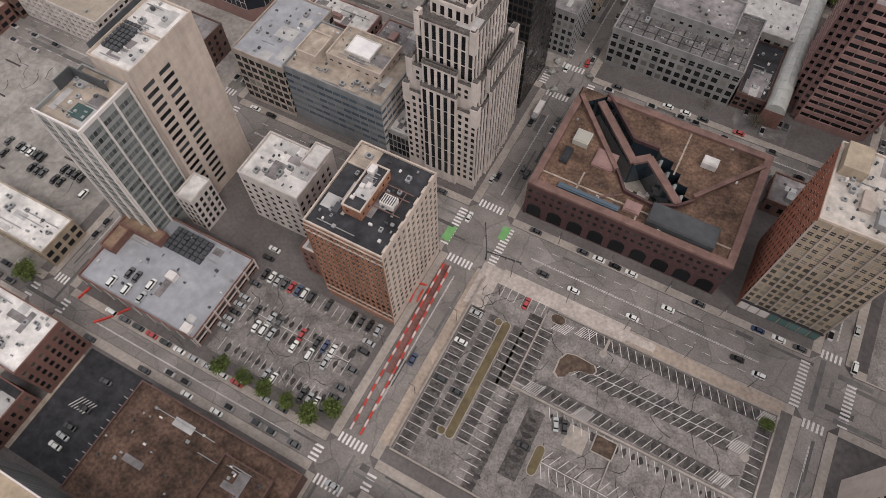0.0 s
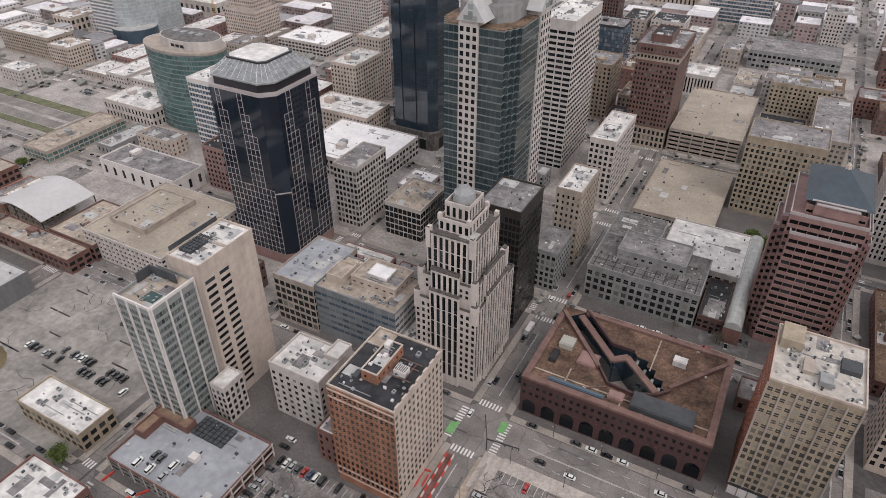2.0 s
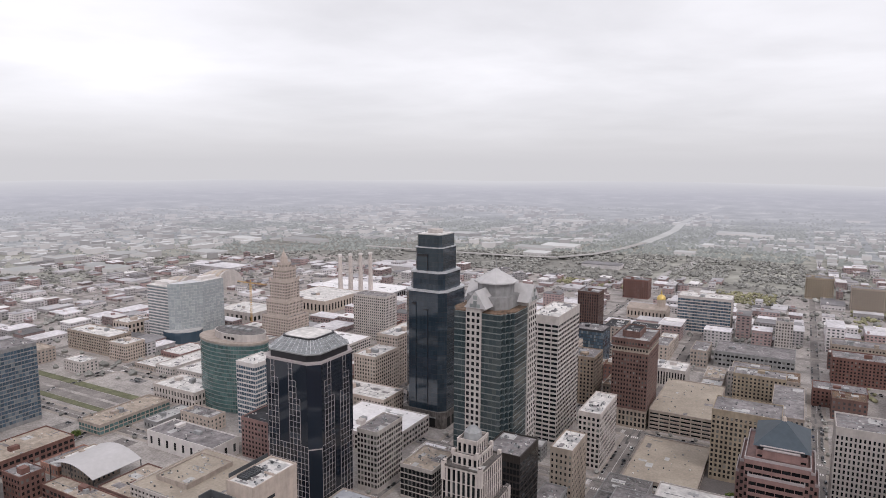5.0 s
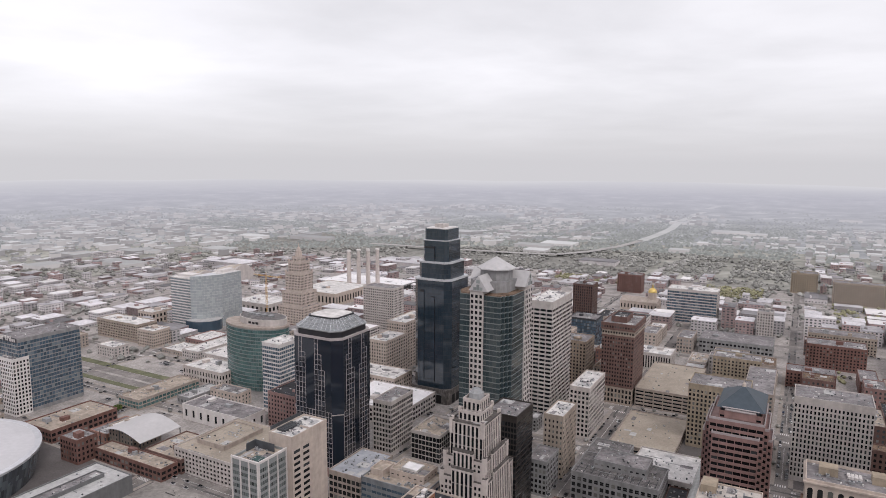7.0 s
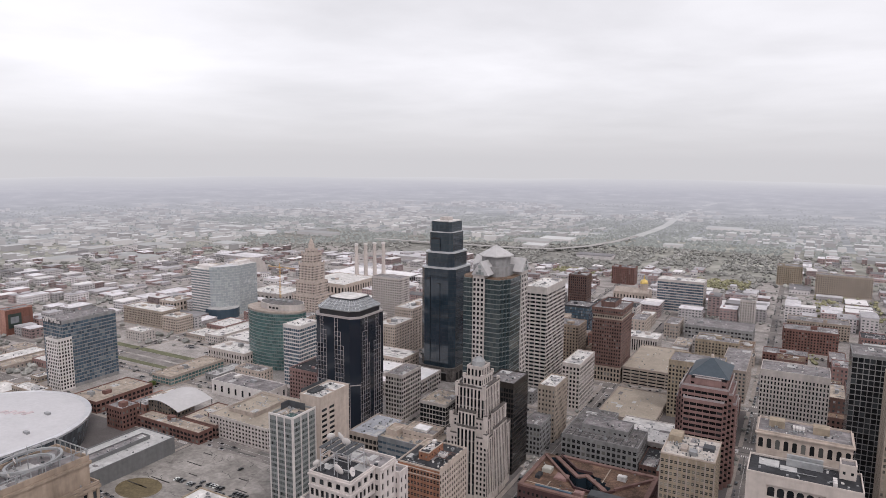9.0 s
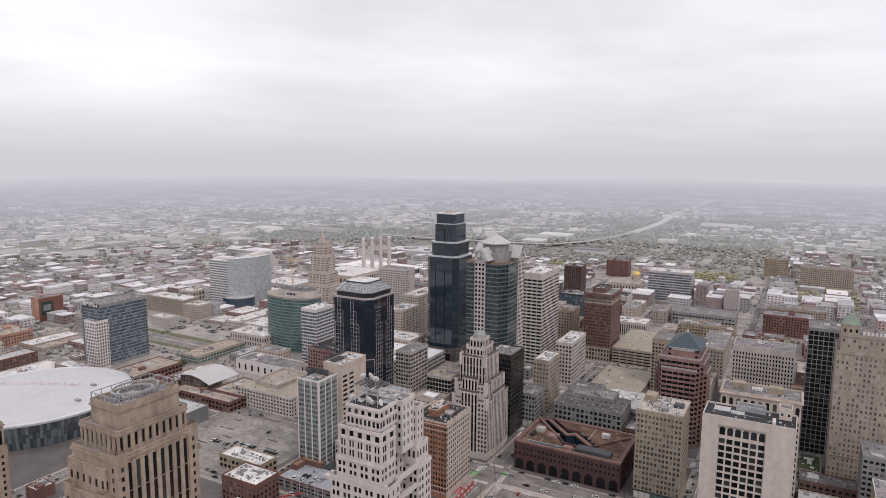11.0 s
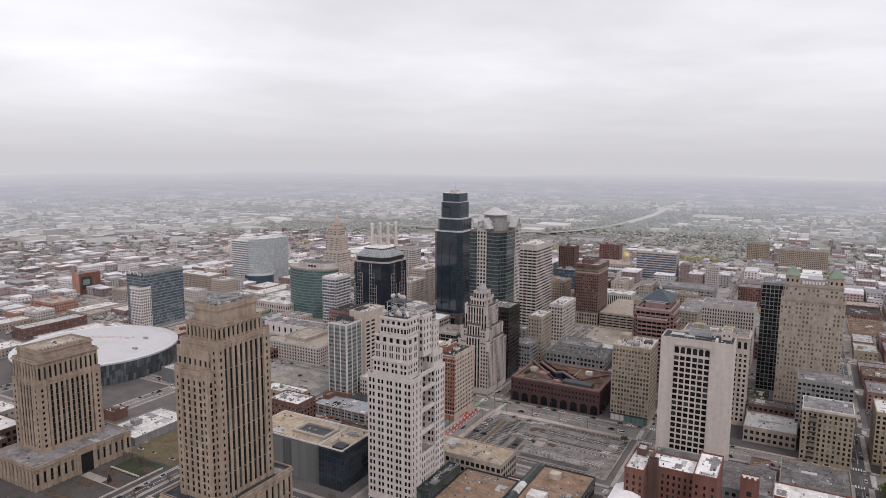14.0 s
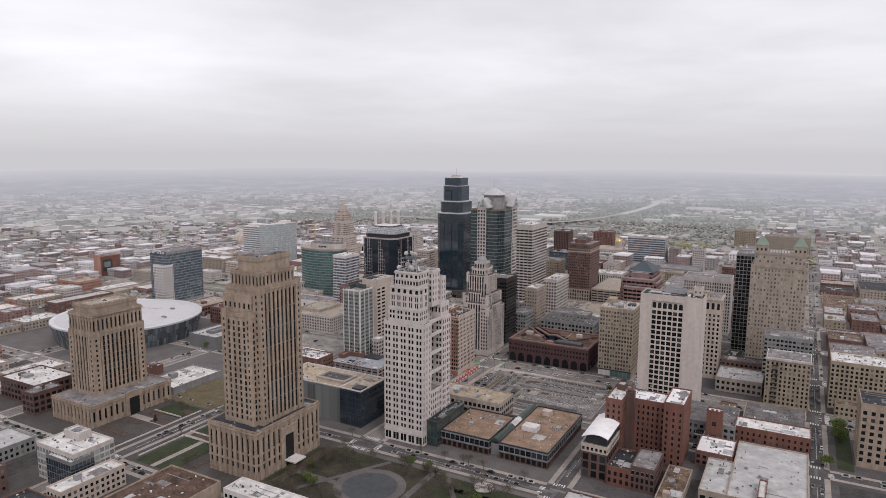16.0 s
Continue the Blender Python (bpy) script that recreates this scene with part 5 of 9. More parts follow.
kpl.finish()
for i in range(4):
    st = Building("power_house_stack", "tall pale brick chimney stack with a capped top", -571 + i * 8.6, 692 + i * 15, "chimney", 0, group="power house stacks")
    b = Boxes()
    b.cone(-571 + i * 8.6, 692 + i * 15, 0, 70, 4.0, 2.9, 16)
    st.solid("shaft", b, white_stone)
    b = Boxes()
    b.cone(-571 + i * 8.6, 692 + i * 15, 70, 73, 3.5, 3.5, 16)
    st.solid("cap", b, white_panel)
tower("power_house", "white roofed power house hall", [(-650, -500, 715, 790, 0, 12, grey_conc, style(6, 9, 4.4, 7, dark_glass, 0.4), bright_membrane, dict(rim=bright_membrane))], windows=0).finish()
tower("pale_apartment_tower", "pale concrete apartment tower", [(-419, -372, 520, 545, 0, 56, pale_conc, style(3, 3.3, 1.6, 1.8, room_glass, 0.4), gravel)], windows=50).finish()

# ---- the southern civic towers ----
civic_side = style(4.0, 3.6, 1.6, 2.5, dark_glass, 0.7, 2.5, 3.5)
tall_strip = style(3.45, 11.4, 1.75, 11.1, dark_glass, 0.5, 2.5, 3.0, proud="deep")
top_slot = style(2.9, 8.5, 1.25, 6.2, dark_glass, 0.5, 0.6, 1.2, proud="deep")
ch = tower("city_hall_tower", "tan limestone civic tower with tall recessed window strips and setbacks", [
    (-111, -73, -154.5, -98, 0, 30, tan_stone, style(4.3, 10.5, 1.8, 9.2, dark_glass, 0.8, 5, 4, proud="deep"), tar),
    (-103, -77, -144, -109, 30, 111.5, tan_stone, tall_strip, gravel, dict(other={"S": civic_side, "W": civic_side})),
    (-104, -80, -147.4, -144.01, 30, 96.5, tan_stone, civic_side, tan_stone, dict(parapet=0.6)),
    (-103.5, -81.5, -145.6, -144.01, 96.51, 107, tan_stone, civic_side, tan_stone, dict(parapet=0.6)),
    (-101, -79, -141.5, -111.5, 111.5, 120, tan_stone, top_slot, gravel),
    (-97.5, -81, -139, -113, 120, 127.8, tan_stone, None, gravel, dict(parapet=1.5))], windows=300)
for x0, x1, y0, y1, z in ((-103.5, -76.5, -144.5, -108.5, 110.2), (-101.4, -78.6, -141.9, -111.1, 118.8), (-111.5, -72.5, -155, -97.5, 28.4), (-104.4, -79.6, -147.8, -144.1, 95), (-98, -80.5, -139.5, -112.5, 126.6), (-111.3, -72.7, -154.8, -97.7, 9.5)):
    ch.box("cornice", x0, x1, y0, y1, z, z + 0.9, tan_stone)
pier_window = style(4.6, 3.6, 1.1, 1.7, dark_glass, 0.3, 2.5, 4.5)
for y in (-144.4, -113.2):
    ch.tier(-81, -76.4, y, y + 4.6, 30, 113.5, tan_stone, pier_window, None, parapet=0)
for x in (-103.4, -84.6):
    ch.tier(x, x + 4.2, -147.9, -143.5, 30, 99, tan_stone, pier_window, None, parapet=0)
ch.box("entrance_bay", -73.3, -72.2, -134, -120, 0, 25, tan_stone, "projecting stone entrance bay")
ch.box("entrance_opening", -72.3, -72.1, -130.5, -123.5, 0.2, 20, opening, "black sheet for the shade in the tall entrance")
ch.box("canopy", -72.1, -64, -132, -122, 4.4, 5.2, white_panel, "flat white entrance canopy")
ch.finish()
court_strip = style(3.3, 3.6, 1.6, 3.46, dark_glass, 0.5, 2.5, 2.5, proud="deep")
co = tower("courthouse_tower", "broad tan limestone courthouse tower with a stepped top", [
    (-271, -226, -154, -89, 0, 15.5, tan_stone, style(4.2, 8.5, 1.7, 6.6, dark_glass, 0.8, 3, 3, proud="deep"), gravel),
    (-269, -242, -139, -98, 15.5, 61, tan_stone, court_strip, None, dict(parapet=0)),
    (-268.7, -242.3, -138.7, -98.3, 61, 74.5, tan_stone, style(3.4, 9, 1.5, 7.4, dark_glass, 0.6, 1, 3.2, proud="deep"), gravel),
    (-266.5, -244.5, -136.5, -100.5, 74.5, 80, tan_stone, None, tan_gravel, dict(parapet=1.2))], windows=250)
for x0, x1, y0, y1, z in ((-269.4, -241.6, -139.4, -97.6, 73.2), (-269.2, -241.8, -139.2, -97.8, 60.6), (-271.5, -225.5, -154.5, -88.5, 14.2), (-267, -244, -137, -100, 79)):
    co.box("cornice", x0, x1, y0, y1, z, z + 0.8, tan_stone)
for y in (-139.5, -103.2):
    co.tier(-246.6, -241.5, y, y + 5.7, 15.5, 62.5, tan_stone, pier_window, None, parapet=0)
co.tier(-269.2, -264, -139.6, -134, 15.5, 62.5, tan_stone, pier_window, None, parapet=0)
for i in range(11):
    co.box("crenel", -266 + i * 1.95, -265 + i * 1.95, -136.7, -136.1, 81.2, 82, tan_stone)
for i in range(17):
    co.box("crenel", -244.9, -244.3, -136 + i * 2.1, -135 + i * 2.1, 81.2, 82, tan_stone)
co.box("entrance_bay", -226.3, -225.2, -128, -114, 0, 17.5, tan_stone, "projecting stone entrance bay")
co.box("entrance_opening", -225.3, -225.1, -125, -117, 0.2, 13, opening, "black sheet for the shade in the tall entrance")
co.finish()
oakst = style(5.9, 4.1, 1.5, 2.5, dark_glass, 1.0, 2.5, 1.0, pair=2.35)
oak_single = style(3.6, 4.1, 1.4, 2.4, dark_glass, 1.0, 2.5, 1.0)
oak_base = style(5.9, 5.4, 2.0, 4.4, dark_glass, 0.8, 0.8, 0.8, sash=oak_white, bars="arch", pair=2.3)
oak_tall = style(4.4, 4.6, 1.0, 3.4, dark_glass, 1.0, 0.4, 0.5, pair=1.5)
oak_arch = style(4.4, 4.2, 2.3, 3.0, dark_glass, 1.2, 0.1, 0.6, sash=oak_white, bars="arch")
oak_top = style(4.2, 4.4, 1.4, 2.5, dark_glass, 1.0, 0.4, 0.2, pair=2.1)
oak_crown = style(3.4, 3.6, 1.9, 2.5, dark_glass, 1.0, 0.2, 0.9, sash=oak_white, bars="arch")
oak = tower("white_terracotta_tower", "white terracotta office tower with setbacks and roof antennas", [
    (-43, -13.4, -67, -56, 0, 7.5, oak_white, oak_base, None, dict(parapet=0)),
    (-43, -13.4, -67, -56, 7.5, 80.4, oak_white, oakst, gravel, dict(other={"E": style(4.2, 4.1, 1.35, 2.5, dark_glass, 1.0, 2.5, 1.0)})),
    (-43, -13.7, -56, -41, 0, 33.8, oak_white, oakst, gravel, dict(parapet=0.3)),
    (-43, -21.5, -56, -41, 33.8, 89.5, oak_white, oak_single, gravel),
    (-43, -13.4, -41, -29.5, 0, 80.4, oak_white, oakst, gravel),
    (-42, -14.4, -41, -30.5, 80.4, 89.5, oak_white, oakst, gravel),
    (-39.4, -16, -66.98, -56, 80.4, 90.5, oak_white, oakst, gravel, dict(parapet=0.6)),
    (-38.5, -16.5, -66, -55, 90.5, 99.6, oak_white, oak_tall, None, dict(parapet=0)),
    (-38.5, -16.5, -66, -55, 99.6, 104.2, oak_white, oak_arch, gravel, dict(parapet=0.6)),
    (-36, -18.5, -64, -50, 104.2, 109.4, oak_white, oak_top, None, dict(parapet=0)),
    (-36, -18.5, -64, -50, 109.4, 113.6, oak_white, oak_crown, tar, dict(parapet=0.7)),
    (-37, -16.2, -49.9, -40.2, 89.5, 113, oak_white, oak_single, gravel),
    (-38, -14.6, -40.1, -34.5, 89.5, 107.5, oak_white, oak_single, gravel)], windows=280)
for z in (45.6, 58.6, 71, 80):
    oak.box("bridge", -15.2, -13.5, -55.9, -41.1, z, z + 1.7, oak_white)
for z in (47.3, 60.3):
    oak.box("bridge_rail", -15.1, -14.9, -55.9, -41.1, z, z + 1.0, machine)
for x0, x1, y0, y1, z in ((-39.8, -15.6, -67.4, -56, 89.8), (-38.9, -16.1, -66.4, -55, 103.4), (-38.8, -16.2, -66.3, -55, 99.3), (-36.3, -18.2, -64.3, -50, 109), (-36.4, -18.1, -64.4, -50, 113), (-37.4, -15.8, -49.8, -39.9, 112.2), (-43.3, -13.1, -67.3, -56, 7.2), (-43.3, -13.1, -41, -29.2, 79.6)):
    oak.box("cornice", x0, x1, y0, y1, z, z + 0.6, oak_white)
for x in (-42.2, -14.2):
    for y in (-66.2, -57):
        oak.box("pinnacle", x - 0.7, x + 0.7, y - 0.7, y + 0.7, 80.4, 82.6, oak_white)
oak.finish()
slab = tower("white_slab_tower", "white concrete slab tower with a deep dark window grid", [
    (92.2, 100.2, 69, 89, 0, 87.5, cream_conc, None, None, dict(parapet=0, other={"W": style(20, 4.0, 1.0, 1.8, dark_glass, 0.4, 2, 3)})),
    (100.201, 122.299, 70.2, 88.4, 0, 77.5, cream_conc, style(3.68, 3.75, 2.85, 2.75, dark_glass, 1.0, 2, 0.4, proud="flush"), None, dict(parapet=0)),
    (100.201, 122.299, 70.2, 88.4, 77.5, 84, cream_conc, style(3.68, 5.6, 2.75, 4.6, dark_glass, 0.9, 0.3, 0.8, proud="flush", sash=cream_conc, bars="arch"), None, dict(parapet=0)),
    (100.201, 122.299, 69.05, 88.9, 84, 87.5, cream_conc, None, None, dict(parapet=0)),
    (122.3, 135.4, 69, 89, 0, 87.5, cream_conc, None, None, dict(parapet=0)),
    (92.3, 135.3, 69.1, 88.9, 87.4, 87.9, cream_conc, None, tar, dict(parapet=0.9)),
    (127, 133, 81, 88, 87.9, 93.5, cream_conc, style(3, 4, 1, 1.6, dark_glass, 0.2), gravel)], windows=220)
slab.box("roof_frame", 107, 121, 83, 84.2, 88.1, 91, machine)
slab.box("roof_frame", 107, 121, 86, 87, 88.1, 92, machine)
for i in range(3):
    slab.box("tank", 124.5, 126, 71 + i * 2.2, 72.5 + i * 2.2, 88, 89.7, white_panel)
slab.finish()
turret = tower("twin_turret_tower", "buff stone tower with green copper corner roofs", [
    (156, 200, 213, 242, 0, 94, buff, style(2.6, 3.5, 1.2, 1.9, blind_windows, 0.35, 4, 2), gravel),
    (158, 198, 215, 240, 94, 105, buff, style(3.0, 3.5, 1.3, 1.8, blind_windows, 0.3, 2, 2), gravel),
    (158.2, 168, 215.2, 225, 105, 111, buff, style(3, 4, 1.2, 2.4, room_glass, 0.3), copper),
    (188, 197.8, 215.2, 225, 105, 111, buff, style(3, 4, 1.2, 2.4, room_glass, 0.3), copper)], windows=200)
for x0, x1 in ((157.8, 168.4), (187.6, 198.2)):
    b = Boxes()
    b.pyramid(x0, x1, 214.8, 225.4, 111.9, 118.5, 0.25)
    turret.solid("turret_roof", b, copper, "green copper hipped roof")
for z in (22, 92.6, 103.8):
    turret.box("cornice", 155.6 + 2 * (z > 95), 200.4 - 2 * (z > 95), 212.6 + 2 * (z > 95), 213 + 2 * (z > 95), z, z + 0.9, buff)
turret.finish()
tower("dark_grid_tower", "dark glass tower with a pale grid", [(140, 166, 262, 290, 0, 96, grey_conc, style(3.4, 3.6, 2.95, 3.0, dark_glass, 0.25), gravel)], windows=80).finish()
tower("slotted_office", "pale office block with upright window slots", [(85, 132, 322, 350, 0, 60, pale_conc, style(2.4, 3.6, 1.1, 2.3, dark_glass, 0.5, 3, 4), gravel)], windows=80).finish()
cb = tower("white_court_block", "cream stone block with arched upper windows", [
    (91.5, 138, 168, 191, 0, 58, cream, style(3.4, 3.8, 1.7, 2.2, room_glass, 0.4, 3, 1, sash=cream, bars=True), None, dict(parapet=0)),
    (91.5, 138, 168, 191, 58, 69, cream, style(4.4, 9, 2.4, 6.4, room_glass, 0.5, 1, 2, sash=cream, bars="arch"), gravel, dict(parapet=1.2))], windows=140)
cb.box("cornice", 90.5, 139, 167, 192, 68.2, 69.0, cream)
for x, y in ((97, 178), (119, 178)):
    cb.box("roof_house", x, x + 8, y, y + 7, 69.1, 73, ochre_stone)
for i in range(4):
    for j in range(3):
        cb.box("fan_unit", 109 + i * 1.6, 110.3 + i * 1.6, 179 + j * 1.6, 180.3 + j * 1.6, 69.1, 70.4, white_panel)
cb.finish()
flats = tower("buff_apartment_block", "buff brick apartment block with fire stairs", [(176, 206, 124, 150, 0, 37, ochre_stone, style(3, 3.5, 1.35, 2.0, room_glass, 0.3, 2, 1.5), gravel, dict(rim=membrane))], windows=70)
for i in range(9):
    flats.box("stair_landing", 180.2, 184.6, 122.7, 124, 4 + i * 3.5, 4.15 + i * 3.5, dark_steel, "dark steel fire stair landing")
    flats.box("stair_rail", 180.2, 184.6, 122.65, 122.72, 4.15 + i * 3.5, 5.1 + i * 3.5, dark_steel, "dark steel rail")
flats.box("coping", 175.4, 206.6, 123.2, 125.6, 36.4, 37.9, white_stone, "pale stone coping")
flats.finish()
tower("grey_annex_block", "grey office block behind the apartments", [(172, 207, 165, 190, 0, 44, grey_conc, style(3, 3.6, 2.0, 1.7, room_glass, 0.3), gravel)], windows=50).finish()
tower("cream_block", "cream stone block with regular windows", [(219, 256, 142, 172, 0, 36, ochre_stone, style(3, 3.5, 1.6, 2.0, room_glass, 0.35), membrane)], windows=60).finish()
tower("stone_office", "grey stone office with tall paired windows", [(232, 275, 40, 68, 0, 40, tan_stone, style(4.5, 4, 2.2, 2.2, dark_glass, 0.5, 3, 3), tar)], windows=40).finish()

# ---- the blocks nearest the last stretch ----
blackbox = tower("metal_clad_hall", "dark metal clad hall with a beige roof deck", [
    (-140, -84, -62, -30, 0, 26, zinc, style(2.4, 24, 2.25, 22.5, zinc_glass, 0.15, 0.6, 0.6), beige_roof, dict(rim=white_panel)),
    (-84, -66, -62, -30, 0, 26, dark_steel, style(2.4, 4.0, 2.2, 3.6, navy_glass, 0.2, 1.0, 1.0), beige_roof, dict(rim=white_panel))], windows=60)
for x0, x1, y0, y1 in ((-112, -86, -54, -52), (-112, -110, -52, -40), (-88, -86, -52, -40), (-112, -86, -40, -38)):
    blackbox.box("roof_well", x0, x1, y0, y1, 26, 27.6, beige_conc)
# flat sheet at roof level: the well's depth and shade given by dark colour
blackbox.box("well_floor", -109.9, -88.1, -51.9, -40.1, 26.1, 26.3, dark_machine, "dark roof sheet with a sunken court's shade as colour")
blackbox.box("stair_roof", -74, -66.4, -61, -54, 26.1, 27.8, dark_steel, "dark stair roof with a white edge")
blackbox.finish()
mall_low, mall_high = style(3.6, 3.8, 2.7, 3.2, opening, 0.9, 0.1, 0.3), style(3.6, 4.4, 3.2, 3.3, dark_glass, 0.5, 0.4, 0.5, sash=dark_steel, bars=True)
mall = tower("low_brown_mall", "low brown-roofed shop block with a white window band", [
    (-5, 29, -57, -15, 0, 4.6, dark_brick, mall_low, None, dict(parapet=0)),
    (-5.3, 29.3, -57.3, -14.7, 4.6, 10, metal_band, mall_high, mall_roof, dict(rim=dark_steel)),
    (36, 68, -57, 12, 0, 4.6, dark_brick, mall_low, None, dict(parapet=0)),
    (35.7, 68.3, -57.3, 12.3, 4.6, 10, metal_band, mall_high, mall_roof, dict(rim=dark_steel)),
    (29.4, 35.6, -54, 12, 0, 8, grey_conc, None, None, dict(parapet=0)),
    (17.6, 29, -14.5, -4, 0, 6, dark_brick, mall_low, tar)], windows=90).finish()
tower("podium_block", "dark green glazed podium beside the white tower", [(-13.2, -5.4, -62, -24, 0, 16, dark_green, style(3, 4, 2.5, 2.8, pavilion_glass, 0.3), tar)], windows=30).finish()
hotel_brick = style(3.0, 3.6, 1.15, 2.0, dark_glass, 0.5, 2, 2)
tower("red_brick_hotel", "red brick block with pale roofs and a stair tower", [
    (94, 104, -27, 2, 0, 40, bright_brick, hotel_brick, membrane),
    (104.1, 127, -13, 5, 0, 37.5, bright_brick, hotel_brick, bright_membrane),
    (127.1, 138.8, -18.5, 11, 0, 40.5, bright_brick, style(3.8, 3.7, 1.15, 1.9, dark_glass, 0.5, 2, 4), bright_membrane),
    (104.1, 109, -18, -13.1, 0, 42.5, dark_brick, None, tar),
    (96, 101, -8, 0, 40, 43, dark_brick, None, grey_membrane),
    (109.1, 127, 5.1, 10, 0, 30, bright_brick, hotel_brick, membrane)], windows=110).finish()
corner_block = tower("brick_corner_block", "dark brick corner block with a cream top floor", [(88, 103, -55, -17, 0, 16.5, dark_brick, style(5, 5, 3.4, 3.9, dark_glass, 0.6, 0.6, 0.6), None, dict(parapet=0)),
      (87.8, 103.2, -55.2, -16.8, 16.5, 20.5, cream, style(2.6, 3.6, 1.5, 2.4, dark_glass, 0.4, 0.6, 0.6), gravel)], windows=40)
b = Boxes()
for k_ in range(9):
    x = 87.6 + k_ * 1.95
    zt = 23.4 + 4.4 * math.sin(math.pi * (k_ + 1.5) / 12)
    b.v += [(x, -54.6, zt - 0.5), (x, -17.4, zt - 0.5), (x, -17.4, zt), (x, -54.6, zt)]
for k_ in range(8):
    for j in range(4):
        b.f.append((4 * k_ + j, 4 * k_ + (j + 1) % 4, 4 * k_ + 4 + (j + 1) % 4, 4 * k_ + 4 + j))
b.f += [(3, 2, 1, 0), (32, 33, 34, 35)]
b.m = [0] * len(b.f)
corner_block.box("roof_house", 89.6, 102, -52, -18, 20.4, 25.2, dark_steel, "dark glazed roof house")
corner_block.solid("curved_roof", b, bright_membrane, "curved white roof")
corner_block.finish()
tower("low_brick_shops", "low brick shop building with a grey roof", [(103.6, 117, -57, -30, 0, 11, bright_brick, style(3, 3.8, 1.5, 2.2, dark_glass, 0.5), tar),
      (117.1, 130.4, -57, -30, 0, 14, dark_brick, style(2.6, 3.8, 1.5, 2.4, dark_glass, 0.3, sash=white_panel), gravel)], windows=40).finish()
tower("white_roof_store", "low store with a wide white roof", [(167, 206, -52, 26, 0, 7, buff, style(4, 4, 2.5, 2.0, room_glass, 0.3), grey_membrane),
      (153, 166.9, -52, -8, 0, 7, buff, style(4, 4, 2.5, 2.0, room_glass, 0.3), grey_membrane),
      (182, 186, -52, -30, 7, 10, red_brick, None, membrane)], windows=20).finish()
tower("long_brick_row", "long red brick row with a white roof", [(163, 207, 33, 52, 0, 14, bright_brick, style(3.4, 3.8, 1.2, 1.8, room_glass, 0.3), membrane)], windows=30).finish()
tower("grey_glass_annex", "pale office annex with a grey glass front", [(-190, -155, -211, -186, 0, 21, pale_conc, style(3, 3.6, 2.5, 2.4, grey_glass, 0.3), membrane),
      (-176, -153, -214, -200, 0, 18, zinc, style(2.2, 3.6, 2.0, 3.2, navy_glass, 0.2), membrane),
      (-184, -170, -198, -190, 21, 25, pale_conc, None, membrane)], windows=30).finish()
tower("brown_roof_annex", "low annex with a brown roof", [(-113, -74, -225, -180, 0, 12, tan_stone, None, dark_ballast)], windows=0).finish()

for name, label, x0, x1, y0, y1, h, wall, roof in (
        ("grey_podium", "low concrete podium with a grey roof", 140, 174, 140, 172, 11, beige_conc, grey_membrane),
        ("brown_podium", "low podium with a brown roof", 176, 204, 152, 164, 11, buff, brown_gravel),
        ("grey_roof_hall", "broad low hall with a dark grey roof", 94, 164, 30, 66, 14, grey_conc, weathered_roof),
        ("arched_hall", "low tan stone hall with tall windows", 166, 204, 60, 100, 9, tan_stone, weathered_roof),
        ("brown_lowrise", "low brown brick block with a dark roof", 140, 172, 178, 194, 15, brown_brick, weathered_roof),
        ("terrace_block", "low grey block with a planted roof terrace", 128, 153, 211, 240, 8, grey_conc, grass),
        ("corner_store", "low brick store with a bright white roof", 145, 166, -6, 20, 9, red_brick, bright_membrane),
        ("white_civic_hall", "low white hall with a skylit roof", -70, -14, -182, -168, 10, white_panel, membrane)):
    tower(name, label + " beside the street", [(x0, x1, y0, y1, 0, h, wall, style(3.6, 3.7, 2.0, 1.9, dark_glass, 0.3, 0.8, 1.0), roof)], windows=16).finish()

tower("low_brick_house", "low red brick house with a dark tar roof", [(-160, -149, -29, -11, 0, 10, red_brick, style(2.8, 3.4, 1.2, 1.7, room_glass, 0.3, 1, 1, sash=cream), tar)], windows=16).finish()
gable = tower("brick_stair_block", "tall narrow red brick block with a dark window", [(147, 156.6, 22.5, 29.5, 0, 25, bright_brick, style(9, 24, 2.4, 5, dark_glass, 0.6, 10, 1), membrane)], windows=4)
for i in range(4):
    gable.box("crenel", 147 + i * 2.7, 148.4 + i * 2.7, 22.4, 23, 25.9, 26.9, bright_brick)
gable.finish()
flat_yard = Boxes()
flat_yard.box(-149, -147.2, -28, 8, 0.1, 0.24)
structure("yard", flat_yard, tan_gravel, "strip of tan gravel yard beside the brick houses")

# ---- the red courtyard building ----
court = Building("courtyard_building", "red granite courtyard building with a brown ballasted roof", 0, 158, "building", 260)
claim(-38, 37, 132, 184)
OUTER = [(-38, 132), (37, 132), (37, 184), (-38, 184)]
PIT = [(-27.5, 184.0), (-22.5, 179.5), (-11, 168), (-1, 168), (1, 166), (5.5, 165.5), (5.5, 162), (9.5, 161.5), (9.5, 157.5), (13.5, 157), (13.5, 153), (17, 152), (12.5, 147), (4.5, 143.5), (-6, 144.5), (-10.5, 150.5), (-34.5, 176.5)]
bottom = style(8.3, 8.0, 5.8, 7.4, dark_glass, 0.5, 0.2, 0.5, proud="flush", sash=granite, bars="arch")
upper = style(2.9, 3.6, 1.4, 1.6, dark_glass, 0.5, 0.8, 1.6)
for z0, z1, st in ((0, 9.0, bottom), (9.0, 19.6, upper)):
    b = Boxes()
    court.face(b, "S", -38, 37, 132, z0, z1, st, 0)
    court.face(b, "E", 132, 184, 37, z0, z1, st, 0)
    court.face(b, "W", 132, 184, -38, z0, z1, st, 0)
    court.face(b, "N", -38, 37, 184, z0, z1, st, 0)
    court.solid("wall", b, granite)


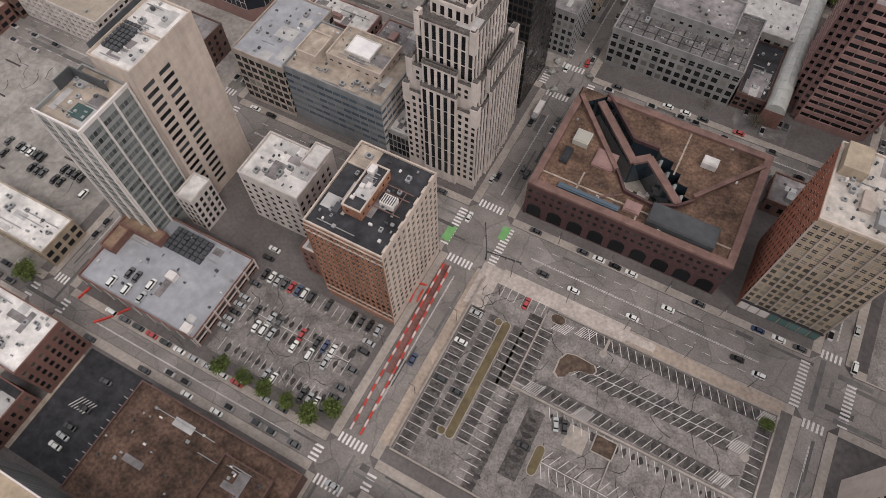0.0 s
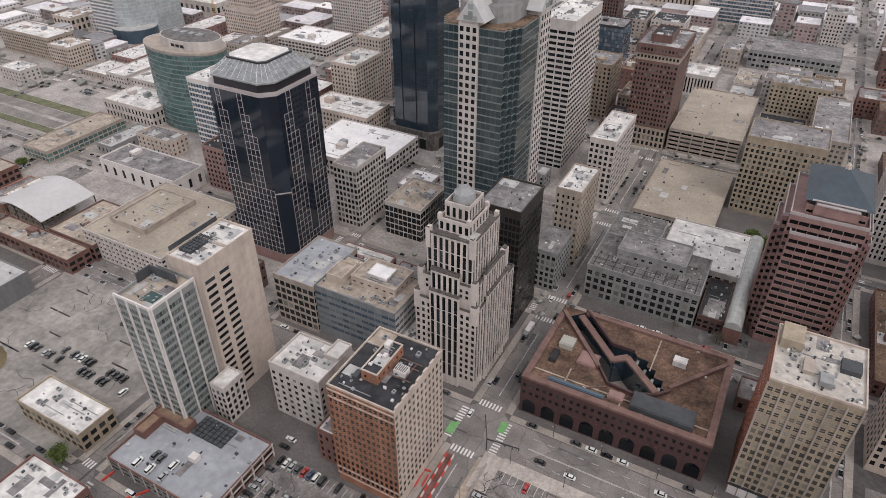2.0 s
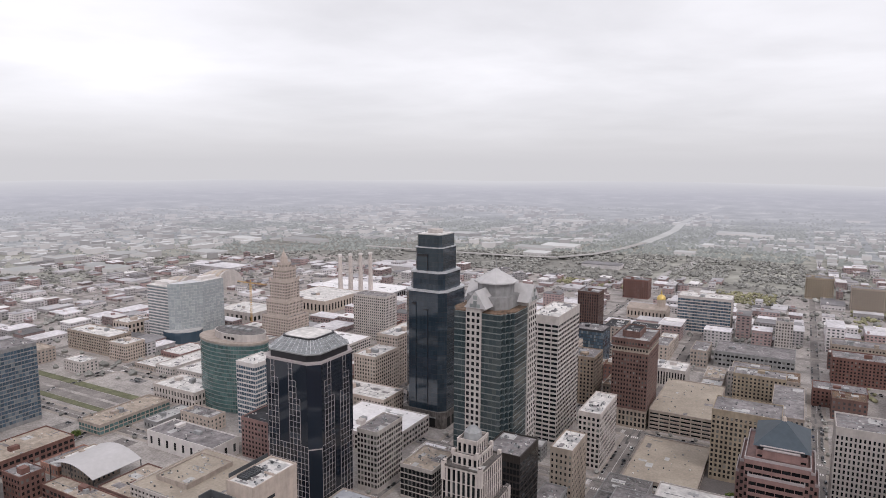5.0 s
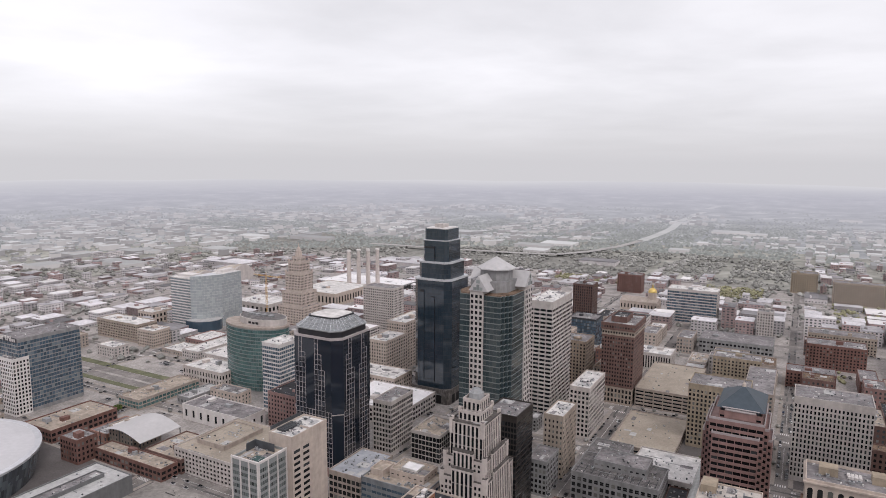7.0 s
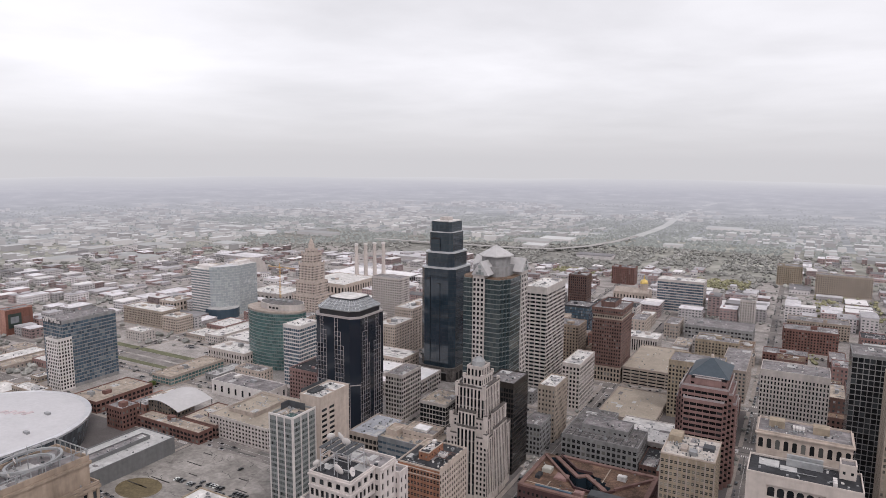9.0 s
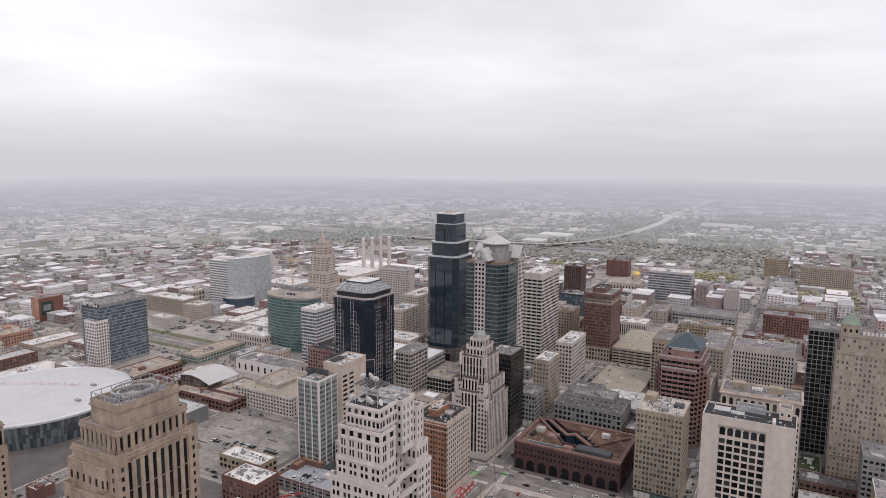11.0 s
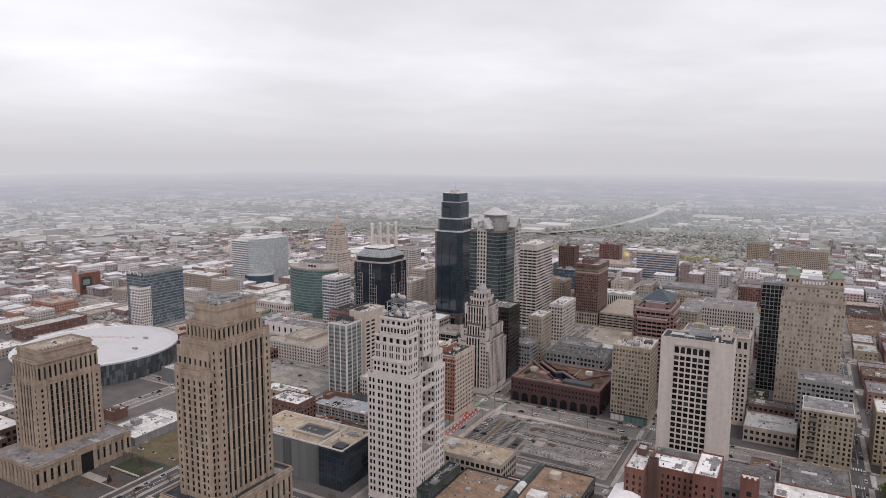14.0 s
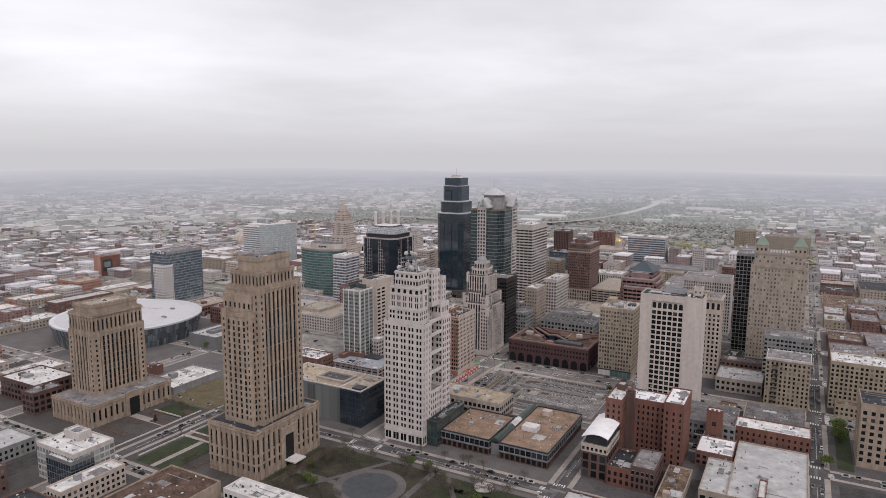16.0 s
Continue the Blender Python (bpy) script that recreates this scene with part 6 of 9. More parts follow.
def holed(outer, hole, z0, z1, name, material, parent, inner=None):
    """A slab over an outline with a hole through it; the hole's sides are walled."""
    bm = bmesh.new()
    ox, oy, oz = parent.location
    loops = []
    for ring_ in (outer, hole):
        vs = [bm.verts.new((x - ox, y - oy, z1 - oz)) for x, y in ring_]
        loops.append(vs)
        for i in range(len(vs)):
            bm.edges.new((vs[i], vs[(i + 1) % len(vs)]))
    bmesh.ops.triangle_fill(bm, use_beauty=True, use_dissolve=False, edges=bm.edges[:])
    for vs in loops:
        low = [bm.verts.new((v.co.x, v.co.y, z0 - oz)) for v in vs]
        for i in range(len(vs)):
            j = (i + 1) % len(vs)
            face_ = bm.faces.new((vs[i], vs[j], low[j], low[i]))
            face_.material_index = 1 if inner and vs is loops[1] else 0
    me = bpy.data.meshes.new(name)
    bm.to_mesh(me)
    bm.free()
    me.materials.append(material)
    if inner:
        me.materials.append(inner)
    ob = new(name, me)
    ob.parent = parent
    return ob


inside = [(x * 0.999, min(y, 183.5)) for x, y in PIT]
court_roof = mat("court_roof_ballast", (0.128, 0.08, 0.056), amount=0.7, stain=0.12, grain=0.9)
holed([(-37.6, 132.4), (36.6, 132.4), (36.6, 183.8), (-37.6, 183.8)], inside, 9.0, 19.7, "roof", court_roof, court.ob, navy_glass)
b = Boxes()
b.box(-37, 36, 133, 183, 7.0, 9.0)
court.solid("courtyard_floor", b, concrete)
rim = 2.6
rims = [(-38, 37.2, 131.8, 132 + rim), (-38, -38 + rim, 132 + rim, 178), (37 - rim, 37.2, 132 + rim, 184), (-27, 37 - rim, 184 - rim, 184.2)]
for x0, x1, y0, y1 in rims:
    court.box("parapet", x0, x1, y0, y1, 19.7, 20.9, rim_stone, "weathered pink granite rim")
for (ax, ay), (bx, by) in zip(PIT, PIT[1:]):
    if math.hypot(bx - ax, by - ay) > 5:
        b = Boxes()
        b.plank(ax, ay, bx, by, 0.9, 19.7, 21.4)
        court.solid("coping", b, granite)
for ax, ay, bx, by, w, h in ((16.5, 153.5, 35, 178, 1.6, 21.4), (-36.5, 178.5, -12, 151.5, 1.8, 21.8), (-6, 143, -21, 133.5, 0.5, 20.3)):
    b = Boxes()
    b.plank(ax, ay, bx, by, w, 19.7, h)
    court.solid("roof_wall", b, rim_stone)
for x0, x1, y0, y1, h, m_ in ((-28, -5, 135.2, 137.4, 20.8, "glass"), (5, 29, 135.4, 144, 22.4, "slate"), (14.5, 20, 168, 172, 22.4, "white"), (-31, -25, 156, 162, 22.2, "pale"),
                              (-32, -29, 146, 153, 21.4, "tar"), (-21, -13, 150, 158, 20.9, "pink"), (-4, 2, 137, 141.5, 21.2, "pink")):
    b = Boxes()
    b.box(x0, x1, y0, y1, 19.7, h)
    b.box(x0 + 0.5, x1 - 0.5, y0 + 0.5, y1 - 0.5, h, h + 0.3)
    court.solid("skylight" if m_ == "glass" else "roof_house", b, {"pale": blind_glass, "glass": blue_glass, "slate": dark_machine, "white": membrane, "tar": tar, "pink": pink_stone}[m_])
for x0, x1, y0, y1 in ((-37, 36, 139.4, 140), (6.9, 7.5, 160, 181), (-22, -21.4, 135, 146), (1, 1.6, 133, 142)):
    b = Boxes()
    b.box(x0, x1, y0, y1, 19.7, 19.95)
    court.solid("roof_joint", b, tan_gravel)
for i in range(5):
    b = Boxes()
    b.box(-8 + i * 3.1, -6.5 + i * 3.1, 151 + i, 153 + i, 9.0, 9.7)
    court.solid("planter", b, pale_conc)
# the free wing that crosses the court, and its sloped panes
for k_, (ax, ay, bx, by) in enumerate(((-28.5, 178.5, -7.2, 157.2), (-8, 157.6, -2.4, 162.4), (-3.2, 162, 12.5, 147.6))):
    b = Boxes()
    b.plank(ax, ay, bx, by, 2.4, 8.0, 20.6 + 0.06 * k_)
    court.solid("wing_wall", b, navy_glass, "dark glazed wing wall")
    b = Boxes()
    b.plank(ax, ay, bx, by, 2.9, 20.7, 21.7 + 0.06 * k_)
    court.solid("wing_roof", b, rim_stone, "pink granite wing coping")
for x, y in ((0.5, 164), (4.5, 160), (8.5, 156), (12, 152.5)):
    b = Boxes()
    b.prism([(x - 1.6, y - 1.8), (x + 1.4, y - 1.8), (x + 1.4, y + 1.4), (x - 1.6, y + 1.4)], 12, 15, 0)
    b.prism([(x - 1.6, y - 1.8), (x + 1.4, y - 1.8), (x + 1.4, y + 1.4), (x - 1.6, y + 1.4)], 15, 18.6, 0, [(x + 0.4, y - 1.8), (x + 1.4, y - 1.8), (x + 1.4, y + 1.4), (x + 0.4, y + 1.4)])
    court.solid("sloped_pane", b, grey_glass, "grey sloped glass bay")
for i in range(4):
    for j in range(3):
        b = Boxes()
        x, y = -5.5 + i * 3.6 + j * 0.6, 146 + j * 3.1
        b.box(x, x + 2.5, y, y + 2.0, 9.0, 9.5)
        court.solid("planter", b, pale_conc if (i + j) % 2 else grass)
rq = random.Random(5)
for i in range(26):
    x, y = rq.uniform(-34, 33), rq.choice((rq.uniform(133.5, 143), rq.uniform(160, 181)))
    if -30 < x < 16 and y > 145:
        continue
    b = Boxes()
    s_ = rq.uniform(0.4, 1.3)
    b.box(x, x + s_, y, y + rq.uniform(0.4, 1.3), 19.7, 19.9 + rq.uniform(0.1, 0.7))
    court.solid("roof_vent", b, rq.choice((machine, dark_machine, membrane)))
court.finish()

# ---- more of the blocks around ----
apt = style(3.2, 3.4, 1.5, 1.8, room_glass, 0.3, 1.5, 1.2)
shop = style(4.2, 4.0, 2.8, 2.2, room_glass, 0.3, 0.6, 1.0)
plain_rows = [
    ("brick_entertainment_hall", "low red brick entertainment hall with a tan roof", -362, -290, 104, 118, 9, red_brick, shop, tan_gravel, 14),
    ("brick_entertainment_hall", "low red brick entertainment hall with a tan roof", -326, -288, 119, 156, 10, brown_brick, shop, tan_gravel, 14),
    ("brick_club", "red brick club building with a dark screen wall", -384, -364, 92, 108, 18, red_brick, apt, gravel, 10),
    ("white_cinema", "white curved cinema hall with a grey metal roof", -370, -300, 189, 214, 13, white_panel, style(9, 12, 2.5, 8, dark_glass, 0.4, 2, 2), gravel, 6),
    ("historic_white_hall", "white historic hall with a flat pale roof", -452, -398, 258, 290, 15, white_stone, style(4, 6.5, 1.6, 4, room_glass, 0.4), membrane, 14),
    ("glazed_market_hall", "low market hall with a tan roof and glass front", -445, -418, 182, 248, 9, beige_conc, style(4, 4, 3.4, 2.8, green_glass, 0.3), tan_gravel, 10),
    ("mural_block", "low tan roofed block with painted wall", -452, -416, 104, 160, 10, red_brick, shop, tan_gravel, 10),
    ("buff_lofts", "buff brick loft block with a pale roof", -684, -608, 322, 350, 22, buff, apt, membrane, 20),
    ("cream_lofts", "cream loft block with square windows", -600, -572, 316, 340, 20, cream, apt, membrane, 14),
    ("cream_warehouse", "cream warehouse with tall openings", -699, -670, 390, 424, 16, cream, style(6, 6, 3, 3.5, room_glass, 0.4), membrane, 6),
    ("convention_hall", "white roofed exhibition hall", -646, -578, 510, 565, 14, pale_conc, style(8, 10, 4, 5, room_glass, 0.4), membrane, 0),
    ("vaulted_auditorium", "pale stone auditorium with a low vaulted roof", -612, -528, 600, 690, 19, cream, style(7, 14, 3, 8, room_glass, 0.5), membrane, 0),
    ("tan_stepped_block", "cream brick stepped block", -298, -274, 356, 396, 40, cream, apt, membrane, 30),
    ("tan_stepped_tower", "cream brick tower behind the stepped block", -300, -276, 396.5, 452, 50, cream, apt, membrane, 30),
    ("low_dark_block", "low pale block with a white roof", -262, -196, 262, 318, 14, pale_conc, shop, bright_membrane, 8),
    ("small_low_block", "small low building with a white roof", -179, -160, 262, 285, 8, pale_conc, shop, bright_membrane, 4),
    ("pale_corner_block", "pale stone block with a white roof", -296, -240, 318.5, 350, 18, cream, apt, membrane, 10),
    ("white_low_hall", "low white hall on the power house street", -440, -380, 455, 500, 12, pale_conc, shop, bright_membrane, 4),
    ("long_low_shed", "long low shed with a pale metal roof", -266, -232, -82, -34, 5, grey_conc, None, membrane, 0),
    ("small_red_shed", "small red shed with a pale roof", -296, -284, -62, -50, 7, red_brick, None, membrane, 0),
    ("brown_garage_block", "brown stone block with dark openings", -345, -300, -150, -118, 16, dark_brick, style(4.5, 4.5, 3, 2.6, dark_glass, 0.5), membrane, 20),
    ("brown_garage_block", "brown stone block with dark openings", -298, -284, -160, -138, 16, dark_brick, style(4.5, 4.5, 3, 2.6, dark_glass, 0.5), gravel, 12),
    ("orange_brick_warehouse", "orange brick warehouse with a flat roof", -709, -662, 115, 150, 14, faded_orange, apt, tan_gravel, 10),
    ("beige_roof_block", "low block with a wide beige roof", -36, 17, -13, 11, 16, beige_conc, style(3.6, 4, 2.4, 2.2, room_glass, 0.3), beige_roof, 12),
    ("old_red_loft", "red brick loft block", 77, 120, 540, 565, 16, red_brick, apt, gravel, 12),
    ("brown_shop_block", "brown roofed block of offices", 96, 128, 380, 460, 8, dark_brick, shop, brown_gravel, 4),
    ("beige_corner_block", "beige brick block with cream top", 14, 56, 497, 520, 32, ochre_stone, apt, gravel, 30),
    ("grey_glass_office", "grey glass office with white floor bands", -76, -12, 757, 790, 47, pale_conc, style(3, 3.8, 2.95, 2.6, blue_glass, 0.4, 2, 2, proud="span"), membrane, 60),
    ("dark_red_tower", "dark red slab tower", -178, -152, 655, 680, 60, dark_brick, style(2.8, 3.6, 1.4, 2.4, dark_glass, 0.4), gravel, 40),
    ("blue_glass_block", "blue glass block beside the dark slab", -152, -120, 560, 590, 38, dark_steel, style(2, 3.6, 1.8, 3, blue_glass, 0.2), gravel, 20),
    ("brown_stone_block", "brown stone block of flats", -122, -96, 440, 470, 44, tan_stone, apt, gravel, 30),
    ("court_annex", "pale stone annex with upright fins", -72, -30, 525, 555, 18, pale_conc, style(2.6, 12, 1.2, 10, dark_glass, 0.6), membrane, 14),
    ("long_roof_hall", "broad hall with two white skylights", -15, 62, 620, 665, 17, grey_conc, style(4, 4.5, 2.6, 2, room_glass, 0.3), gravel, 12),
    ("red_church_block", "red brick block with a grey roof", -190, -150, 940, 965, 30, red_brick, apt, gravel, 10),
    ("narrow_white_block", "narrow pale block of city flats", 40, 58, 705, 725, 38, pale_conc, apt, gravel, 16),
    ("brick_lofts_row", "long brick loft row", 94, 150, 620, 650, 26, red_brick, apt, gravel, 14),
    ("pale_lofts_row", "pale loft row with dark roof", 96, 165, 700, 730, 20, buff, apt, gravel, 10),
    ("far_courthouse_slab", "broad pale slab block", 130, 210, 1010, 1035, 34, buff, apt, gravel, 14),
    ("tan_flats", "tan brick flats beside far streets", 70, 110, 1080, 1110, 34, ochre_stone, apt, gravel, 10),
]
rh = random.Random(17)
for name, label, x0, x1, y0, y1, h, wall, st, roof, nw in plain_rows:
    tw = tower(name, label, [(x0, x1, y0, y1, 0, h, wall, st, roof)], windows=nw)
    for i in range(2):
        bx, by = x0 + (x1 - x0) * rh.uniform(0.15, 0.6), y0 + (y1 - y0) * rh.uniform(0.15, 0.6)
        tw.box("roof_house", bx, bx + rh.uniform(2.5, 7), by, by + rh.uniform(2.5, 7), h + 0.02, h + rh.uniform(1.8, 4), (wall, machine)[i])
    tw.finish()

mural_tower = tower("orange_mural_tower", "orange brick tower with a painted dark flank", [
    (-762, -745, 205, 238, 0, 31, faded_orange, None, gravel, dict(walls={"E": bright_brick, "W": bright_brick}))], windows=0)
for y0, y1, z0, z1, m_ in ((208, 224, 8, 26, dark_green), (211, 221, 14, 22, metal_band), (226, 234, 10, 20, red_brick)):
    mural_tower.box("mural_field", -745, -744.85 + (0.05 if m_ is metal_band else 0), y0, y1, z0, z1, m_, "painted mural field")
mural_tower.finish()
# gold-domed church
church = tower("domed_church", "pale stone church with a gilded dome", [
    (-152, -98, 806, 836, 0, 13, cream, style(5, 11, 1.8, 6, dark_glass, 0.5, 1, 1), tan_gravel)], windows=8)
b = Boxes()
b.prism([(-152, 806), (-98, 806), (-98, 836), (-152, 836)], 13, 19, 0, [(-152, 820.5), (-98, 820.5), (-98, 821.5), (-152, 821.5)])
church.solid("nave_roof", b, beige_conc, "pale gabled nave roof")
b = Boxes()
b.cone(-108, 821, 13, 27, 6.2, 6.0, 16)
church.solid("drum", b, cream)
b = Boxes()
for i in range(5):
    b.cone(-108, 821, 27 + 7 * math.sin(i * 0.314), 27 + 7 * math.sin((i + 1) * 0.314), 6.4 * math.cos(i * 0.314), 6.4 * math.cos((i + 1) * 0.314), 16)
b.cone(-108, 821, 34, 38, 1.2, 0.9, 8)
b.cone(-108, 821, 38, 42, 0.5, 0.05, 8)
church.solid("dome", b.weld(), mat("gilding", (0.62, 0.46, 0.16), amount=0.2, rough=0.35, metal=0.6), "gilded dome with a lantern")
church.finish()
claim(-153, -97, 805, 837)
# tower crane
crane = thing("tower_crane", -570, 500, 0, "yellow lattice tower crane over a building site", "crane")
b = Boxes()
for x, y in ((-571, 499), (-569.4, 499), (-571, 500.6), (-569.4, 500.6)):
    b.box(x - 0.14, x + 0.14, y - 0.14, y + 0.14, 0, 60)
for k in range(24):
    z = k * 2.5
    for ax, ay, bx, by in ((-571, 499, -569.4, 499), (-569.4, 499, -569.4, 500.6), (-571, 500.6, -569.4, 500.6), (-571, 499, -571, 500.6)):
        b.plank(ax, ay, bx, by, 0.16, z, z + 0.2)
part("mast", b, crane_yellow, crane)
for name_, ax, bx, z in (("jib", -571, -541, 58.5), ("counter_jib", -593, -571, 58.5)):
    b = Boxes()
    for o, dz in ((-0.7, 0), (0.7, 0), (0, 1.3)):
        b.box(ax, bx, 499.8 + o - 0.13, 499.8 + o + 0.13, z + dz, z + dz + 0.26)
    for k in range(int((bx - ax) / 1.5)):
        b.box(ax + k * 1.5, ax + k * 1.5 + 0.16, 499.1, 500.5, z + 0.05, z + 0.2)
        b.box(ax + k * 1.5, ax + k * 1.5 + 0.16, 499.7, 499.9, z + 0.2, z + 1.4)
    part(name_, b, crane_yellow, crane)
b = Boxes()
b.box(-593, -589, 498.8, 500.8, 56.5, 58.6)
part("counterweight", b, grey_conc, crane)
b = Boxes()
b.cone(-570.2, 499.8, 59.8, 65, 0.7, 0.1, 4)
part("top_frame", b, crane_yellow, crane)

# white tensile canopy over the entertainment court
canopy = thing("tensile_canopy", -355, 137, 0, "white arched canopy roof on slender steel posts", "canopy")
b = Boxes()
zc = lambda x: 13 + 5.5 * math.sin(math.pi * (x + 379) / 48)
for i in range(11):
    x = -379 + i * 4.8
    b.v += [(x, 119, zc(x)), (x, 155, zc(x)), (x, 155, zc(x) + 0.4), (x, 119, zc(x) + 0.4)]
for i in range(10):
    for j in range(4):
        b.f.append((4 * i + j, 4 * i + (j + 1) % 4, 4 * i + 4 + (j + 1) % 4, 4 * i + 4 + j))
b.f += [(3, 2, 1, 0), (40, 41, 42, 43)]
b.m = [0] * len(b.f)
part("roof", b, canopy_fabric, canopy)
for x in (-378.5, -355, -331.5):
    for y in (119.5, 154.5):
        b = Boxes()
        b.cone(x, y, 0, 13 + 5.5 * math.sin(math.pi * (x + 379) / 48), 0.35, 0.35, 8)
        part("post", b, dark_steel, canopy)

# ribbed shells of the concert hall
for sx, sy, sr, sh in ((-815, 610, 34, 30), (-790, 672, 36, 34)):
    hall = thing("concert_hall", sx, sy, 0, "pale ribbed shell of a concert hall", "concert hall", "concert hall shells")
    for i in range(9):
        b = Boxes()
        r = sh * (1 - (i / 10) ** 2) ** 0.5
        w = sr * 2 / 9
        x0 = sx - i * w * 0.9
        pts = [(x0, sy - r * 0.9 * math.cos(math.pi * j / 10), r * math.sin(math.pi * j / 10)) for j in range(11)]
        k = len(b.v)
        for dx, s_ in ((0, 1.0), (-w * 0.86, 0.97)):
            b.v += [(x + dx, sy + (y - sy) * s_, z * s_) for x, y, z in pts]
        b.f += [(k + j, k + j + 1, k + 12 + j, k + 11 + j) for j in range(10)] + [tuple(range(k, k + 11))]
        b.m += [0] * 11
        part("shell_rib", b, tan_shell if i % 2 else pale_conc, hall)

# ---- the big parking lot ----
def flat(name, x0, x1, y0, y1, z0, z1, material, label=""):
    b = Boxes()
    b.box(x0, x1, y0, y1, z0, z1)
    return structure(name, b, material, label)


claim(-39, 71, 30, 100)
flat("parking_lot_west", -37.5, -12.6, 31, 101, 0.1, 0.21, lot_asphalt, "patched and cracked asphalt parking lot")
flat("parking_lot_south", -12, 69, 31, 67.6, 0.1, 0.21, lot_asphalt, "cracked asphalt parking lot")
flat("parking_lot_north", -12, 69, 68.4, 99, 0.1, 0.23, lot_asphalt, "worn asphalt parking lot with slanted bays")
for x0, x1, y0, y1 in ((-37, -32, 31, 88), (-30, -26, 40, 88), (-20.6, -16.6, 43, 88), (-17.6, -12.7, 66, 95), (-12, -8.5, 31, 66), (-4, 2, 40, 64), (-11.9, -7.4, 70, 92), (6, 58, 80.6, 88), (2, 64, 94.5, 98.8), (-6, 60, 69, 73.5), (64.5, 68.8, 72, 96)):
    flat("bay_strip", x0, x1, y0, y1, 0.2, 0.245, bay_asphalt, "darker asphalt under the parking bays")

lines = Boxes()


def bays(x0, y0, x1, y1, pitch, length, angle):
    """A row of painted bay lines."""
    d = math.hypot(x1 - x0, y1 - y0)
    ux, uy = (x1 - x0) / d, (y1 - y0) / d
    a = math.atan2(uy, ux) + radians(angle)
    n = int(d / pitch)
    for i in range(n + 1):
        x, y = x0 + ux * i * pitch, y0 + uy * i * pitch
        lines.plank(x, y, x + length * math.cos(a), y + length * math.sin(a), 0.16, 0.22, 0.262)


bays(-37, 33, -37, 88, 2.7, 5, -90)
bays(-25.5, 42, -25.5, 86, 2.7, 4.6, 90)
bays(-20.5, 44, -20.5, 86, 2.7, 4.6, -90)
bays(-10.3, 33, -10.3, 66, 2.7, 4.6, 90)
bays(9, 84.3, 60, 84.3, 2.9, 4.6, 55)
bays(4, 84.3, 57, 84.3, 2.9, 4.6, -125)
bays(3, 98.8, 64, 98.8, 2.9, 4.6, -62)
bays(-7, 68.9, 62, 68.9, 2.9, 4.6, 62)
bays(68.8, 72, 68.8, 96, 2.7, 4.4, 90)
bays(2, 67, 64, 67, 2.8, 4.6, -62)
bays(-30, 100.5, -12, 100.5, 2.7, 5, -90)
bays(4, 50, 60, 50, 2.8, 4.6, 62)
bays(4, 49, 60, 49, 2.8, 4.6, -62)
bays(4, 32, 64, 32, 2.8, 4.6, 62)
bays(-12.8, 68, -12.8, 94, 2.7, 4.6, 90)
bays(-12, 69.5, -12, 92, 2.7, 4.6, -90)
lines.plank(6, 84.3, 60, 84.3, 0.16, 0.22, 0.262)
lines.plank(4, 49.5, 60, 49.5, 0.16, 0.22, 0.262)
for cx, cy in ((-6, 95), (2, 97), (66, 97.5), (-6, 70.5), (58, 71.5), (12, 70), (60, 84)):
    for i in range(8):
        lines.plank(cx - 2.6 + i * 0.7, cy - 2.2, cx - 0.6 + i * 0.7, cy + 2.0, 0.2, 0.22, 0.262)

# stop lines, lane lines and crossings of the streets
def zebra(x0, x1, y0, y1, along):
    n = int(((x1 - x0) if along == "x" else (y1 - y0)) / 1.5)
    for i in range(n):
        if along == "x":
            lines.box(x0 + i * 1.5, x0 + i * 1.5 + 0.75, y0, y1, 0.0, 0.05)
        else:
            lines.box(x0, x1, y0 + i * 1.5, y0 + i * 1.5 + 0.75, 0.0, 0.05)


for cx, wx in STREETS_X[4:12]:
    for cy, wy in STREETS_Y[1:8]:
        hx, hy = wx / 2 - 3.6, wy / 2 - 3.6
        zebra(cx - hx, cx + hx, cy - hy - 5.6, cy - hy - 2.4, "x")
        zebra(cx - hx, cx + hx, cy + hy + 2.4, cy + hy + 5.6, "x")
        zebra(cx - hx - 5.6, cx - hx - 2.4, cy - hy, cy + hy, "y")
        zebra(cx + hx + 2.4, cx + hx + 5.6, cy - hy, cy + hy, "y")
for (cy, wy) in STREETS_Y[1:9]:
    for (xa, wa), (xb, wb) in zip(STREETS_X[3:12], STREETS_X[4:13]):
        for off in ((-0.15, 0.15) if wy < 20 else (-5.5, -0.2, 0.2, 5.5)):
            n = int((xb - xa - 44) / (6 if abs(off) > 1 else 200)) or 1
            for i in range(n):
                ln = (xb - xa - 44) / n
                lines.box(xa + 22 + i * ln, xa + 22 + i * ln + (3 if abs(off) > 1 else ln), cy + off - 0.06, cy + off + 0.06, 0.0, 0.045)
for (cx, wx) in STREETS_X[4:12]:
    for (ya, va), (yb, vb) in zip(STREETS_Y[1:9], STREETS_Y[2:10]):
        for off in (-0.15, 0.15):
            lines.box(cx + off - 0.06, cx + off + 0.06, ya + 20, yb - 20, 0.0, 0.045)
for y0 in (31.5, 43.5, 49, 60):
    for i in range(16):
        lines.box(-108 + i * 2.85, -107.86 + i * 2.85, y0, y0 + 5, 0.2, 0.226)
lines.box(-108, -65, 48.8, 48.94, 0.2, 0.2265)
for i in range(12):
    lines.box(-125.5, -120.6, -26 + i * 2.9, -25.86 + i * 2.9, 0.2, 0.226)
for i in range(6):
    lines.plank(-140 + i * 1.2, -8, -137.5 + i * 1.2, -3.5, 0.25, 0.2, 0.2262 + 0.0002 * i)
tagged(structure("road_marking", lines, paint_white, "worn white road and bay markings"), kind="stuff")
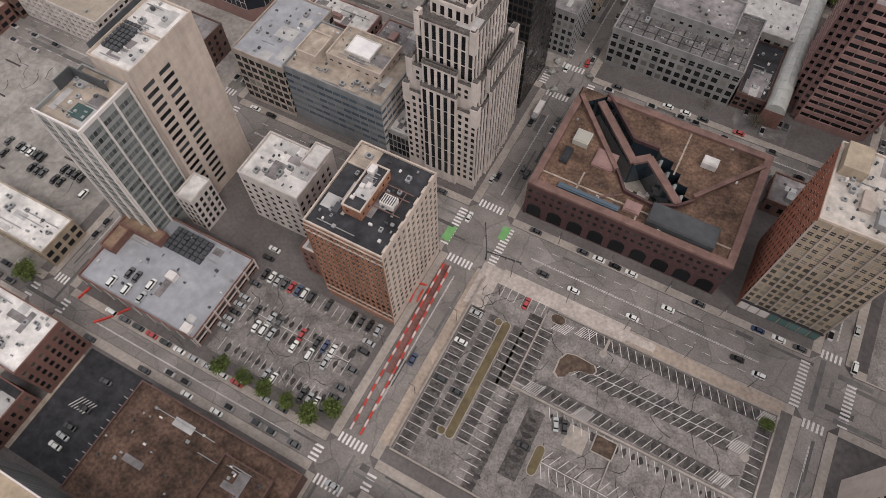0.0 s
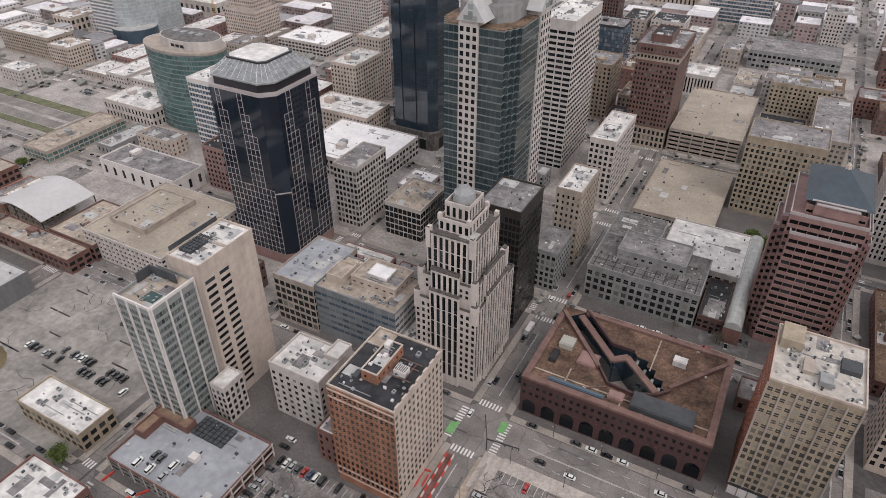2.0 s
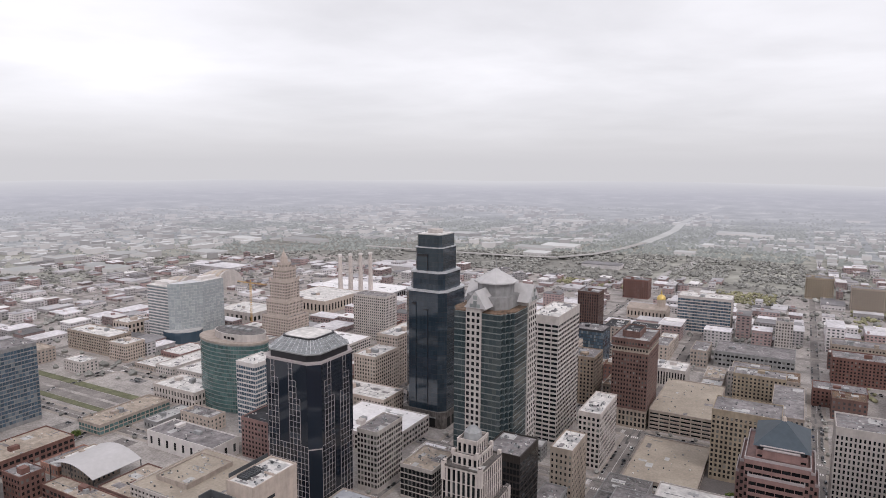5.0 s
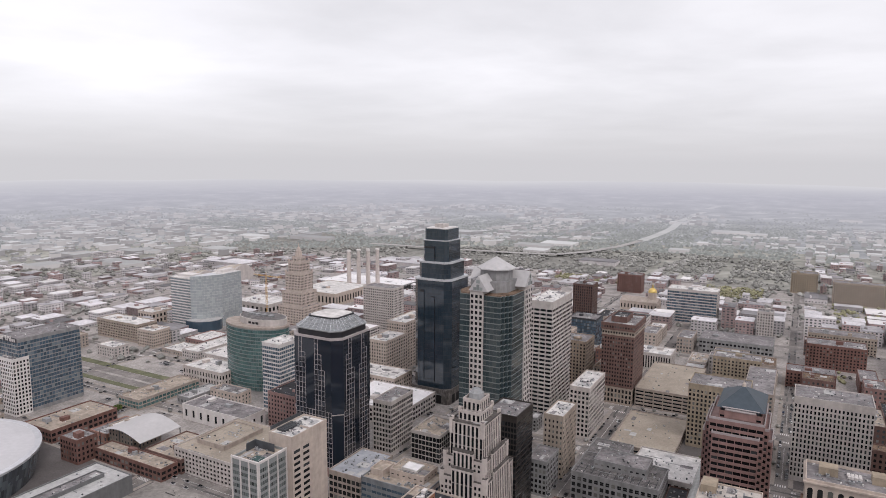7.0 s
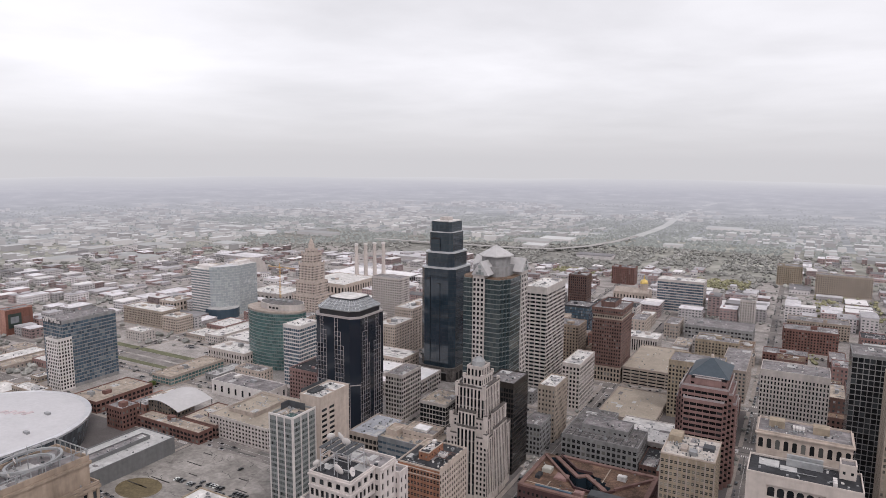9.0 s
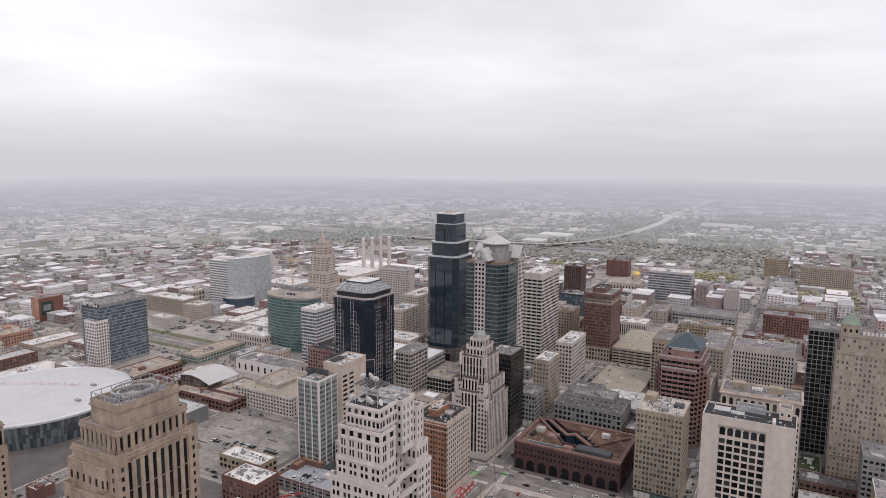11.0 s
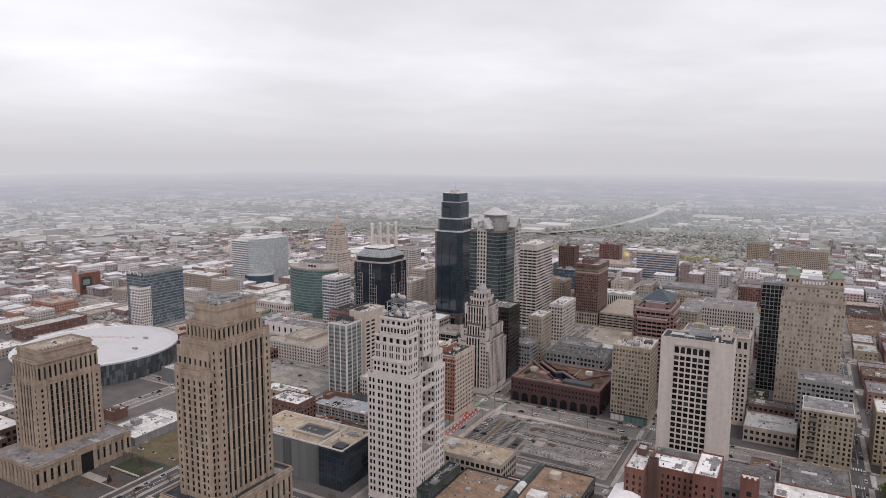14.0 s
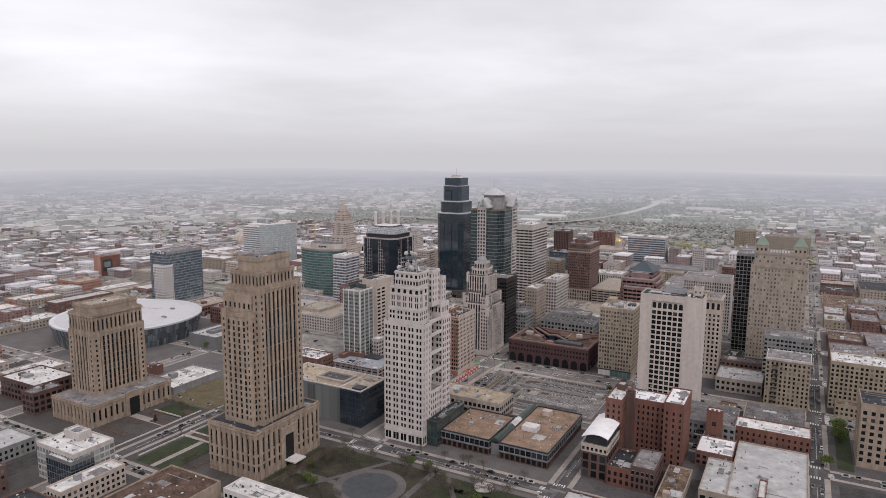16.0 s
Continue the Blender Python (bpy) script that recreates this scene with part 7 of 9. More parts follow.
for x0, x1, y0, y1 in ((-60.4, -57, 107, 114), (-41.5, -38.5, 117, 123), (-168, -164, 110, 118)):
    flat("bike_box", x0, x1, y0, y1, 0.0, 0.06, paint_green, "green painted cycle box")

cracks = Boxes()
rc = random.Random(8)
for x0, x1, y0, y1, n in ((-37, -10, 31, 100, 26), (-9, 68, 69, 98, 22), (-9, 68, 32, 67, 24), (-111, -61, 31, 65, 14), (-290, -190, 25, 104, 24)):
    for i in range(n):
        x, y, a = rc.uniform(x0, x1), rc.uniform(y0, y1), rc.uniform(0, 6.28)
        for k in range(rc.randint(3, 9)):
            a += rc.gauss(0, 0.5)
            xn, yn = x + 2.2 * math.cos(a), y + 2.2 * math.sin(a)
            if not (x0 < xn < x1 and y0 < yn < y1):
                break
            cracks.plank(x, y, xn, yn, rc.uniform(0.12, 0.3), 0.2, 0.256)
            x, y = xn, yn
tagged(structure("crack_seal", cracks, crack_tar, "dark tar seals in the cracked lots"), kind="stuff")

# oil-darkened ground in the single bays
stains = Boxes()
ro = random.Random(31)
for x0, y0, x1, y1, pitch, wx, wy in ((-34.6, 34.2, -34.6, 87, 2.7, 2.1, 1.05), (-28, 43.4, -28, 86, 2.7, 2.0, 1.05), (-15.2, 67, -15.2, 94, 2.7, 2.0, 1.05), (-9.6, 33, -9.6, 64, 2.7, 1.6, 1.05), (-1, 41, -1, 63, 2.7, 2.2, 1.1), (5, 96.6, 62, 96.6, 2.9, 1.0, 1.7),
                                      (10, 86.3, 60, 86.3, 2.9, 1.0, 1.6), (6, 82.3, 58, 82.3, 2.9, 1.0, 1.6), (-4, 71, 60, 71, 2.9, 1.0, 1.6), (-9.8, 71, -9.8, 91, 2.7, 1.7, 1.0), (-105, 34, -66, 34, 2.85, 1.0, 1.9), (-105, 46, -66, 46, 2.85, 1.0, 1.9), (-105, 51.5, -66, 51.5, 2.85, 1.0, 1.9), (4, 64.6, 60, 64.6, 2.8, 1.0, 1.6)):
    n = int(math.hypot(x1 - x0, y1 - y0) / pitch)
    for i in range(n + 1):
        cx, cy, g = x0 + (x1 - x0) * i / n + ro.uniform(-0.3, 0.3), y0 + (y1 - y0) * i / n + ro.uniform(-0.3, 0.3), ro.uniform(0.35, 1.15)
        stains.prism([(cx + wx * g * ro.uniform(0.65, 1.15) * math.cos(k * 0.7), cy + wy * g * ro.uniform(0.65, 1.15) * math.sin(k * 0.7)) for k in range(9)], 0.2, 0.2475 + 0.002 * (i % 3))
tagged(structure("oil_stain", stains, oil_asphalt, "dark oil stains in the parking bays"), kind="stuff")

# planted islands and low walls of the lot
def island(x0, x1, y0, y1, top):
    b = Boxes()
    r = min(x1 - x0, y1 - y0) / 2
    pts = []
    for cx, cy, a0 in ((x1 - r, y0 + r, -90), (x1 - r, y1 - r, 0), (x0 + r, y1 - r, 90), (x0 + r, y0 + r, 180)):
        pts += [(cx + r * math.cos(radians(a0 + k * 22.5)), cy + r * math.sin(radians(a0 + k * 22.5))) for k in range(5)]
    b.prism(pts, 0.1, 0.4, 0)
    ob = structure("traffic_island", b, concrete, "kerbed island with dry planting")
    q = Boxes()
    mx, my = (x0 + x1) / 2, (y0 + y1) / 2
    q.prism([(mx + (x - mx) * (1 - 0.5 / (x1 - x0)), my + (y - my) * (1 - 0.5 / (y1 - y0))) for x, y in pts], 0.35, 0.46)
    g = new("planting", q.data("planting", [top]))
    g.parent = ob
    return ob


island(-24.8, -21.4, 42, 88, dry_grass)
island(-27.6, -24.6, 84.8, 87.8, dry_grass)
island(-27.6, -24.6, 42, 45, dry_grass)
island(3.4, 6.8, 44, 54.5, dry_grass)
kidney = [(-1.2, 79), (0.4, 77.9), (2.2, 78.8), (3.2, 81), (5.6, 83), (10.4, 84), (11, 85.6), (9.6, 87.2), (3, 87.6), (0, 86.8), (-1.4, 83.8)]
q = Boxes()
q.prism([(4.6 + (x - 4.6) * 1.09, 83.4 + (y - 83.4) * 1.09) for x, y in kidney], 0.1, 0.4)
bean = structure("traffic_island", q, concrete, "kerbed curved island with bare planting")
q = Boxes()
q.prism(kidney, 0.35, 0.46)
planting = new("planting", q.data("planting", [soil_bed]))
planting.parent = bean
flat("toll_pad", 10.4, 17.4, 57.5, 65.4, 0.1, 0.26, concrete, "pale concrete pad in the lot")
flat("planting_pit", 19.4, 26.2, 60.4, 66, 0.1, 0.28, soil_bed, "bare planting pit with a concrete kerb")
for x0, x1, y0, y1 in ((19, 19.4, 60, 66.4), (26.2, 26.6, 60, 66.4), (19.4, 26.2, 60, 60.4), (19.4, 26.2, 66, 66.4), (25.8, 26.2, 50, 60)):
    flat("low_wall", x0, x1, y0, y1, 0.1, 0.8, concrete, "low concrete kerb wall of the lot")
island(9.6, 12.2, 91.4, 94, concrete)
island(10.5, 11.5, 93.6, 98.6, concrete)
island(-10.6, -5, 95.2, 99, soil_bed)
island(62, 65, 80, 83, concrete)
for x0, x1, y0, y1 in ((-12.6, -12.1, 66, 97), (-12.1, 69, 67.2, 67.9), (-38.4, -37.8, 31, 100), (-38, 69.4, 30.2, 30.8), (69.2, 69.8, 31, 100), (-9, 69, 99.3, 99.8)):
    flat("low_wall", x0, x1, y0, y1, 0.1, 1.0, concrete, "low concrete kerb wall of the lot")
flat("corner_plaza", -41, -33.01, 88, 105.8, 0.1, 0.24, pale_walk, "pale concrete corner plaza")
flat("bus_strip", -33, 16, 100, 106.4, 0.1, 0.23, pale_walk, "pale concrete bus stop strip")
flat("street_walk", 16.01, 70, 99.9, 104.6, 0.1, 0.232, tan_walk, "tan concrete sidewalk beside the lot")
flat("street_walk", -42.4, -38.5, 31, 100, 0.1, 0.234, tan_walk, "tan concrete sidewalk beside the lot")
flat("turn_lane", 16, 26, 101.2, 104.4, 0.1, 0.236, pale_walk, "pale concrete crossover")

# the lot behind the hotel, the western lots, the field and the park
flat("parking_lot_hotel", -112, -60, 30, 66, 0.1, 0.21, lot_asphalt, "asphalt parking lot behind the hotel")
claim(-113, -59, 29, 67)
flat("parking_lot_far_west", -295, -186, 22, 106, 0.1, 0.21, pale_asphalt, "broad pale asphalt parking lot")
claim(-296, -185, 20, 108)
# dark lot in tar black: the shade lying here is put into its colour
flat("dark_lot", -147, -120, -28, 11, 0.1, 0.21, tar, "dark asphalt lot beside the brown hall")
claim(-147, -120, -28, 12)
flat("dry_field", -230, -182, -90, -40, 0.1, 0.22, dry_grass, "dry yellow-brown field")
claim(-282, -180, -95, -26)
b = Boxes()
b.prism([(-272 + 17 * math.cos(radians(a)), 38 + 13 * math.sin(radians(a))) for a in range(0, 360, 20)], 0.1, 0.26)
structure("dirt_patch", b, dry_grass, "oval patch of dry ground")
flat("park", -62, 75, -172, -90, 0.1, 0.22, park_soil, "park lawn with paths")
claim(-66, 78, -176, -88)
claim(-225, -60, -176, -88)
for x0, x1, y0, y1 in ((-160, -128, -170, -130), (-217, -190, -112, -92), (-72, -64, -150, -100), (-230, -200, -172, -160), (-160, -128, -122, -98)):
    flat("lawn", x0, x1, y0, y1, 0.1, 0.22, grass, "clipped green lawn beside the civic towers")
for ax, ay, bx, by, w in ((-62, -132, 75, -132, 4), (10, -172, 10, -90, 4), (-62, -170, -20, -95, 3), (75, -170, 20, -95, 3), (-62, -92, 75, -92, 4)):
    b = Boxes()
    b.plank(ax, ay, bx, by, w, 0.15, 0.235 + 0.004 * w)
    structure("path", b, plaza, "pale concrete park path")
b = Boxes()
b.prism([(-14 + 21 * math.cos(radians(a)), -126 + 21 * math.sin(radians(a))) for a in range(0, 360, 10)], 0.15, 0.27)
structure("pond_rim", b, plaza, "grey paved round basin")
b = Boxes()
b.prism([(-14 + 16 * math.cos(radians(a)), -126 + 16 * math.sin(radians(a))) for a in range(0, 360, 10)], 0.2, 0.31)
structure("pond", b, dark_machine, "dark shallow round pool")
fountain = thing("fountain", 44, -96, 0.2, "pale stone fountain with stacked basins", "fountain")
for r, z0, z1 in ((6, 0.2, 0.8), (1.0, 0.8, 2.2), (2.6, 2.2, 2.6), (0.5, 2.6, 3.6), (1.2, 3.6, 3.9)):
    b = Boxes()
    b.cone(44, -96, z0, z1, r * 0.9, r, 20)
    part("basin" if r > 1 else "stem", b, pale_conc, fountain)

# striped barriers along the cycle lane
b = Boxes()
b.plank(-51.2, 52, -53.1, 98, 2.3, 0.0, 0.04)
structure("cycle_lane", b, red_lane, "faded red painted cycle lane")
for k, x in enumerate((-52.8, -49.2)):
    for i in range(24):
        b = Boxes()
        y = 31 + i * 2.85
        b.box(-0.34, 0.34, -1.3, 1.3, 0, 0.5)
        b.box(-0.16, 0.16, -1.3, 1.3, 0.5, 1.0)
        key = ("barrier", (i + k) % 2)
        if key not in PANES:
            PANES[key] = b.data("traffic_barrier", [paint_red if (i + k) % 2 else paint_salmon])
        ob = tagged(new("traffic_barrier", PANES[key]), ("red" if (i + k) % 2 else "faded white") + " plastic traffic barrier in a street row", "barrier", "street barriers")
        ob.location = (x - (0.025, 0.04)[k] * (y - 43), y, 0.04)
        ob.rotation_euler[2] = (0.025, 0.04)[k]


for k_, (ax, ay, bx, by) in enumerate(((-153, 18.6, -148.7, 23.5), (-148.7, 23.5, -145, 29), (-164.4, 23, -163.6, 28.4), (-57.6, 78.1, -58.4, 86.3), (-58.4, 86.3, -55.4, 86.8), (-55.4, 79.6, -55.6, 85))):
    fence_ = thing("street_fence", (ax + bx) / 2, (ay + by) / 2, 0.03, "red plastic construction fence across a closed lane", "fence", "street fences")
    n_ = max(2, round(math.hypot(bx - ax, by - ay) / 2.2))
    for i in range(n_):
        b = Boxes()
        u, v = i / n_, (i + 0.94) / n_
        b.plank(ax + (bx - ax) * u, ay + (by - ay) * u, ax + (bx - ax) * v, ay + (by - ay) * v, 0.5, 0.03, 1.05)
        part("panel", b, paint_red, fence_)

# ---- cars ----
def car_paint(name, colour):
    m = bpy.data.materials.new(name)
    m.use_nodes = True
    p = m.node_tree.nodes["Principled BSDF"]
    p.inputs["Base Color"].default_value = (*colour, 1)
    p.inputs["Roughness"].default_value, p.inputs["Coat Weight"].default_value = 0.35, 0.6
    return m


CARS = []
for word, colour, van in (("black", (0.015, 0.015, 0.017), 0), ("white", (0.65, 0.65, 0.64), 0), ("silver", (0.36, 0.37, 0.38), 0), ("dark grey", (0.06, 0.062, 0.068), 0),
                          ("red", (0.35, 0.03, 0.03), 0), ("blue", (0.03, 0.05, 0.11), 0), ("white", (0.66, 0.66, 0.65), 1), ("black", (0.02, 0.02, 0.022), 1)):
    h = 1.05 if van else 0.82
    body = Boxes()
    low = [(-0.9, -2.2), (-0.72, -2.4), (0.72, -2.4), (0.9, -2.2), (0.9, 2.1), (0.66, 2.4), (-0.66, 2.4), (-0.9, 2.1)]
    body.prism([(x * 0.97, y) for x, y in low], 0.28, 0.62, 0, low)
    body.prism(low, 0.62, h + 0.08, 0, [(x * 0.93, y * 0.97) for x, y in low])
    roof_y = (-1.9, 0.9) if van else (-1.25, 0.55)
    body.prism([(-0.66, roof_y[0]), (0.66, roof_y[0]), (0.66, roof_y[1]), (-0.66, roof_y[1])], 1.44 + van * 0.4, 1.5 + van * 0.4, 0)
    ob = tagged(new("car", body.data("car", [car_paint(word.replace(" ", "_") + "_paint", colour)])), f"{word} {'van' if van else 'car'} parked on asphalt", "van" if van else "car", "cars")
    cabin = Boxes()
    cabin.prism([(-0.8, roof_y[0] - 0.45), (0.8, roof_y[0] - 0.45), (0.8, roof_y[1] + 0.75), (-0.8, roof_y[1] + 0.75)], h + 0.02, 1.45 + van * 0.4, 0,
                [(-0.67, roof_y[0]), (0.67, roof_y[0]), (0.67, roof_y[1]), (-0.67, roof_y[1])])
    c = new("cabin_glass", cabin.data("cabin_glass", [dark_glass]))
    c.parent = ob
    wheel = Boxes()
    wheel.prism([(0.0, 0.0)] * 0 + [(0.32 * math.cos(math.pi * i / 5), 0.32 * math.sin(math.pi * i / 5)) for i in range(10)], -0.1, 0.1)
    wm = wheel.data("wheel", [rubber])
    for sx in (-0.82, 0.82):
        for sy in (-1.45, 1.45):
            w = new("wheel", wm)
            w.parent, w.location, w.rotation_euler[1] = ob, (sx, sy, 0.32), radians(90)
    CARS.append(ob)
USED = set()


def put_car(x, y, turn, z=0.22, kind=None):
    k = random.choices(range(8), (32, 20, 17, 22, 3, 5, 6, 6))[0] if kind is None else kind
    m = pose(x, y, z, 0, 0, turn + random.uniform(-2, 2))
    if k in USED:
        return copy_thing(CARS[k], m)
    USED.add(k)
    CARS[k].matrix_basis = m
    return CARS[k]


for k in range(8):
    put_car(-110 + 2.9 * k, 63, 0, kind=k)
rng = random.Random(5)
rows = [(-105, 31.5, -64, 31.5, 15, 0, 0.55), (-104, 44.5, -72, 44.5, 11, 0, 0.45), (-104, 49.5, -72, 49.5, 11, 0, 0.7), (-86, 63.5, -62, 63.5, 8, 0, 0.8), (-62.5, 36, -62.5, 58, 7, 90, 0.4),
        (-111, 36, -111, 58, 8, 90, 0.75), (-160, 33, -140, 33, 7, 0, 0.45), (-150, 38.5, -130, 38.5, 7, 0, 0.35), (-34.5, 35, -34.5, 70, 13, 90, 0.06),
        (3, 71, 58, 71, 18, 28, 0.03), (-262, 58, -194, 58, 23, 0, 0.6), (-240, 63.5, -194, 63.5, 16, 0, 0.55), (-285, 90, -195, 90, 28, 0, 0.18), (-280, 74, -200, 74, 24, 0, 0.12), 
        (-134, -20, -134, 4, 8, 90, 0.5)]
for x0, y0, x1, y1, n, turn, fill in rows:
    for i in range(n):
        if rng.random() < fill:
            put_car(x0 + (x1 - x0) * i / (n - 1), y0 + (y1 - y0) * i / (n - 1), turn, 6.75 if -166 < x0 < -125 and y0 > 30 else 0.26)
for x0, y0, x1, y1, n, turn, fill in ((-150, 24.6, -70, 24.6, 14, 90, 0.6), (-150, 13.4, -70, 13.4, 14, 90, 0.25), (-36, 126.2, 34, 126.2, 12, 90, 0.6), (48, 126.2, 70, 126.2, 4, 90, 0.8), (-46, 140, -46, 190, 6, 0, 0.3),
                                      (-160, 125.5, -70, 125.5, 12, 90, 0.35), (-55, 160, -55, 120, 5, 0, 0.4), (76, 140, 76, 180, 6, 0, 0.6), (-36, 208, 40, 208, 11, 90, 0.35), (78, 300, 78, 500, 26, 0, 0.5), (85, 310, 85, 520, 26, 0, 0.4),
                                      (214, -60, 214, 190, 20, 0, 0.3), (-30, 110, 60, 110, 5, 90, 0.3), (-45, 215, -45, 390, 16, 0, 0.3), (-30, 394, 30, 394, 10, 90, 0.5)):
    for i in range(n):
        if rng.random() < fill:
            put_car(x0 + (x1 - x0) * i / (n - 1), y0 + (y1 - y0) * i / (n - 1), turn, 0.03)

for x, y, turn in ((-100, 88, 0), (-97, 88.5, 0), (-93.5, 88, 0), (-100, 97, 0), (-96.5, 97, 0), (-90, 97, 0), (-113, 69, 90), (-113, 73, 90), (-132, 111, 90), (-118, 111.5, 90), (-101, 120.5, 90), (-88, 119.5, 90), (-126, 120, 90), (-144, 112, 90),
                   (-20, 111, 90), (25, 119, 90), (52, 112.5, 90), (-45, 196, 0), (-52, 208, 0), (-46, 60, 2), (88, 128, 0), (86, 142, 0), (-66, 17, 90), (-48, 12, 90)):
    put_car(x, y, turn, 0.2 if x < -86 and y < 100 else 0.04)

for x, y, turn, kind in ((9.1, 63.2, 20, 0), (6.2, 62.6, 20, 2), (-0.2, 51.3, 90, 0), (-27.6, 57, 90, 0), (-34.6, 85.4, 90, 2), (-34.4, 73.5, 90, 1), (-20.3, 97.2, 0, 4)):
    put_car(x, y, turn, 0.26, kind)

bus = thing("box_truck", -53, 181, 0.03, "white box truck standing in the street", "truck")
b = Boxes()
b.box(-54.2, -51.8, 176.5, 184, 0.9, 3.4)
part("box", b, white_panel, bus)
b = Boxes()
b.box(-54.1, -51.9, 174.3, 176.3, 0.6, 2.6)
part("cab", b, machine, bus)
for wx in (-54, -52):
    for wy in (175.2, 182.4):
        b = Boxes()
        b.box(wx - 0.15, wx + 0.15, wy - 0.45, wy + 0.45, 0.03, 0.95)
        part("wheel", b, rubber, bus)


# ---- trees ----
def tree(seed, height, spread, leaves, material):
    r = random.Random(seed)
    trunk = Boxes()
    trunk.cone(0, 0, 0, height * 0.45, 0.22, 0.13, 7)
    tips = []
    for i in range(9):
        a, up_ = r.uniform(0, 6.28), r.uniform(0.3, 0.5)
        x1, y1, z1 = spread * 0.6 * math.cos(a), spread * 0.6 * math.sin(a), height * r.uniform(0.62, 0.9)
        z0 = height * up_
        k = len(trunk.v)
        trunk.v += [(0.08, 0, z0), (-0.05, 0.08, z0), (-0.05, -0.08, z0), (x1, y1, z1)]
        trunk.f += [(k, k + 1, k + 3), (k + 1, k + 2, k + 3), (k + 2, k, k + 3)]
        trunk.m += [0] * 3
        tips.append((x1, y1, z1))
    crown = Boxes()
    for i in range(leaves):
        tx, ty, tz = r.choice(tips + [(0, 0, height * 0.85)])
        cx, cy, cz = tx + r.gauss(0, spread * 0.3), ty + r.gauss(0, spread * 0.3), tz + r.gauss(0, height * 0.1)
        s_ = r.uniform(0.3, 0.62) * spread / 3 * (0.45 if material is budding else 1)
        k = len(crown.v)
        for j in range(4):
            crown.v.append((cx + r.uniform(-s_, s_), cy + r.uniform(-s_, s_), cz + r.uniform(-s_, s_)))
        crown.f += [(k, k + 1, k + 2), (k, k + 2, k + 3), (k, k + 3, k + 1), (k + 1, k + 3, k + 2)]
        crown.m += [0] * 4
    ob = thing("tree", 0, 0, 0, "young street tree in fresh spring leaf" if material is foliage else "tree with thin budding branches", "tree", "trees")
    part("trunk", trunk, bark, ob)
    part("crown", crown, material, ob)
    return ob


green_tree, big_tree, bare_tree = tree(1, 6.2, 3.0, 800, foliage), tree(2, 9.5, 4.6, 1000, foliage), tree(3, 8.0, 3.4, 620, budding)
green_tree.location, big_tree.location, bare_tree.location = (-102, 27, 0.17), (42, 300, 0.17), (-58, -160, 0.17)
for x, y, s_ in ((-92, 27, 0.9), (-84, 27, 0.95), (-75, 27, 0.85), (-66, 26.8, 1.1), (-60.5, 32, 1.0), (66, 94, 0.7)):
    copy_thing(green_tree, pose(x, y, 0.17, 0, 0, x * 40) @ Matrix.Scale(s_, 4))
for x, y in ((31, 312), (40, 306), (-186, 22), (20, 404), (26, 404), (33, 404), (-300, 24), (-308, 20), (-430, 170), (-425, 205)):
    copy_thing(big_tree, pose(x, y, 0.17, 0, 0, x * 33) @ Matrix.Scale(0.7 + 0.3 * rng.random(), 4))
for i in range(120):
    x, y = rng.uniform(-60, 74), rng.uniform(-170, -92)
    if (x + 14) ** 2 + (y + 126) ** 2 > 500 and abs(y + 132) > 4:
        copy_thing(bare_tree if rng.random() < 0.8 else green_tree, pose(x, y, 0.2, 0, 0, rng.uniform(0, 360)) @ Matrix.Scale(rng.uniform(0.7, 1.1), 4))
for i in range(22):
    x, y = rng.choice(((-165, rng.uniform(-172, -92)), (-125, rng.uniform(-172, -92)), (-30 + rng.uniform(0, 70), 214), (rng.uniform(-220, -185), -100), (rng.uniform(-90, 70), -76)))
    copy_thing(bare_tree, pose(x, y, 0.2, 0, 0, rng.uniform(0, 360)) @ Matrix.Scale(rng.uniform(0.6, 0.9), 4))

# ---- rooftop machines ----
unit = Boxes()
unit.box(-1.2, 1.2, -0.8, 0.8, 0, 1.3)
unit.box(-1.3, 1.3, -0.9, 0.9, 1.3, 1.4)
ac = tagged(new("air_conditioner", unit.data("air_conditioner", [machine])), "grey rooftop air conditioner on a flat roof", "air conditioner", "rooftop machines")
fan = Boxes()
fan.cone(0, 0, 1.4, 1.65, 0.6, 0.55, 12)
f_ = new("fan_hood", fan.data("fan_hood", [dark_machine]))
f_.parent = ac
first = [True]


def clutter(x0, x1, y0, y1, z, n, seed, smin=0.4, smax=1.0):
    r = random.Random(seed)
    for i in range(n):
        m = pose(r.uniform(x0, x1), r.uniform(y0, y1), z, 0, 0, r.choice((0, 90))) @ Matrix.Scale(r.uniform(smin, smax), 4)
        if first[0]:
            ac.matrix_basis, first[0] = m, False
        else:
            copy_thing(ac, m)


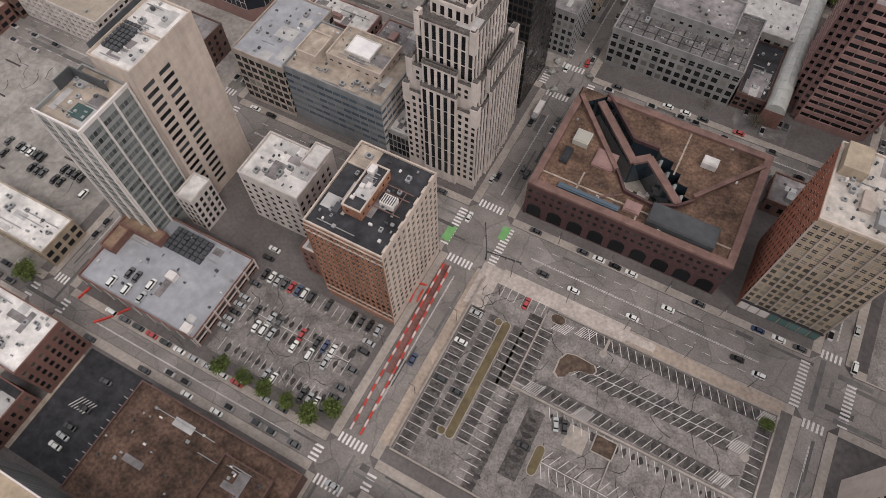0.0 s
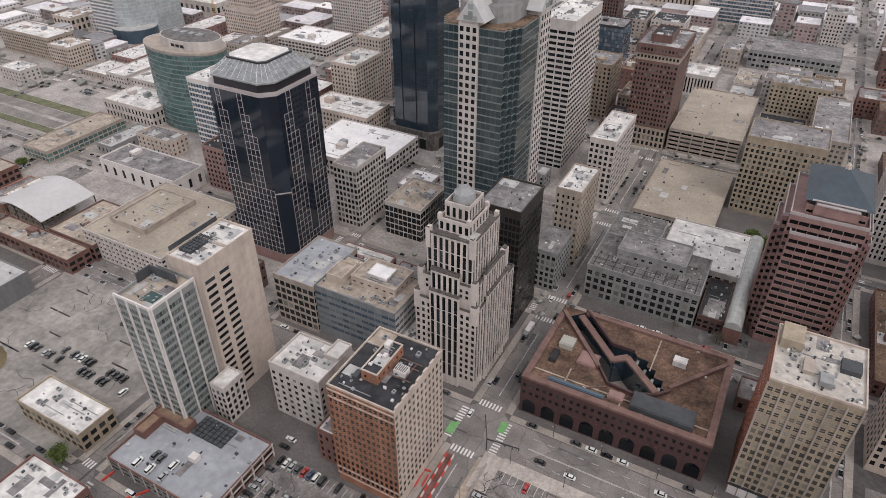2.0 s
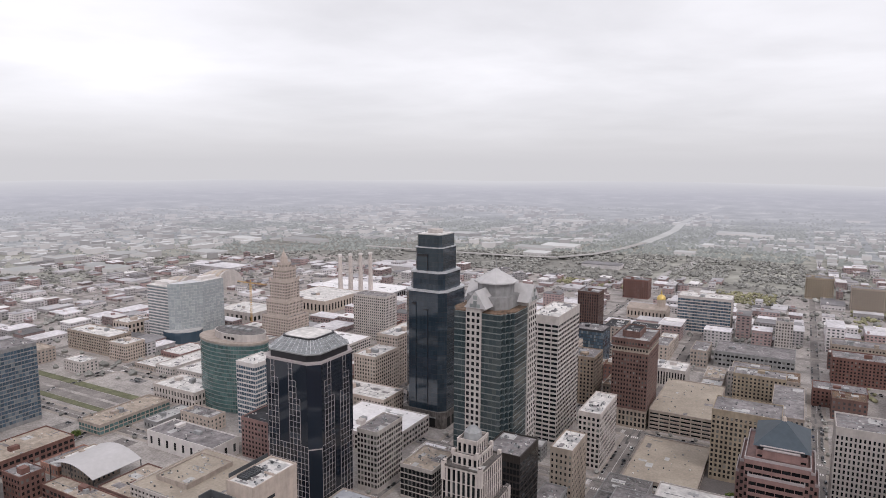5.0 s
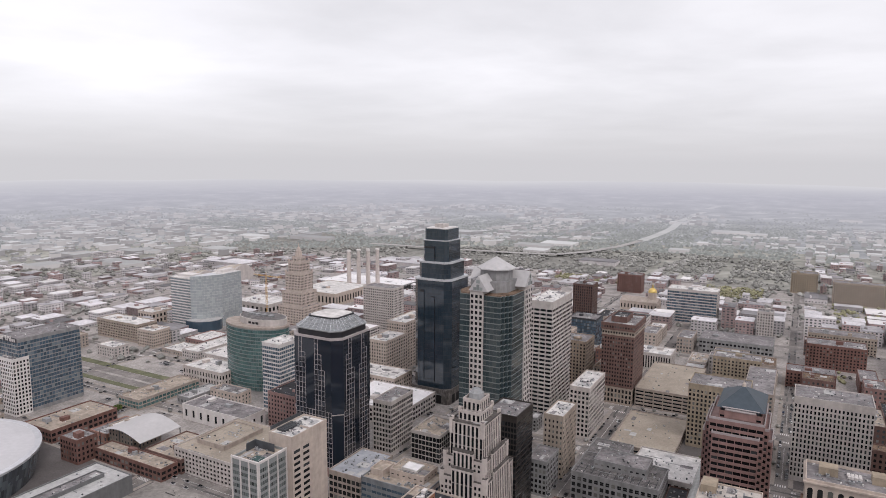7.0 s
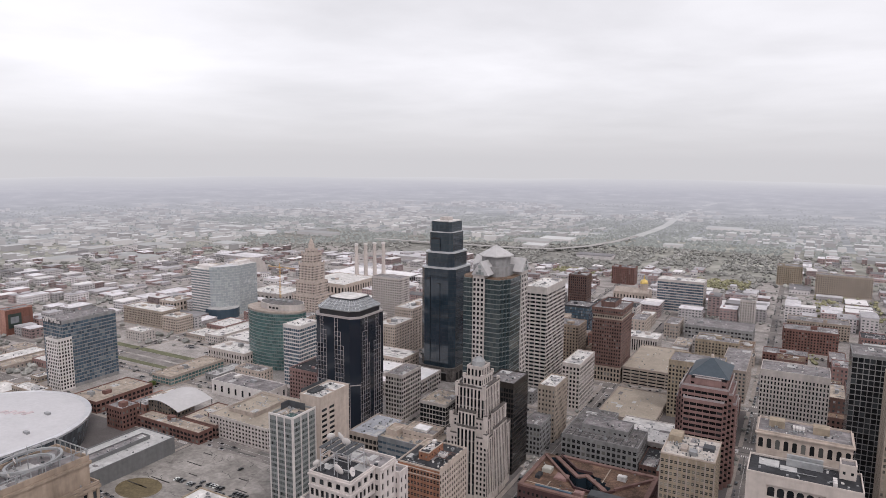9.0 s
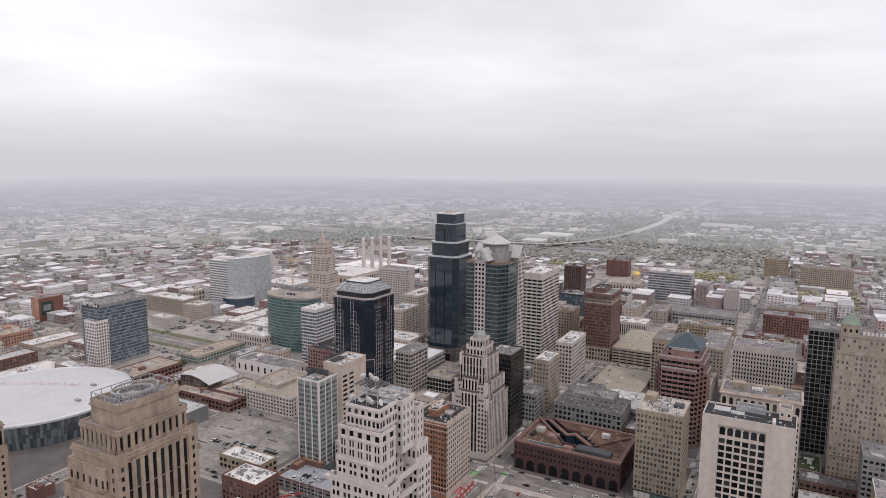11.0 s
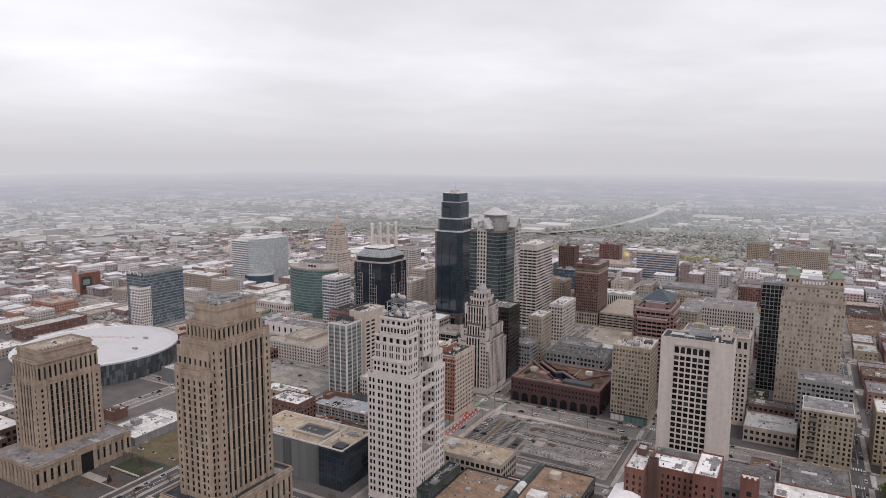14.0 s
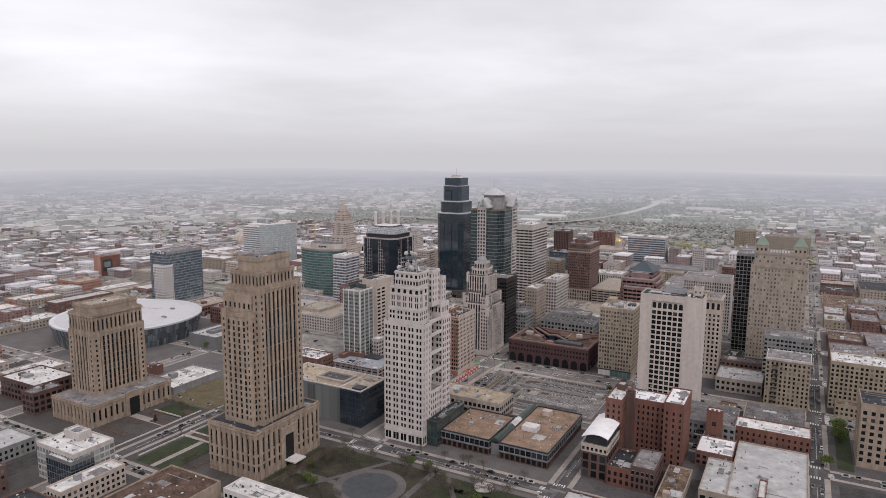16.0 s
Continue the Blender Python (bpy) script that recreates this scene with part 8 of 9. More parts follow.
for row in ((-83, -78, 72, 99, 51.06, 4), (-67, -60, 72, 99, 51.06, 6), (-126, -106, 85, 94, 28.06, 9), (-168, -153, 58, 75, 65.06, 6), (-162, -150, 84, 103, 72.56, 6), (-217, -184, 31, 43, 10.06, 9),
            (-175, -150, -6, 10, 21.06, 12), (-140, -104, 133, 137, 29.06, 9), (-164, -145, 133, 163, 28.06, 5), (-80, -64, 182, 202, 66.06, 4), (48, 72, 136, 160, 60.06, 14), (-36, 14, 222, 231, 20.06, 6),
            (-66, -55, 246, 270, 45.06, 3), (-70, -58, 320, 358, 42.06, 5), (-9, 29, 262, 298, 11.06, 4), (-60, -46, 412, 446, 74.06, 5), (16, 53, 348, 372, 50.06, 4), (-189, -177, 218, 242, 42.06, 4),
            (-158, -140, 224, 248, 22.06, 4), (-135, -75, -58, -34, 26.06, 4), (38, 66, -48, 8, 10.06, 5), (-12.6, -6, -58, -26, 16.06, 9), (100, 140, -17, 2, 43.06, 4), (158, 203, -48, 10, 7.06, 9), (95, 133, 171, 177, 69.06, 6),
            (162, 194, 228, 238, 105.06, 2), (178, 204, 128, 148, 37.06, 4), (174, 205, 168, 188, 44.06, 4), (222, 253, 145, 170, 36.06, 4), (-188, -158, -209, -188, 21.06, 4), (-115, -97, 340, 385, 103.06, 4), (88, 130, 326, 347, 60.06, 3)):
    clutter(*row, seed=int(abs(row[0] * 7 + row[2])))

# cooling fans in rows on the garage roof
b = Boxes()
cooler = thing("cooling_plant", -138, 58, 6.66, "rows of dark cooling fans on the garage roof", "cooling plant")
for i in range(7):
    for j in range(5):
        q = Boxes()
        q.box(-146.5 + i * 2.4, -144.6 + i * 2.4, 53 + j * 1.9, 54.6 + j * 1.9, 6.66, 7.8)
        part("fan", q, dark_machine, cooler)

# dishes and masts on the white tower and the civic tower
for x, y, z, r, turn in ((-33.8, -52, 113.66, 1.9, 200), (-25, -62.6, 113.66, 2.2, 170), (-20.6, -52, 113.66, 1.8, 140), (-29, -51.6, 113.66, 1.7, 220), (-20.4, -61, 113.66, 1.6, 100), (-34, -62, 113.66, 1.5, 240), (-28, -57, 122.4, 1.9, 160), (-24, -59, 122.4, 1.6, 200), (-31, -58, 122.4, 1.5, 230), (-94, -128, 127.9, 1.0, 150), (-86, -134, 127.9, 0.9, 180)):
    dish = thing("satellite_dish", x, y, z, "white satellite dish on a short steel post on a roof", "satellite dish", "roof dishes")
    q = Boxes()
    q.cone(x, y, z, z + 2.4, 0.14, 0.1, 8)
    part("post", q, machine, dish)
    q = Boxes()
    for k, (ra, rb, da, db) in enumerate(((0.05, 0.55, 0, 0.08), (0.55, 0.85, 0.08, 0.22), (0.85, 1.0, 0.22, 0.36))):
        q.cone(0, 0, da * r, db * r, ra * r, rb * r, 18)
    bowl = part("bowl", q, white_panel, dish)
    q = Boxes()
    q.box(-0.04, 0.04, -0.04, 0.04, 0.1, r * 0.9)
    q.box(-0.12, 0.12, -0.12, 0.12, r * 0.9, r * 0.9 + 0.25)
    feed = new("feed_horn", q.data("feed_horn", [machine]))
    feed.parent = bowl
    bowl.data.transform(Matrix.Translation(dish.location))
    bowl.matrix_basis = pose(0, 0, 2.5, 70, 0, turn)
for x, y, z, h in ((-25, -57, 122.4, 5), (-18, -43, 113.1, 6), (-90, -126, 128.3, 7), (-207, 349, 162.5, 9), (-103.5, 240, 153.5, 8), (-33, -44, 113.1, 5), (-95, -136, 128.3, 4), (-83, -117, 128.3, 4)):
    mast = thing("antenna_mast", x, y, z - 0.5, "thin steel antenna mast on a roof", "antenna", "roof masts")
    q = Boxes()
    q.cone(x, y, z - 0.5, z + h, 0.16, 0.06, 6)
    part("pole", q, machine, mast)
    q = Boxes()
    q.box(x - 1.0, x + 1.0, y - 0.05, y + 0.05, z + h * 0.6, z + h * 0.6 + 0.12)
    part("crossbar", q, machine, mast)
ring_deck = thing("antenna_gallery", -92.7, -129, 120.5, "steel gallery of posts round the tower roof", "gallery")
for i in range(7):
    for (x, y) in ((-103 + i * 3.4, -139.8), (-103 + i * 3.4, -118.2)):
        q = Boxes()
        q.box(x - 0.12, x + 0.12, y - 0.12, y + 0.12, 121.3, 124)
        part("post", q, machine, ring_deck)
for y in (-139.8, -118.2):
    q = Boxes()
    q.box(-103, -82.5, y - 0.1, y + 0.1, 123.8, 124.1)
    part("rail", q, machine, ring_deck)

for k, (ra_, rb_, z) in enumerate(((8.4, 7.4, 123.2), (6.2, 5.4, 122.2))):
    q = Boxes()
    pts = [(-92.7 + ra_ * math.cos(2 * math.pi * i / 24), -129 + rb_ * math.sin(2 * math.pi * i / 24)) for i in range(25)]
    for grow, h_ in ((0.0, 0.0), (0.7, 0.0), (0.7, 0.7), (0.0, 0.7)):
        q.v += [(-92.7 + (ra_ + grow) * math.cos(2 * math.pi * i / 24), -129 + (rb_ + grow) * math.sin(2 * math.pi * i / 24), z + h_) for i in range(24)]
    q.f += [(24 * a + i, 24 * a + (i + 1) % 24, 24 * ((a + 1) % 4) + (i + 1) % 24, 24 * ((a + 1) % 4) + i) for a in range(4) for i in range(24)]
    q.m += [0] * 96
    part("ring_beam", q, machine, ring_deck, "grey steel oval ring beam")
    for i in range(0, 24, 3):
        q = Boxes()
        q.box(pts[i][0] - 0.15, pts[i][0] + 0.15, pts[i][1] - 0.15, pts[i][1] + 0.15, 120.5, z)
        part("post", q, machine, ring_deck)
for x, y0, y1 in ((-103.4, -139.8, -118.2), (-82.2, -139.8, -118.2)):
    for i in range(7):
        q = Boxes()
        y = y0 + (y1 - y0) * i / 6
        q.box(x - 0.12, x + 0.12, y - 0.12, y + 0.12, 121.3, 124)
        part("post", q, machine, ring_deck)
    q = Boxes()
    q.box(x - 0.1, x + 0.1, y0, y1, 123.8, 124.1)
    part("rail", q, machine, ring_deck)

ring_deck.location = (-89.3, -126, 127.9)
ring_deck.scale = (0.78, 1.16, 1)
# glazed arcade and roof house of the low mall
for i in range(10):
    b = Boxes()
    y0 = -55 + i * 6.7
    b.prism([(29, y0), (36, y0), (36, y0 + 6.5), (29, y0 + 6.5)], 9.2, 11.6, 0, [(31.6, y0), (33.4, y0), (33.4, y0 + 6.5), (31.6, y0 + 6.5)])
    part("arcade_bay", b, membrane if i in (4, 5) else dark_green, mall, "glazed arcade roof bay")
for x0, x1, y0, y1, z1, m_ in ((41, 51, -32, -24, 13.2, membrane), (44, 50, -2, 3, 13.5, cream), (24, 27, -30, -26, 11.5, machine), (60, 63, -20, -16, 11.4, machine), (6, 9, -40, -37, 11.2, machine)):
    b = Boxes()
    b.box(x0, x1, y0, y1, 10.06, z1)
    part("roof_house", b, m_, mall)

# ---- street lamps and signal poles ----
lamp = thing("street_lamp", -30, 104.6, 0.17, "tall grey street lamp with a curved arm", "street lamp", "street lamps")
q = Boxes()
q.cone(-30, 104.6, 0.17, 9, 0.13, 0.08, 8)
part("pole", q, dark_steel, lamp)
q = Boxes()
q.box(-30.06, -29.94, 104.6, 107, 8.9, 9.0)
part("arm", q, dark_steel, lamp)
q = Boxes()
q.box(-30.2, -29.8, 106.6, 107.4, 8.75, 8.9)
part("lamp_head", q, machine, lamp)
for x, y, turn in ((-8, 104.6, 0), (14, 104.6, 0), (36, 104.6, 0), (58, 104.6, 0), (-20, 125.5, 180), (0, 125.5, 180), (22, 125.5, 180), (42, 125.5, 180), (-58, 40, -90), (-58, 60, -90), (-39.5, 50, 90), (-39.5, 80, 90), (-90, 27, 180), (-120, 27, 180), (-58.5, 150, -90), (-40, 150, 90), (-40, 180, 90)):
    copy_thing(lamp, pose(x, y, 0.17, 0, 0, turn))

claim(-634, -456, 210, 258)
claim(-345, -182, -75, 12)
gantry = thing("signal_gantry", -41.2, 106.6, 0.2, "black signal pole with two long arms over the crossing", "traffic signal")
q = Boxes()
q.cone(-41.2, 106.6, 0.2, 7.2, 0.26, 0.2, 10)
part("pole", q, dark_steel, gantry)
for ax, ay in ((-47, 117.4), (-28, 108.2)):
    q = Boxes()
    q.plank(-41.2, 106.6, ax, ay, 0.34, 6.5, 6.9)
    arm = part("arm", q, dark_steel, gantry)
    for u in (0.55, 0.8, 0.98):
        q = Boxes()
        x, y = -41.2 + (ax + 41.2) * u, 106.6 + (ay - 106.6) * u
        q.box(x - 0.22, x + 0.22, y - 0.22, y + 0.22, 5.4, 6.5)
        head_ = part("signal_head", q, dark_machine, gantry)

# ---- the low town, block by block ----
def free(x0, x1, y0, y1, margin=2.5):
    return all(x1 + margin < a or x0 - margin > b_ or y1 + margin < c_ or y0 - margin > d_ for a, b_, c_, d_ in FOOT)


rt = random.Random(11)
COLS = [x for x, w in STREETS_X] + [471 + 130 * i for i in range(1, 5)]
COLS = [-1080 - 130 * i for i in range(14, 0, -1)] + COLS
LINES_Y = [y for y, w in STREETS_Y] + [1090 + 97 * i for i in range(1, 20)]
WALLS = [red_brick, pink_stone, dark_brick, brown_brick, buff, ochre_stone, cream, pale_conc, grey_conc, beige_conc]
ROOFS = [membrane, grey_membrane, gravel, gravel, tan_gravel, brown_gravel, tar]
far_w, far_r, woods = Boxes(), Boxes(), Boxes()
far_b, far_br, grove = Boxes(), Boxes(), Boxes()
mist_w, mist_r, mist_t = Boxes(), Boxes(), Boxes()
MIST_FROM = 1480.0
made = 0


def clump(x, y, z, r):
    woods_ = mist_t if math.hypot(x, y) > MIST_FROM else woods
    k = len(woods_.v)
    pts = [(0, 0, 1.15)] + [(math.cos(a) * rt.uniform(0.7, 1.2), math.sin(a) * rt.uniform(0.7, 1.2), rt.uniform(0.25, 0.75)) for a in (0, 1.26, 2.5, 3.77, 5.03)] + [(math.cos(a) * 0.7, math.sin(a) * 0.7, -0.1) for a in (0.6, 2.7, 4.8)]
    woods_.v += [(x + px * r, y + py * r, z + pz * r * 1.1) for px, py, pz in pts]
    f = [(0, 1, 2), (0, 2, 3), (0, 3, 4), (0, 4, 5), (0, 5, 1), (1, 6, 2), (2, 6, 7), (2, 7, 3), (3, 7, 4), (4, 7, 8), (4, 8, 5), (5, 8, 1), (1, 8, 6)]
    woods_.f += [tuple(k + i for i in t) for t in f]
    woods_.m += [0] * len(f)


far_g = Boxes()
CARD = Boxes()
lots = []
for xa, xb in zip(COLS, COLS[1:]):
    for ya, yb in zip(LINES_Y, LINES_Y[1:]):
        cx, cy = (xa + xb) / 2, (ya + yb) / 2
        if math.hypot(cx + 100, cy) > 2800 or cx > 130 + 0.32 * (cy + 420):
            continue
        dist = math.hypot(cx - 60, cy + 120)
        green = noise.noise((cx / 420, cy / 420, 2.2)) + (0.35 if cy > 1150 else 0) + (0.18 if -700 < cx < -250 and cy > 760 else 0)
        cuts = lambda n, a, c: [a + (c - a) * (i + (rt.uniform(-0.22, 0.22) if 0 < i < n else 0)) / n for i in range(n + 1)]
        us = cuts(rt.choice((2, 3, 3, 4)) + (dist > 800) + (dist > 1150), xa + 10, xb - 10)
        for u0, u1 in zip(us, us[1:]):
            vs = cuts(rt.choice((1, 2, 2)) + (dist > 800), ya + 10, yb - 10)
            for v0, v1 in zip(vs, vs[1:]):
                x0, x1, y0, y1 = u0 + rt.uniform(0, 2), u1 - rt.uniform(0.5, 5), v0 + rt.uniform(0, 2), v1 - rt.uniform(0.5, 6)
                if free(x0, x1, y0, y1):
                    lots.append((dist, x0, x1, y0, y1, cx, cy, green, rt.random()))
                elif dist < 900:
                    for q0, q1, r0, r1 in ((x0, (x0 + x1) / 2 - 1, y0, y1), ((x0 + x1) / 2 + 1, x1, y0, y1), (x0, x1, y0, (y0 + y1) / 2 - 1), (x0, x1, (y0 + y1) / 2 + 1, y1)):
                        if q1 - q0 > 7 and r1 - r0 > 7 and free(q0, q1, r0, r1):
                            lots.append((dist, q0, q1, r0, r1, cx, cy, green, rt.random()))
                            break
WOODED = [(-640, -190, 1085, 1330), (-1250, -700, 1000, 1420), (-70, 50, 950, 1160), (60, 130, 1150, 1420)]
lots = [lot for lot in lots if not any(a < lot[5] < b_ and c_ < lot[6] < d_ for a, b_, c_, d_ in WOODED)]
lots.sort(key=lambda lot: lot[0])
for dist, x0, x1, y0, y1, cx, cy, green, luck in lots:
    if dist > 700 and rt.random() < 0.5:
        for _ in range(3):
            clump(rt.uniform(x0 - 3, x1 + 3), rt.choice((y0 - 4, y1 + 3)), 0.2, rt.uniform(1.6, 3))
    if (green > 0.42 and dist > 800) or luck < (0.18 if dist < 900 else 0.26 if dist < 1400 else 0.5):
        if green > 0.1 and dist > 500:
            for _ in range(rt.randint(5, 14)):
                clump(rt.uniform(x0, x1), rt.uniform(y0, y1), 0.2, rt.uniform(2, 4.5))
        elif dist >= 900 and dist < 1500:
            for k in range(int((x1 - x0) / 3.4)):
                if rt.random() < 0.6:
                    xx, yy = x0 + 1.5 + k * 3.4, rt.choice((y0 + 3, (y0 + y1) / 2, y1 - 3))
                    CARD.prism([(xx - 0.9, yy - 2.2), (xx + 0.9, yy - 2.2), (xx + 0.9, yy + 2.2), (xx - 0.9, yy + 2.2)], 0.3, 1.4)
        elif dist < 900:
            flat("small_lot", x0, x1, y0, y1, 0.1, 0.205, rt.choice((asphalt, lot_asphalt, fresh_asphalt)), "small asphalt car lot between buildings")
            for k in range(int((x1 - x0) / 2.8)):
                for row, yy in enumerate((y0 + 3, y1 - 3)):
                    if rt.random() < 0.5:
                        xx = x0 + 1.5 + k * 2.8
                        CARD.prism([(xx - 0.9, yy - 2.2), (xx + 0.9, yy - 2.2), (xx + 0.9, yy + 2.2), (xx - 0.9, yy + 2.2)], 0.4, 1.0)
                        CARD.prism([(xx - 0.8, yy - 1.6), (xx + 0.8, yy - 1.6), (xx + 0.8, yy + 1.2), (xx - 0.8, yy + 1.2)], 1.0, 1.5, 1, [(xx - 0.65, yy - 1.1), (xx + 0.65, yy - 1.1), (xx + 0.65, yy + 0.6), (xx - 0.65, yy + 0.6)])
        continue
    core = cy > 190 and -330 < cx < 250 and cy < 760
    h = rt.choice((5, 7, 9, 12, 15)) if not core else rt.choice((8, 11, 14, 18, 24, 30))
    if dist > 1000:
        h = rt.choice((4, 5, 6, 7, 9, 12))
        if rt.random() < 0.5:
            x1, y1 = x0 + (x1 - x0) * rt.uniform(0.35, 0.75), y0 + (y1 - y0) * rt.uniform(0.35, 0.75)
    if made < 190:
        made += 1
        wall, roof = rt.choice(WALLS), rt.choice(ROOFS)
        if cx < -300:
            roof = (membrane, membrane, grey_membrane, tan_gravel, gravel)[int(luck * 89) % 5]
        if cx > 60:
            wall, roof = WALLS[int(luck * 97) % 6], ROOFS[1 + int(luck * 89) % 6]
        # further off, paler walls and panes stand in for haze
        if cy > 380 and cx < 60 or cx < -300:
            wall = (beige_conc, cream, pale_conc, buff, grey_conc, faded_orange, pink_stone, beige_conc, pale_conc, red_brick)[int(luck * 71) % 10]
        lb = tower("low_building", f"low {wall.name.replace('_', ' ')} city building with a {roof.name.replace('_', ' ')} roof",
                   [(x0, x1, y0, y1, 0, h, wall, style(rt.uniform(3, 4.5), 3.7, 1.6, 1.9, town_glass if cy > 380 or cx < -300 else room_glass, 0.3, 0.8, 0.9), roof)], windows=0)
        if dist < 700:
            bx, by = rt.uniform(x0 + 1, (x0 + x1) / 2), rt.uniform(y0 + 1, (y0 + y1) / 2)
            lb.box("roof_house", bx, bx + rt.uniform(2, 5), by, by + rt.uniform(2, 5), h, h + rt.uniform(1.5, 3.2), rt.choice((wall, machine, membrane)))
        lb.finish()
    else:
        z = hills(cx, cy)
        fw, fr = (mist_w, mist_r) if math.hypot(cx, cy) > MIST_FROM else (far_b if rt.random() < 0.42 else far_w, far_br if rt.random() < (0.1 if cx < 0 else 0.07) else far_r)
        fw.box(x0, x1, y0, y1, z - 2, z + h)
        if fw is not mist_w:
            for fl in range(int(h / 3.6)):
                za = z + 1.2 + fl * 3.6
                nb = max(2, int((x1 - x0) / 4))
                for q in range(nb):
                    xq = x0 + (q + 0.25) * (x1 - x0) / nb
                    far_g.box(xq, xq + 0.5 * (x1 - x0) / nb, y0 - 0.05, y0 + 0.3, za, za + 1.7)
                nb = max(2, int((y1 - y0) / 4))
                for q in range(nb):
                    yq = y0 + (q + 0.25) * (y1 - y0) / nb
                    far_g.box(x1 - 0.3, x1 + 0.05, yq, yq + 0.5 * (y1 - y0) / nb, za, za + 1.7)
        if rt.random() < 0.5:
            px, py = rt.uniform(x0 + 1, (x0 + x1) / 2), rt.uniform(y0 + 1, (y0 + y1) / 2)
            fw.box(px, px + rt.uniform(2, 6), py, py + rt.uniform(2, 6), z + h, z + h + rt.uniform(1.5, 3.5))
        fr.box(x0 - 0.3, x1 + 0.3, y0 - 0.3, y1 + 0.3, z + h, z + h + 0.6)
rv = random.Random(77)


def kerb_car(x, y, along_y):
    """One car in the joined mesh: a rounded body and a dark glasshouse."""
    hx, hy = (0.9, 2.25) if along_y else (2.25, 0.9)
    ring_ = lambda f, g: [(x - hx * f, y - hy * g), (x + hx * f, y - hy * g), (x + hx * f, y + hy * g), (x - hx * f, y + hy * g)]
    CARD.prism(ring_(1, 1), 0.3, 0.95, 0, ring_(0.95, 0.97))
    CARD.prism(ring_(0.9, 0.62) if along_y else ring_(0.62, 0.9), 0.95, 1.48, 1, ring_(0.72, 0.45) if along_y else ring_(0.45, 0.72))


for cx, w in STREETS_X[4:12]:
    for (ya, va), (yb, vb) in list(zip(STREETS_Y, STREETS_Y[1:]))[1:13]:
        for side_ in (-1, 1):
            y = ya + va / 2 + 8
            while y < yb - vb / 2 - 8:
                near_ = -60 < cx < 100 and y < 135
                if rv.random() < (0.36 if not near_ else 0.0):
                    kerb_car(cx + side_ * (w / 2 - 4.7), y, True)
                elif rv.random() < 0.06 and not near_:
                    kerb_car(cx + side_ * 1.7, y, True)
                y += 6.2
for x in (-117, -110.5, -92, -81, -75):
    kerb_car(x, 16.75, False)
for cy, w in STREETS_Y[1:13]:
    for (xa, va), (xb, vb) in list(zip(STREETS_X, STREETS_X[1:]))[4:11]:
        for side_ in (-1, 1):
            x = xa + va / 2 + 8
            while x < xb - vb / 2 - 8:
                near_ = cy < 130 and cy > 0 and -180 < x < 100
                if rv.random() < (0.33 if not near_ else 0.0):
                    kerb_car(x, cy + side_ * (w / 2 - 4.7), False)
                elif rv.random() < 0.05 and not near_:
                    kerb_car(x, cy + side_ * 1.7, False)
                x += 6.4
# asphalt yards, parked rows and bare street trees of the inner town
yards = Boxes()
for i in range(900):
    x0, y0 = rv.uniform(-560, 60), rv.uniform(195, 690)
    w_, d_ = rv.uniform(12, 34), rv.uniform(9, 22)
    if any(abs(c - x0 - w_ / 2) < w_ / 2 + v / 2 for c, v in STREETS_X) or any(abs(c - y0 - d_ / 2) < d_ / 2 + v / 2 for c, v in STREETS_Y) or not free(x0, x0 + w_, y0, y0 + d_, 0.5):
        continue
    claim(x0, x0 + w_, y0, y0 + d_)
    yards.box(x0, x0 + w_, y0, y0 + d_, 0.1, 0.205 + 0.0001 * (i % 90))
    for q in range(int(w_ / 2.8)):
        for y in (y0 + 2.6, y0 + d_ - 2.6):
            if rv.random() < 0.55:
                kerb_car(x0 + 1.5 + q * 2.8, y, True)
tagged(structure("yard_asphalt", yards, mat("yard_asphalt", (0.15, 0.143, 0.138), amount=0.45, stain=0.1, islands=0.45), "worn asphalt yards between the buildings"), kind="stuff")
for cx_, w_ in STREETS_X[4:11]:
    for i in range(70):
        y = rv.uniform(190, 900)
        x = cx_ + rv.choice((-1, 1)) * (w_ / 2 - 1.2)
        if rv.random() < 0.5 and free(x, x, y, y, 0.3):
            clump(x, y, 0.6, rv.uniform(1.3, 2.3))
for cy_, w_ in STREETS_Y[5:10]:
    for i in range(70):
        x = rv.uniform(-560, 330)
        y = cy_ + rv.choice((-1, 1)) * (w_ / 2 - 1.2)
        if rv.random() < 0.4 and free(x, x, y, y, 0.3):
            clump(x, y, 0.6, rv.uniform(1.3, 2.3))
tagged(structure("street_cars", CARD, [mat("mixed_car_paint", (0.24, 0.235, 0.235), amount=0.1, islands=0.95, rough=0.35, bump=0), dark_glass], "mixed cars along the kerbs and on the smaller lots"), kind="stuff")
for i in range(34):
    a, r = rt.uniform(radians(84), radians(160)), rt.uniform(1300, 2900)
    x, y, w, d_ = 60 + r * math.cos(a), -100 + r * math.sin(a), rt.uniform(40, 130), rt.uniform(25, 60)
    z = hills(x, y)
    fw, fr = (mist_w, mist_r) if r > MIST_FROM else (far_w, far_r)
    fw.box(x, x + w, y, y + d_, z - 2, z + 8)
    fr.box(x - 0.4, x + w + 0.4, y - 0.4, y + d_ + 0.4, z + 8, z + 8.8)
for i in range(13000):
    a, r = rt.uniform(radians(80), radians(165)), rt.uniform(700, 3000)
    x, y = 60 + r * math.cos(a), -100 + r * math.sin(a)
    if r < 1500 and rt.random() < 0.5:
        continue
    if noise.noise((x / 260, y / 260, 7.7)) + (0.3 if y > 1000 else -0.02) > 0.1 and free(x, x, y, y):
        clump(x, y, hills(x, y) + 0.2, rt.uniform(2.2, 5.5))
rz = random.Random(91)
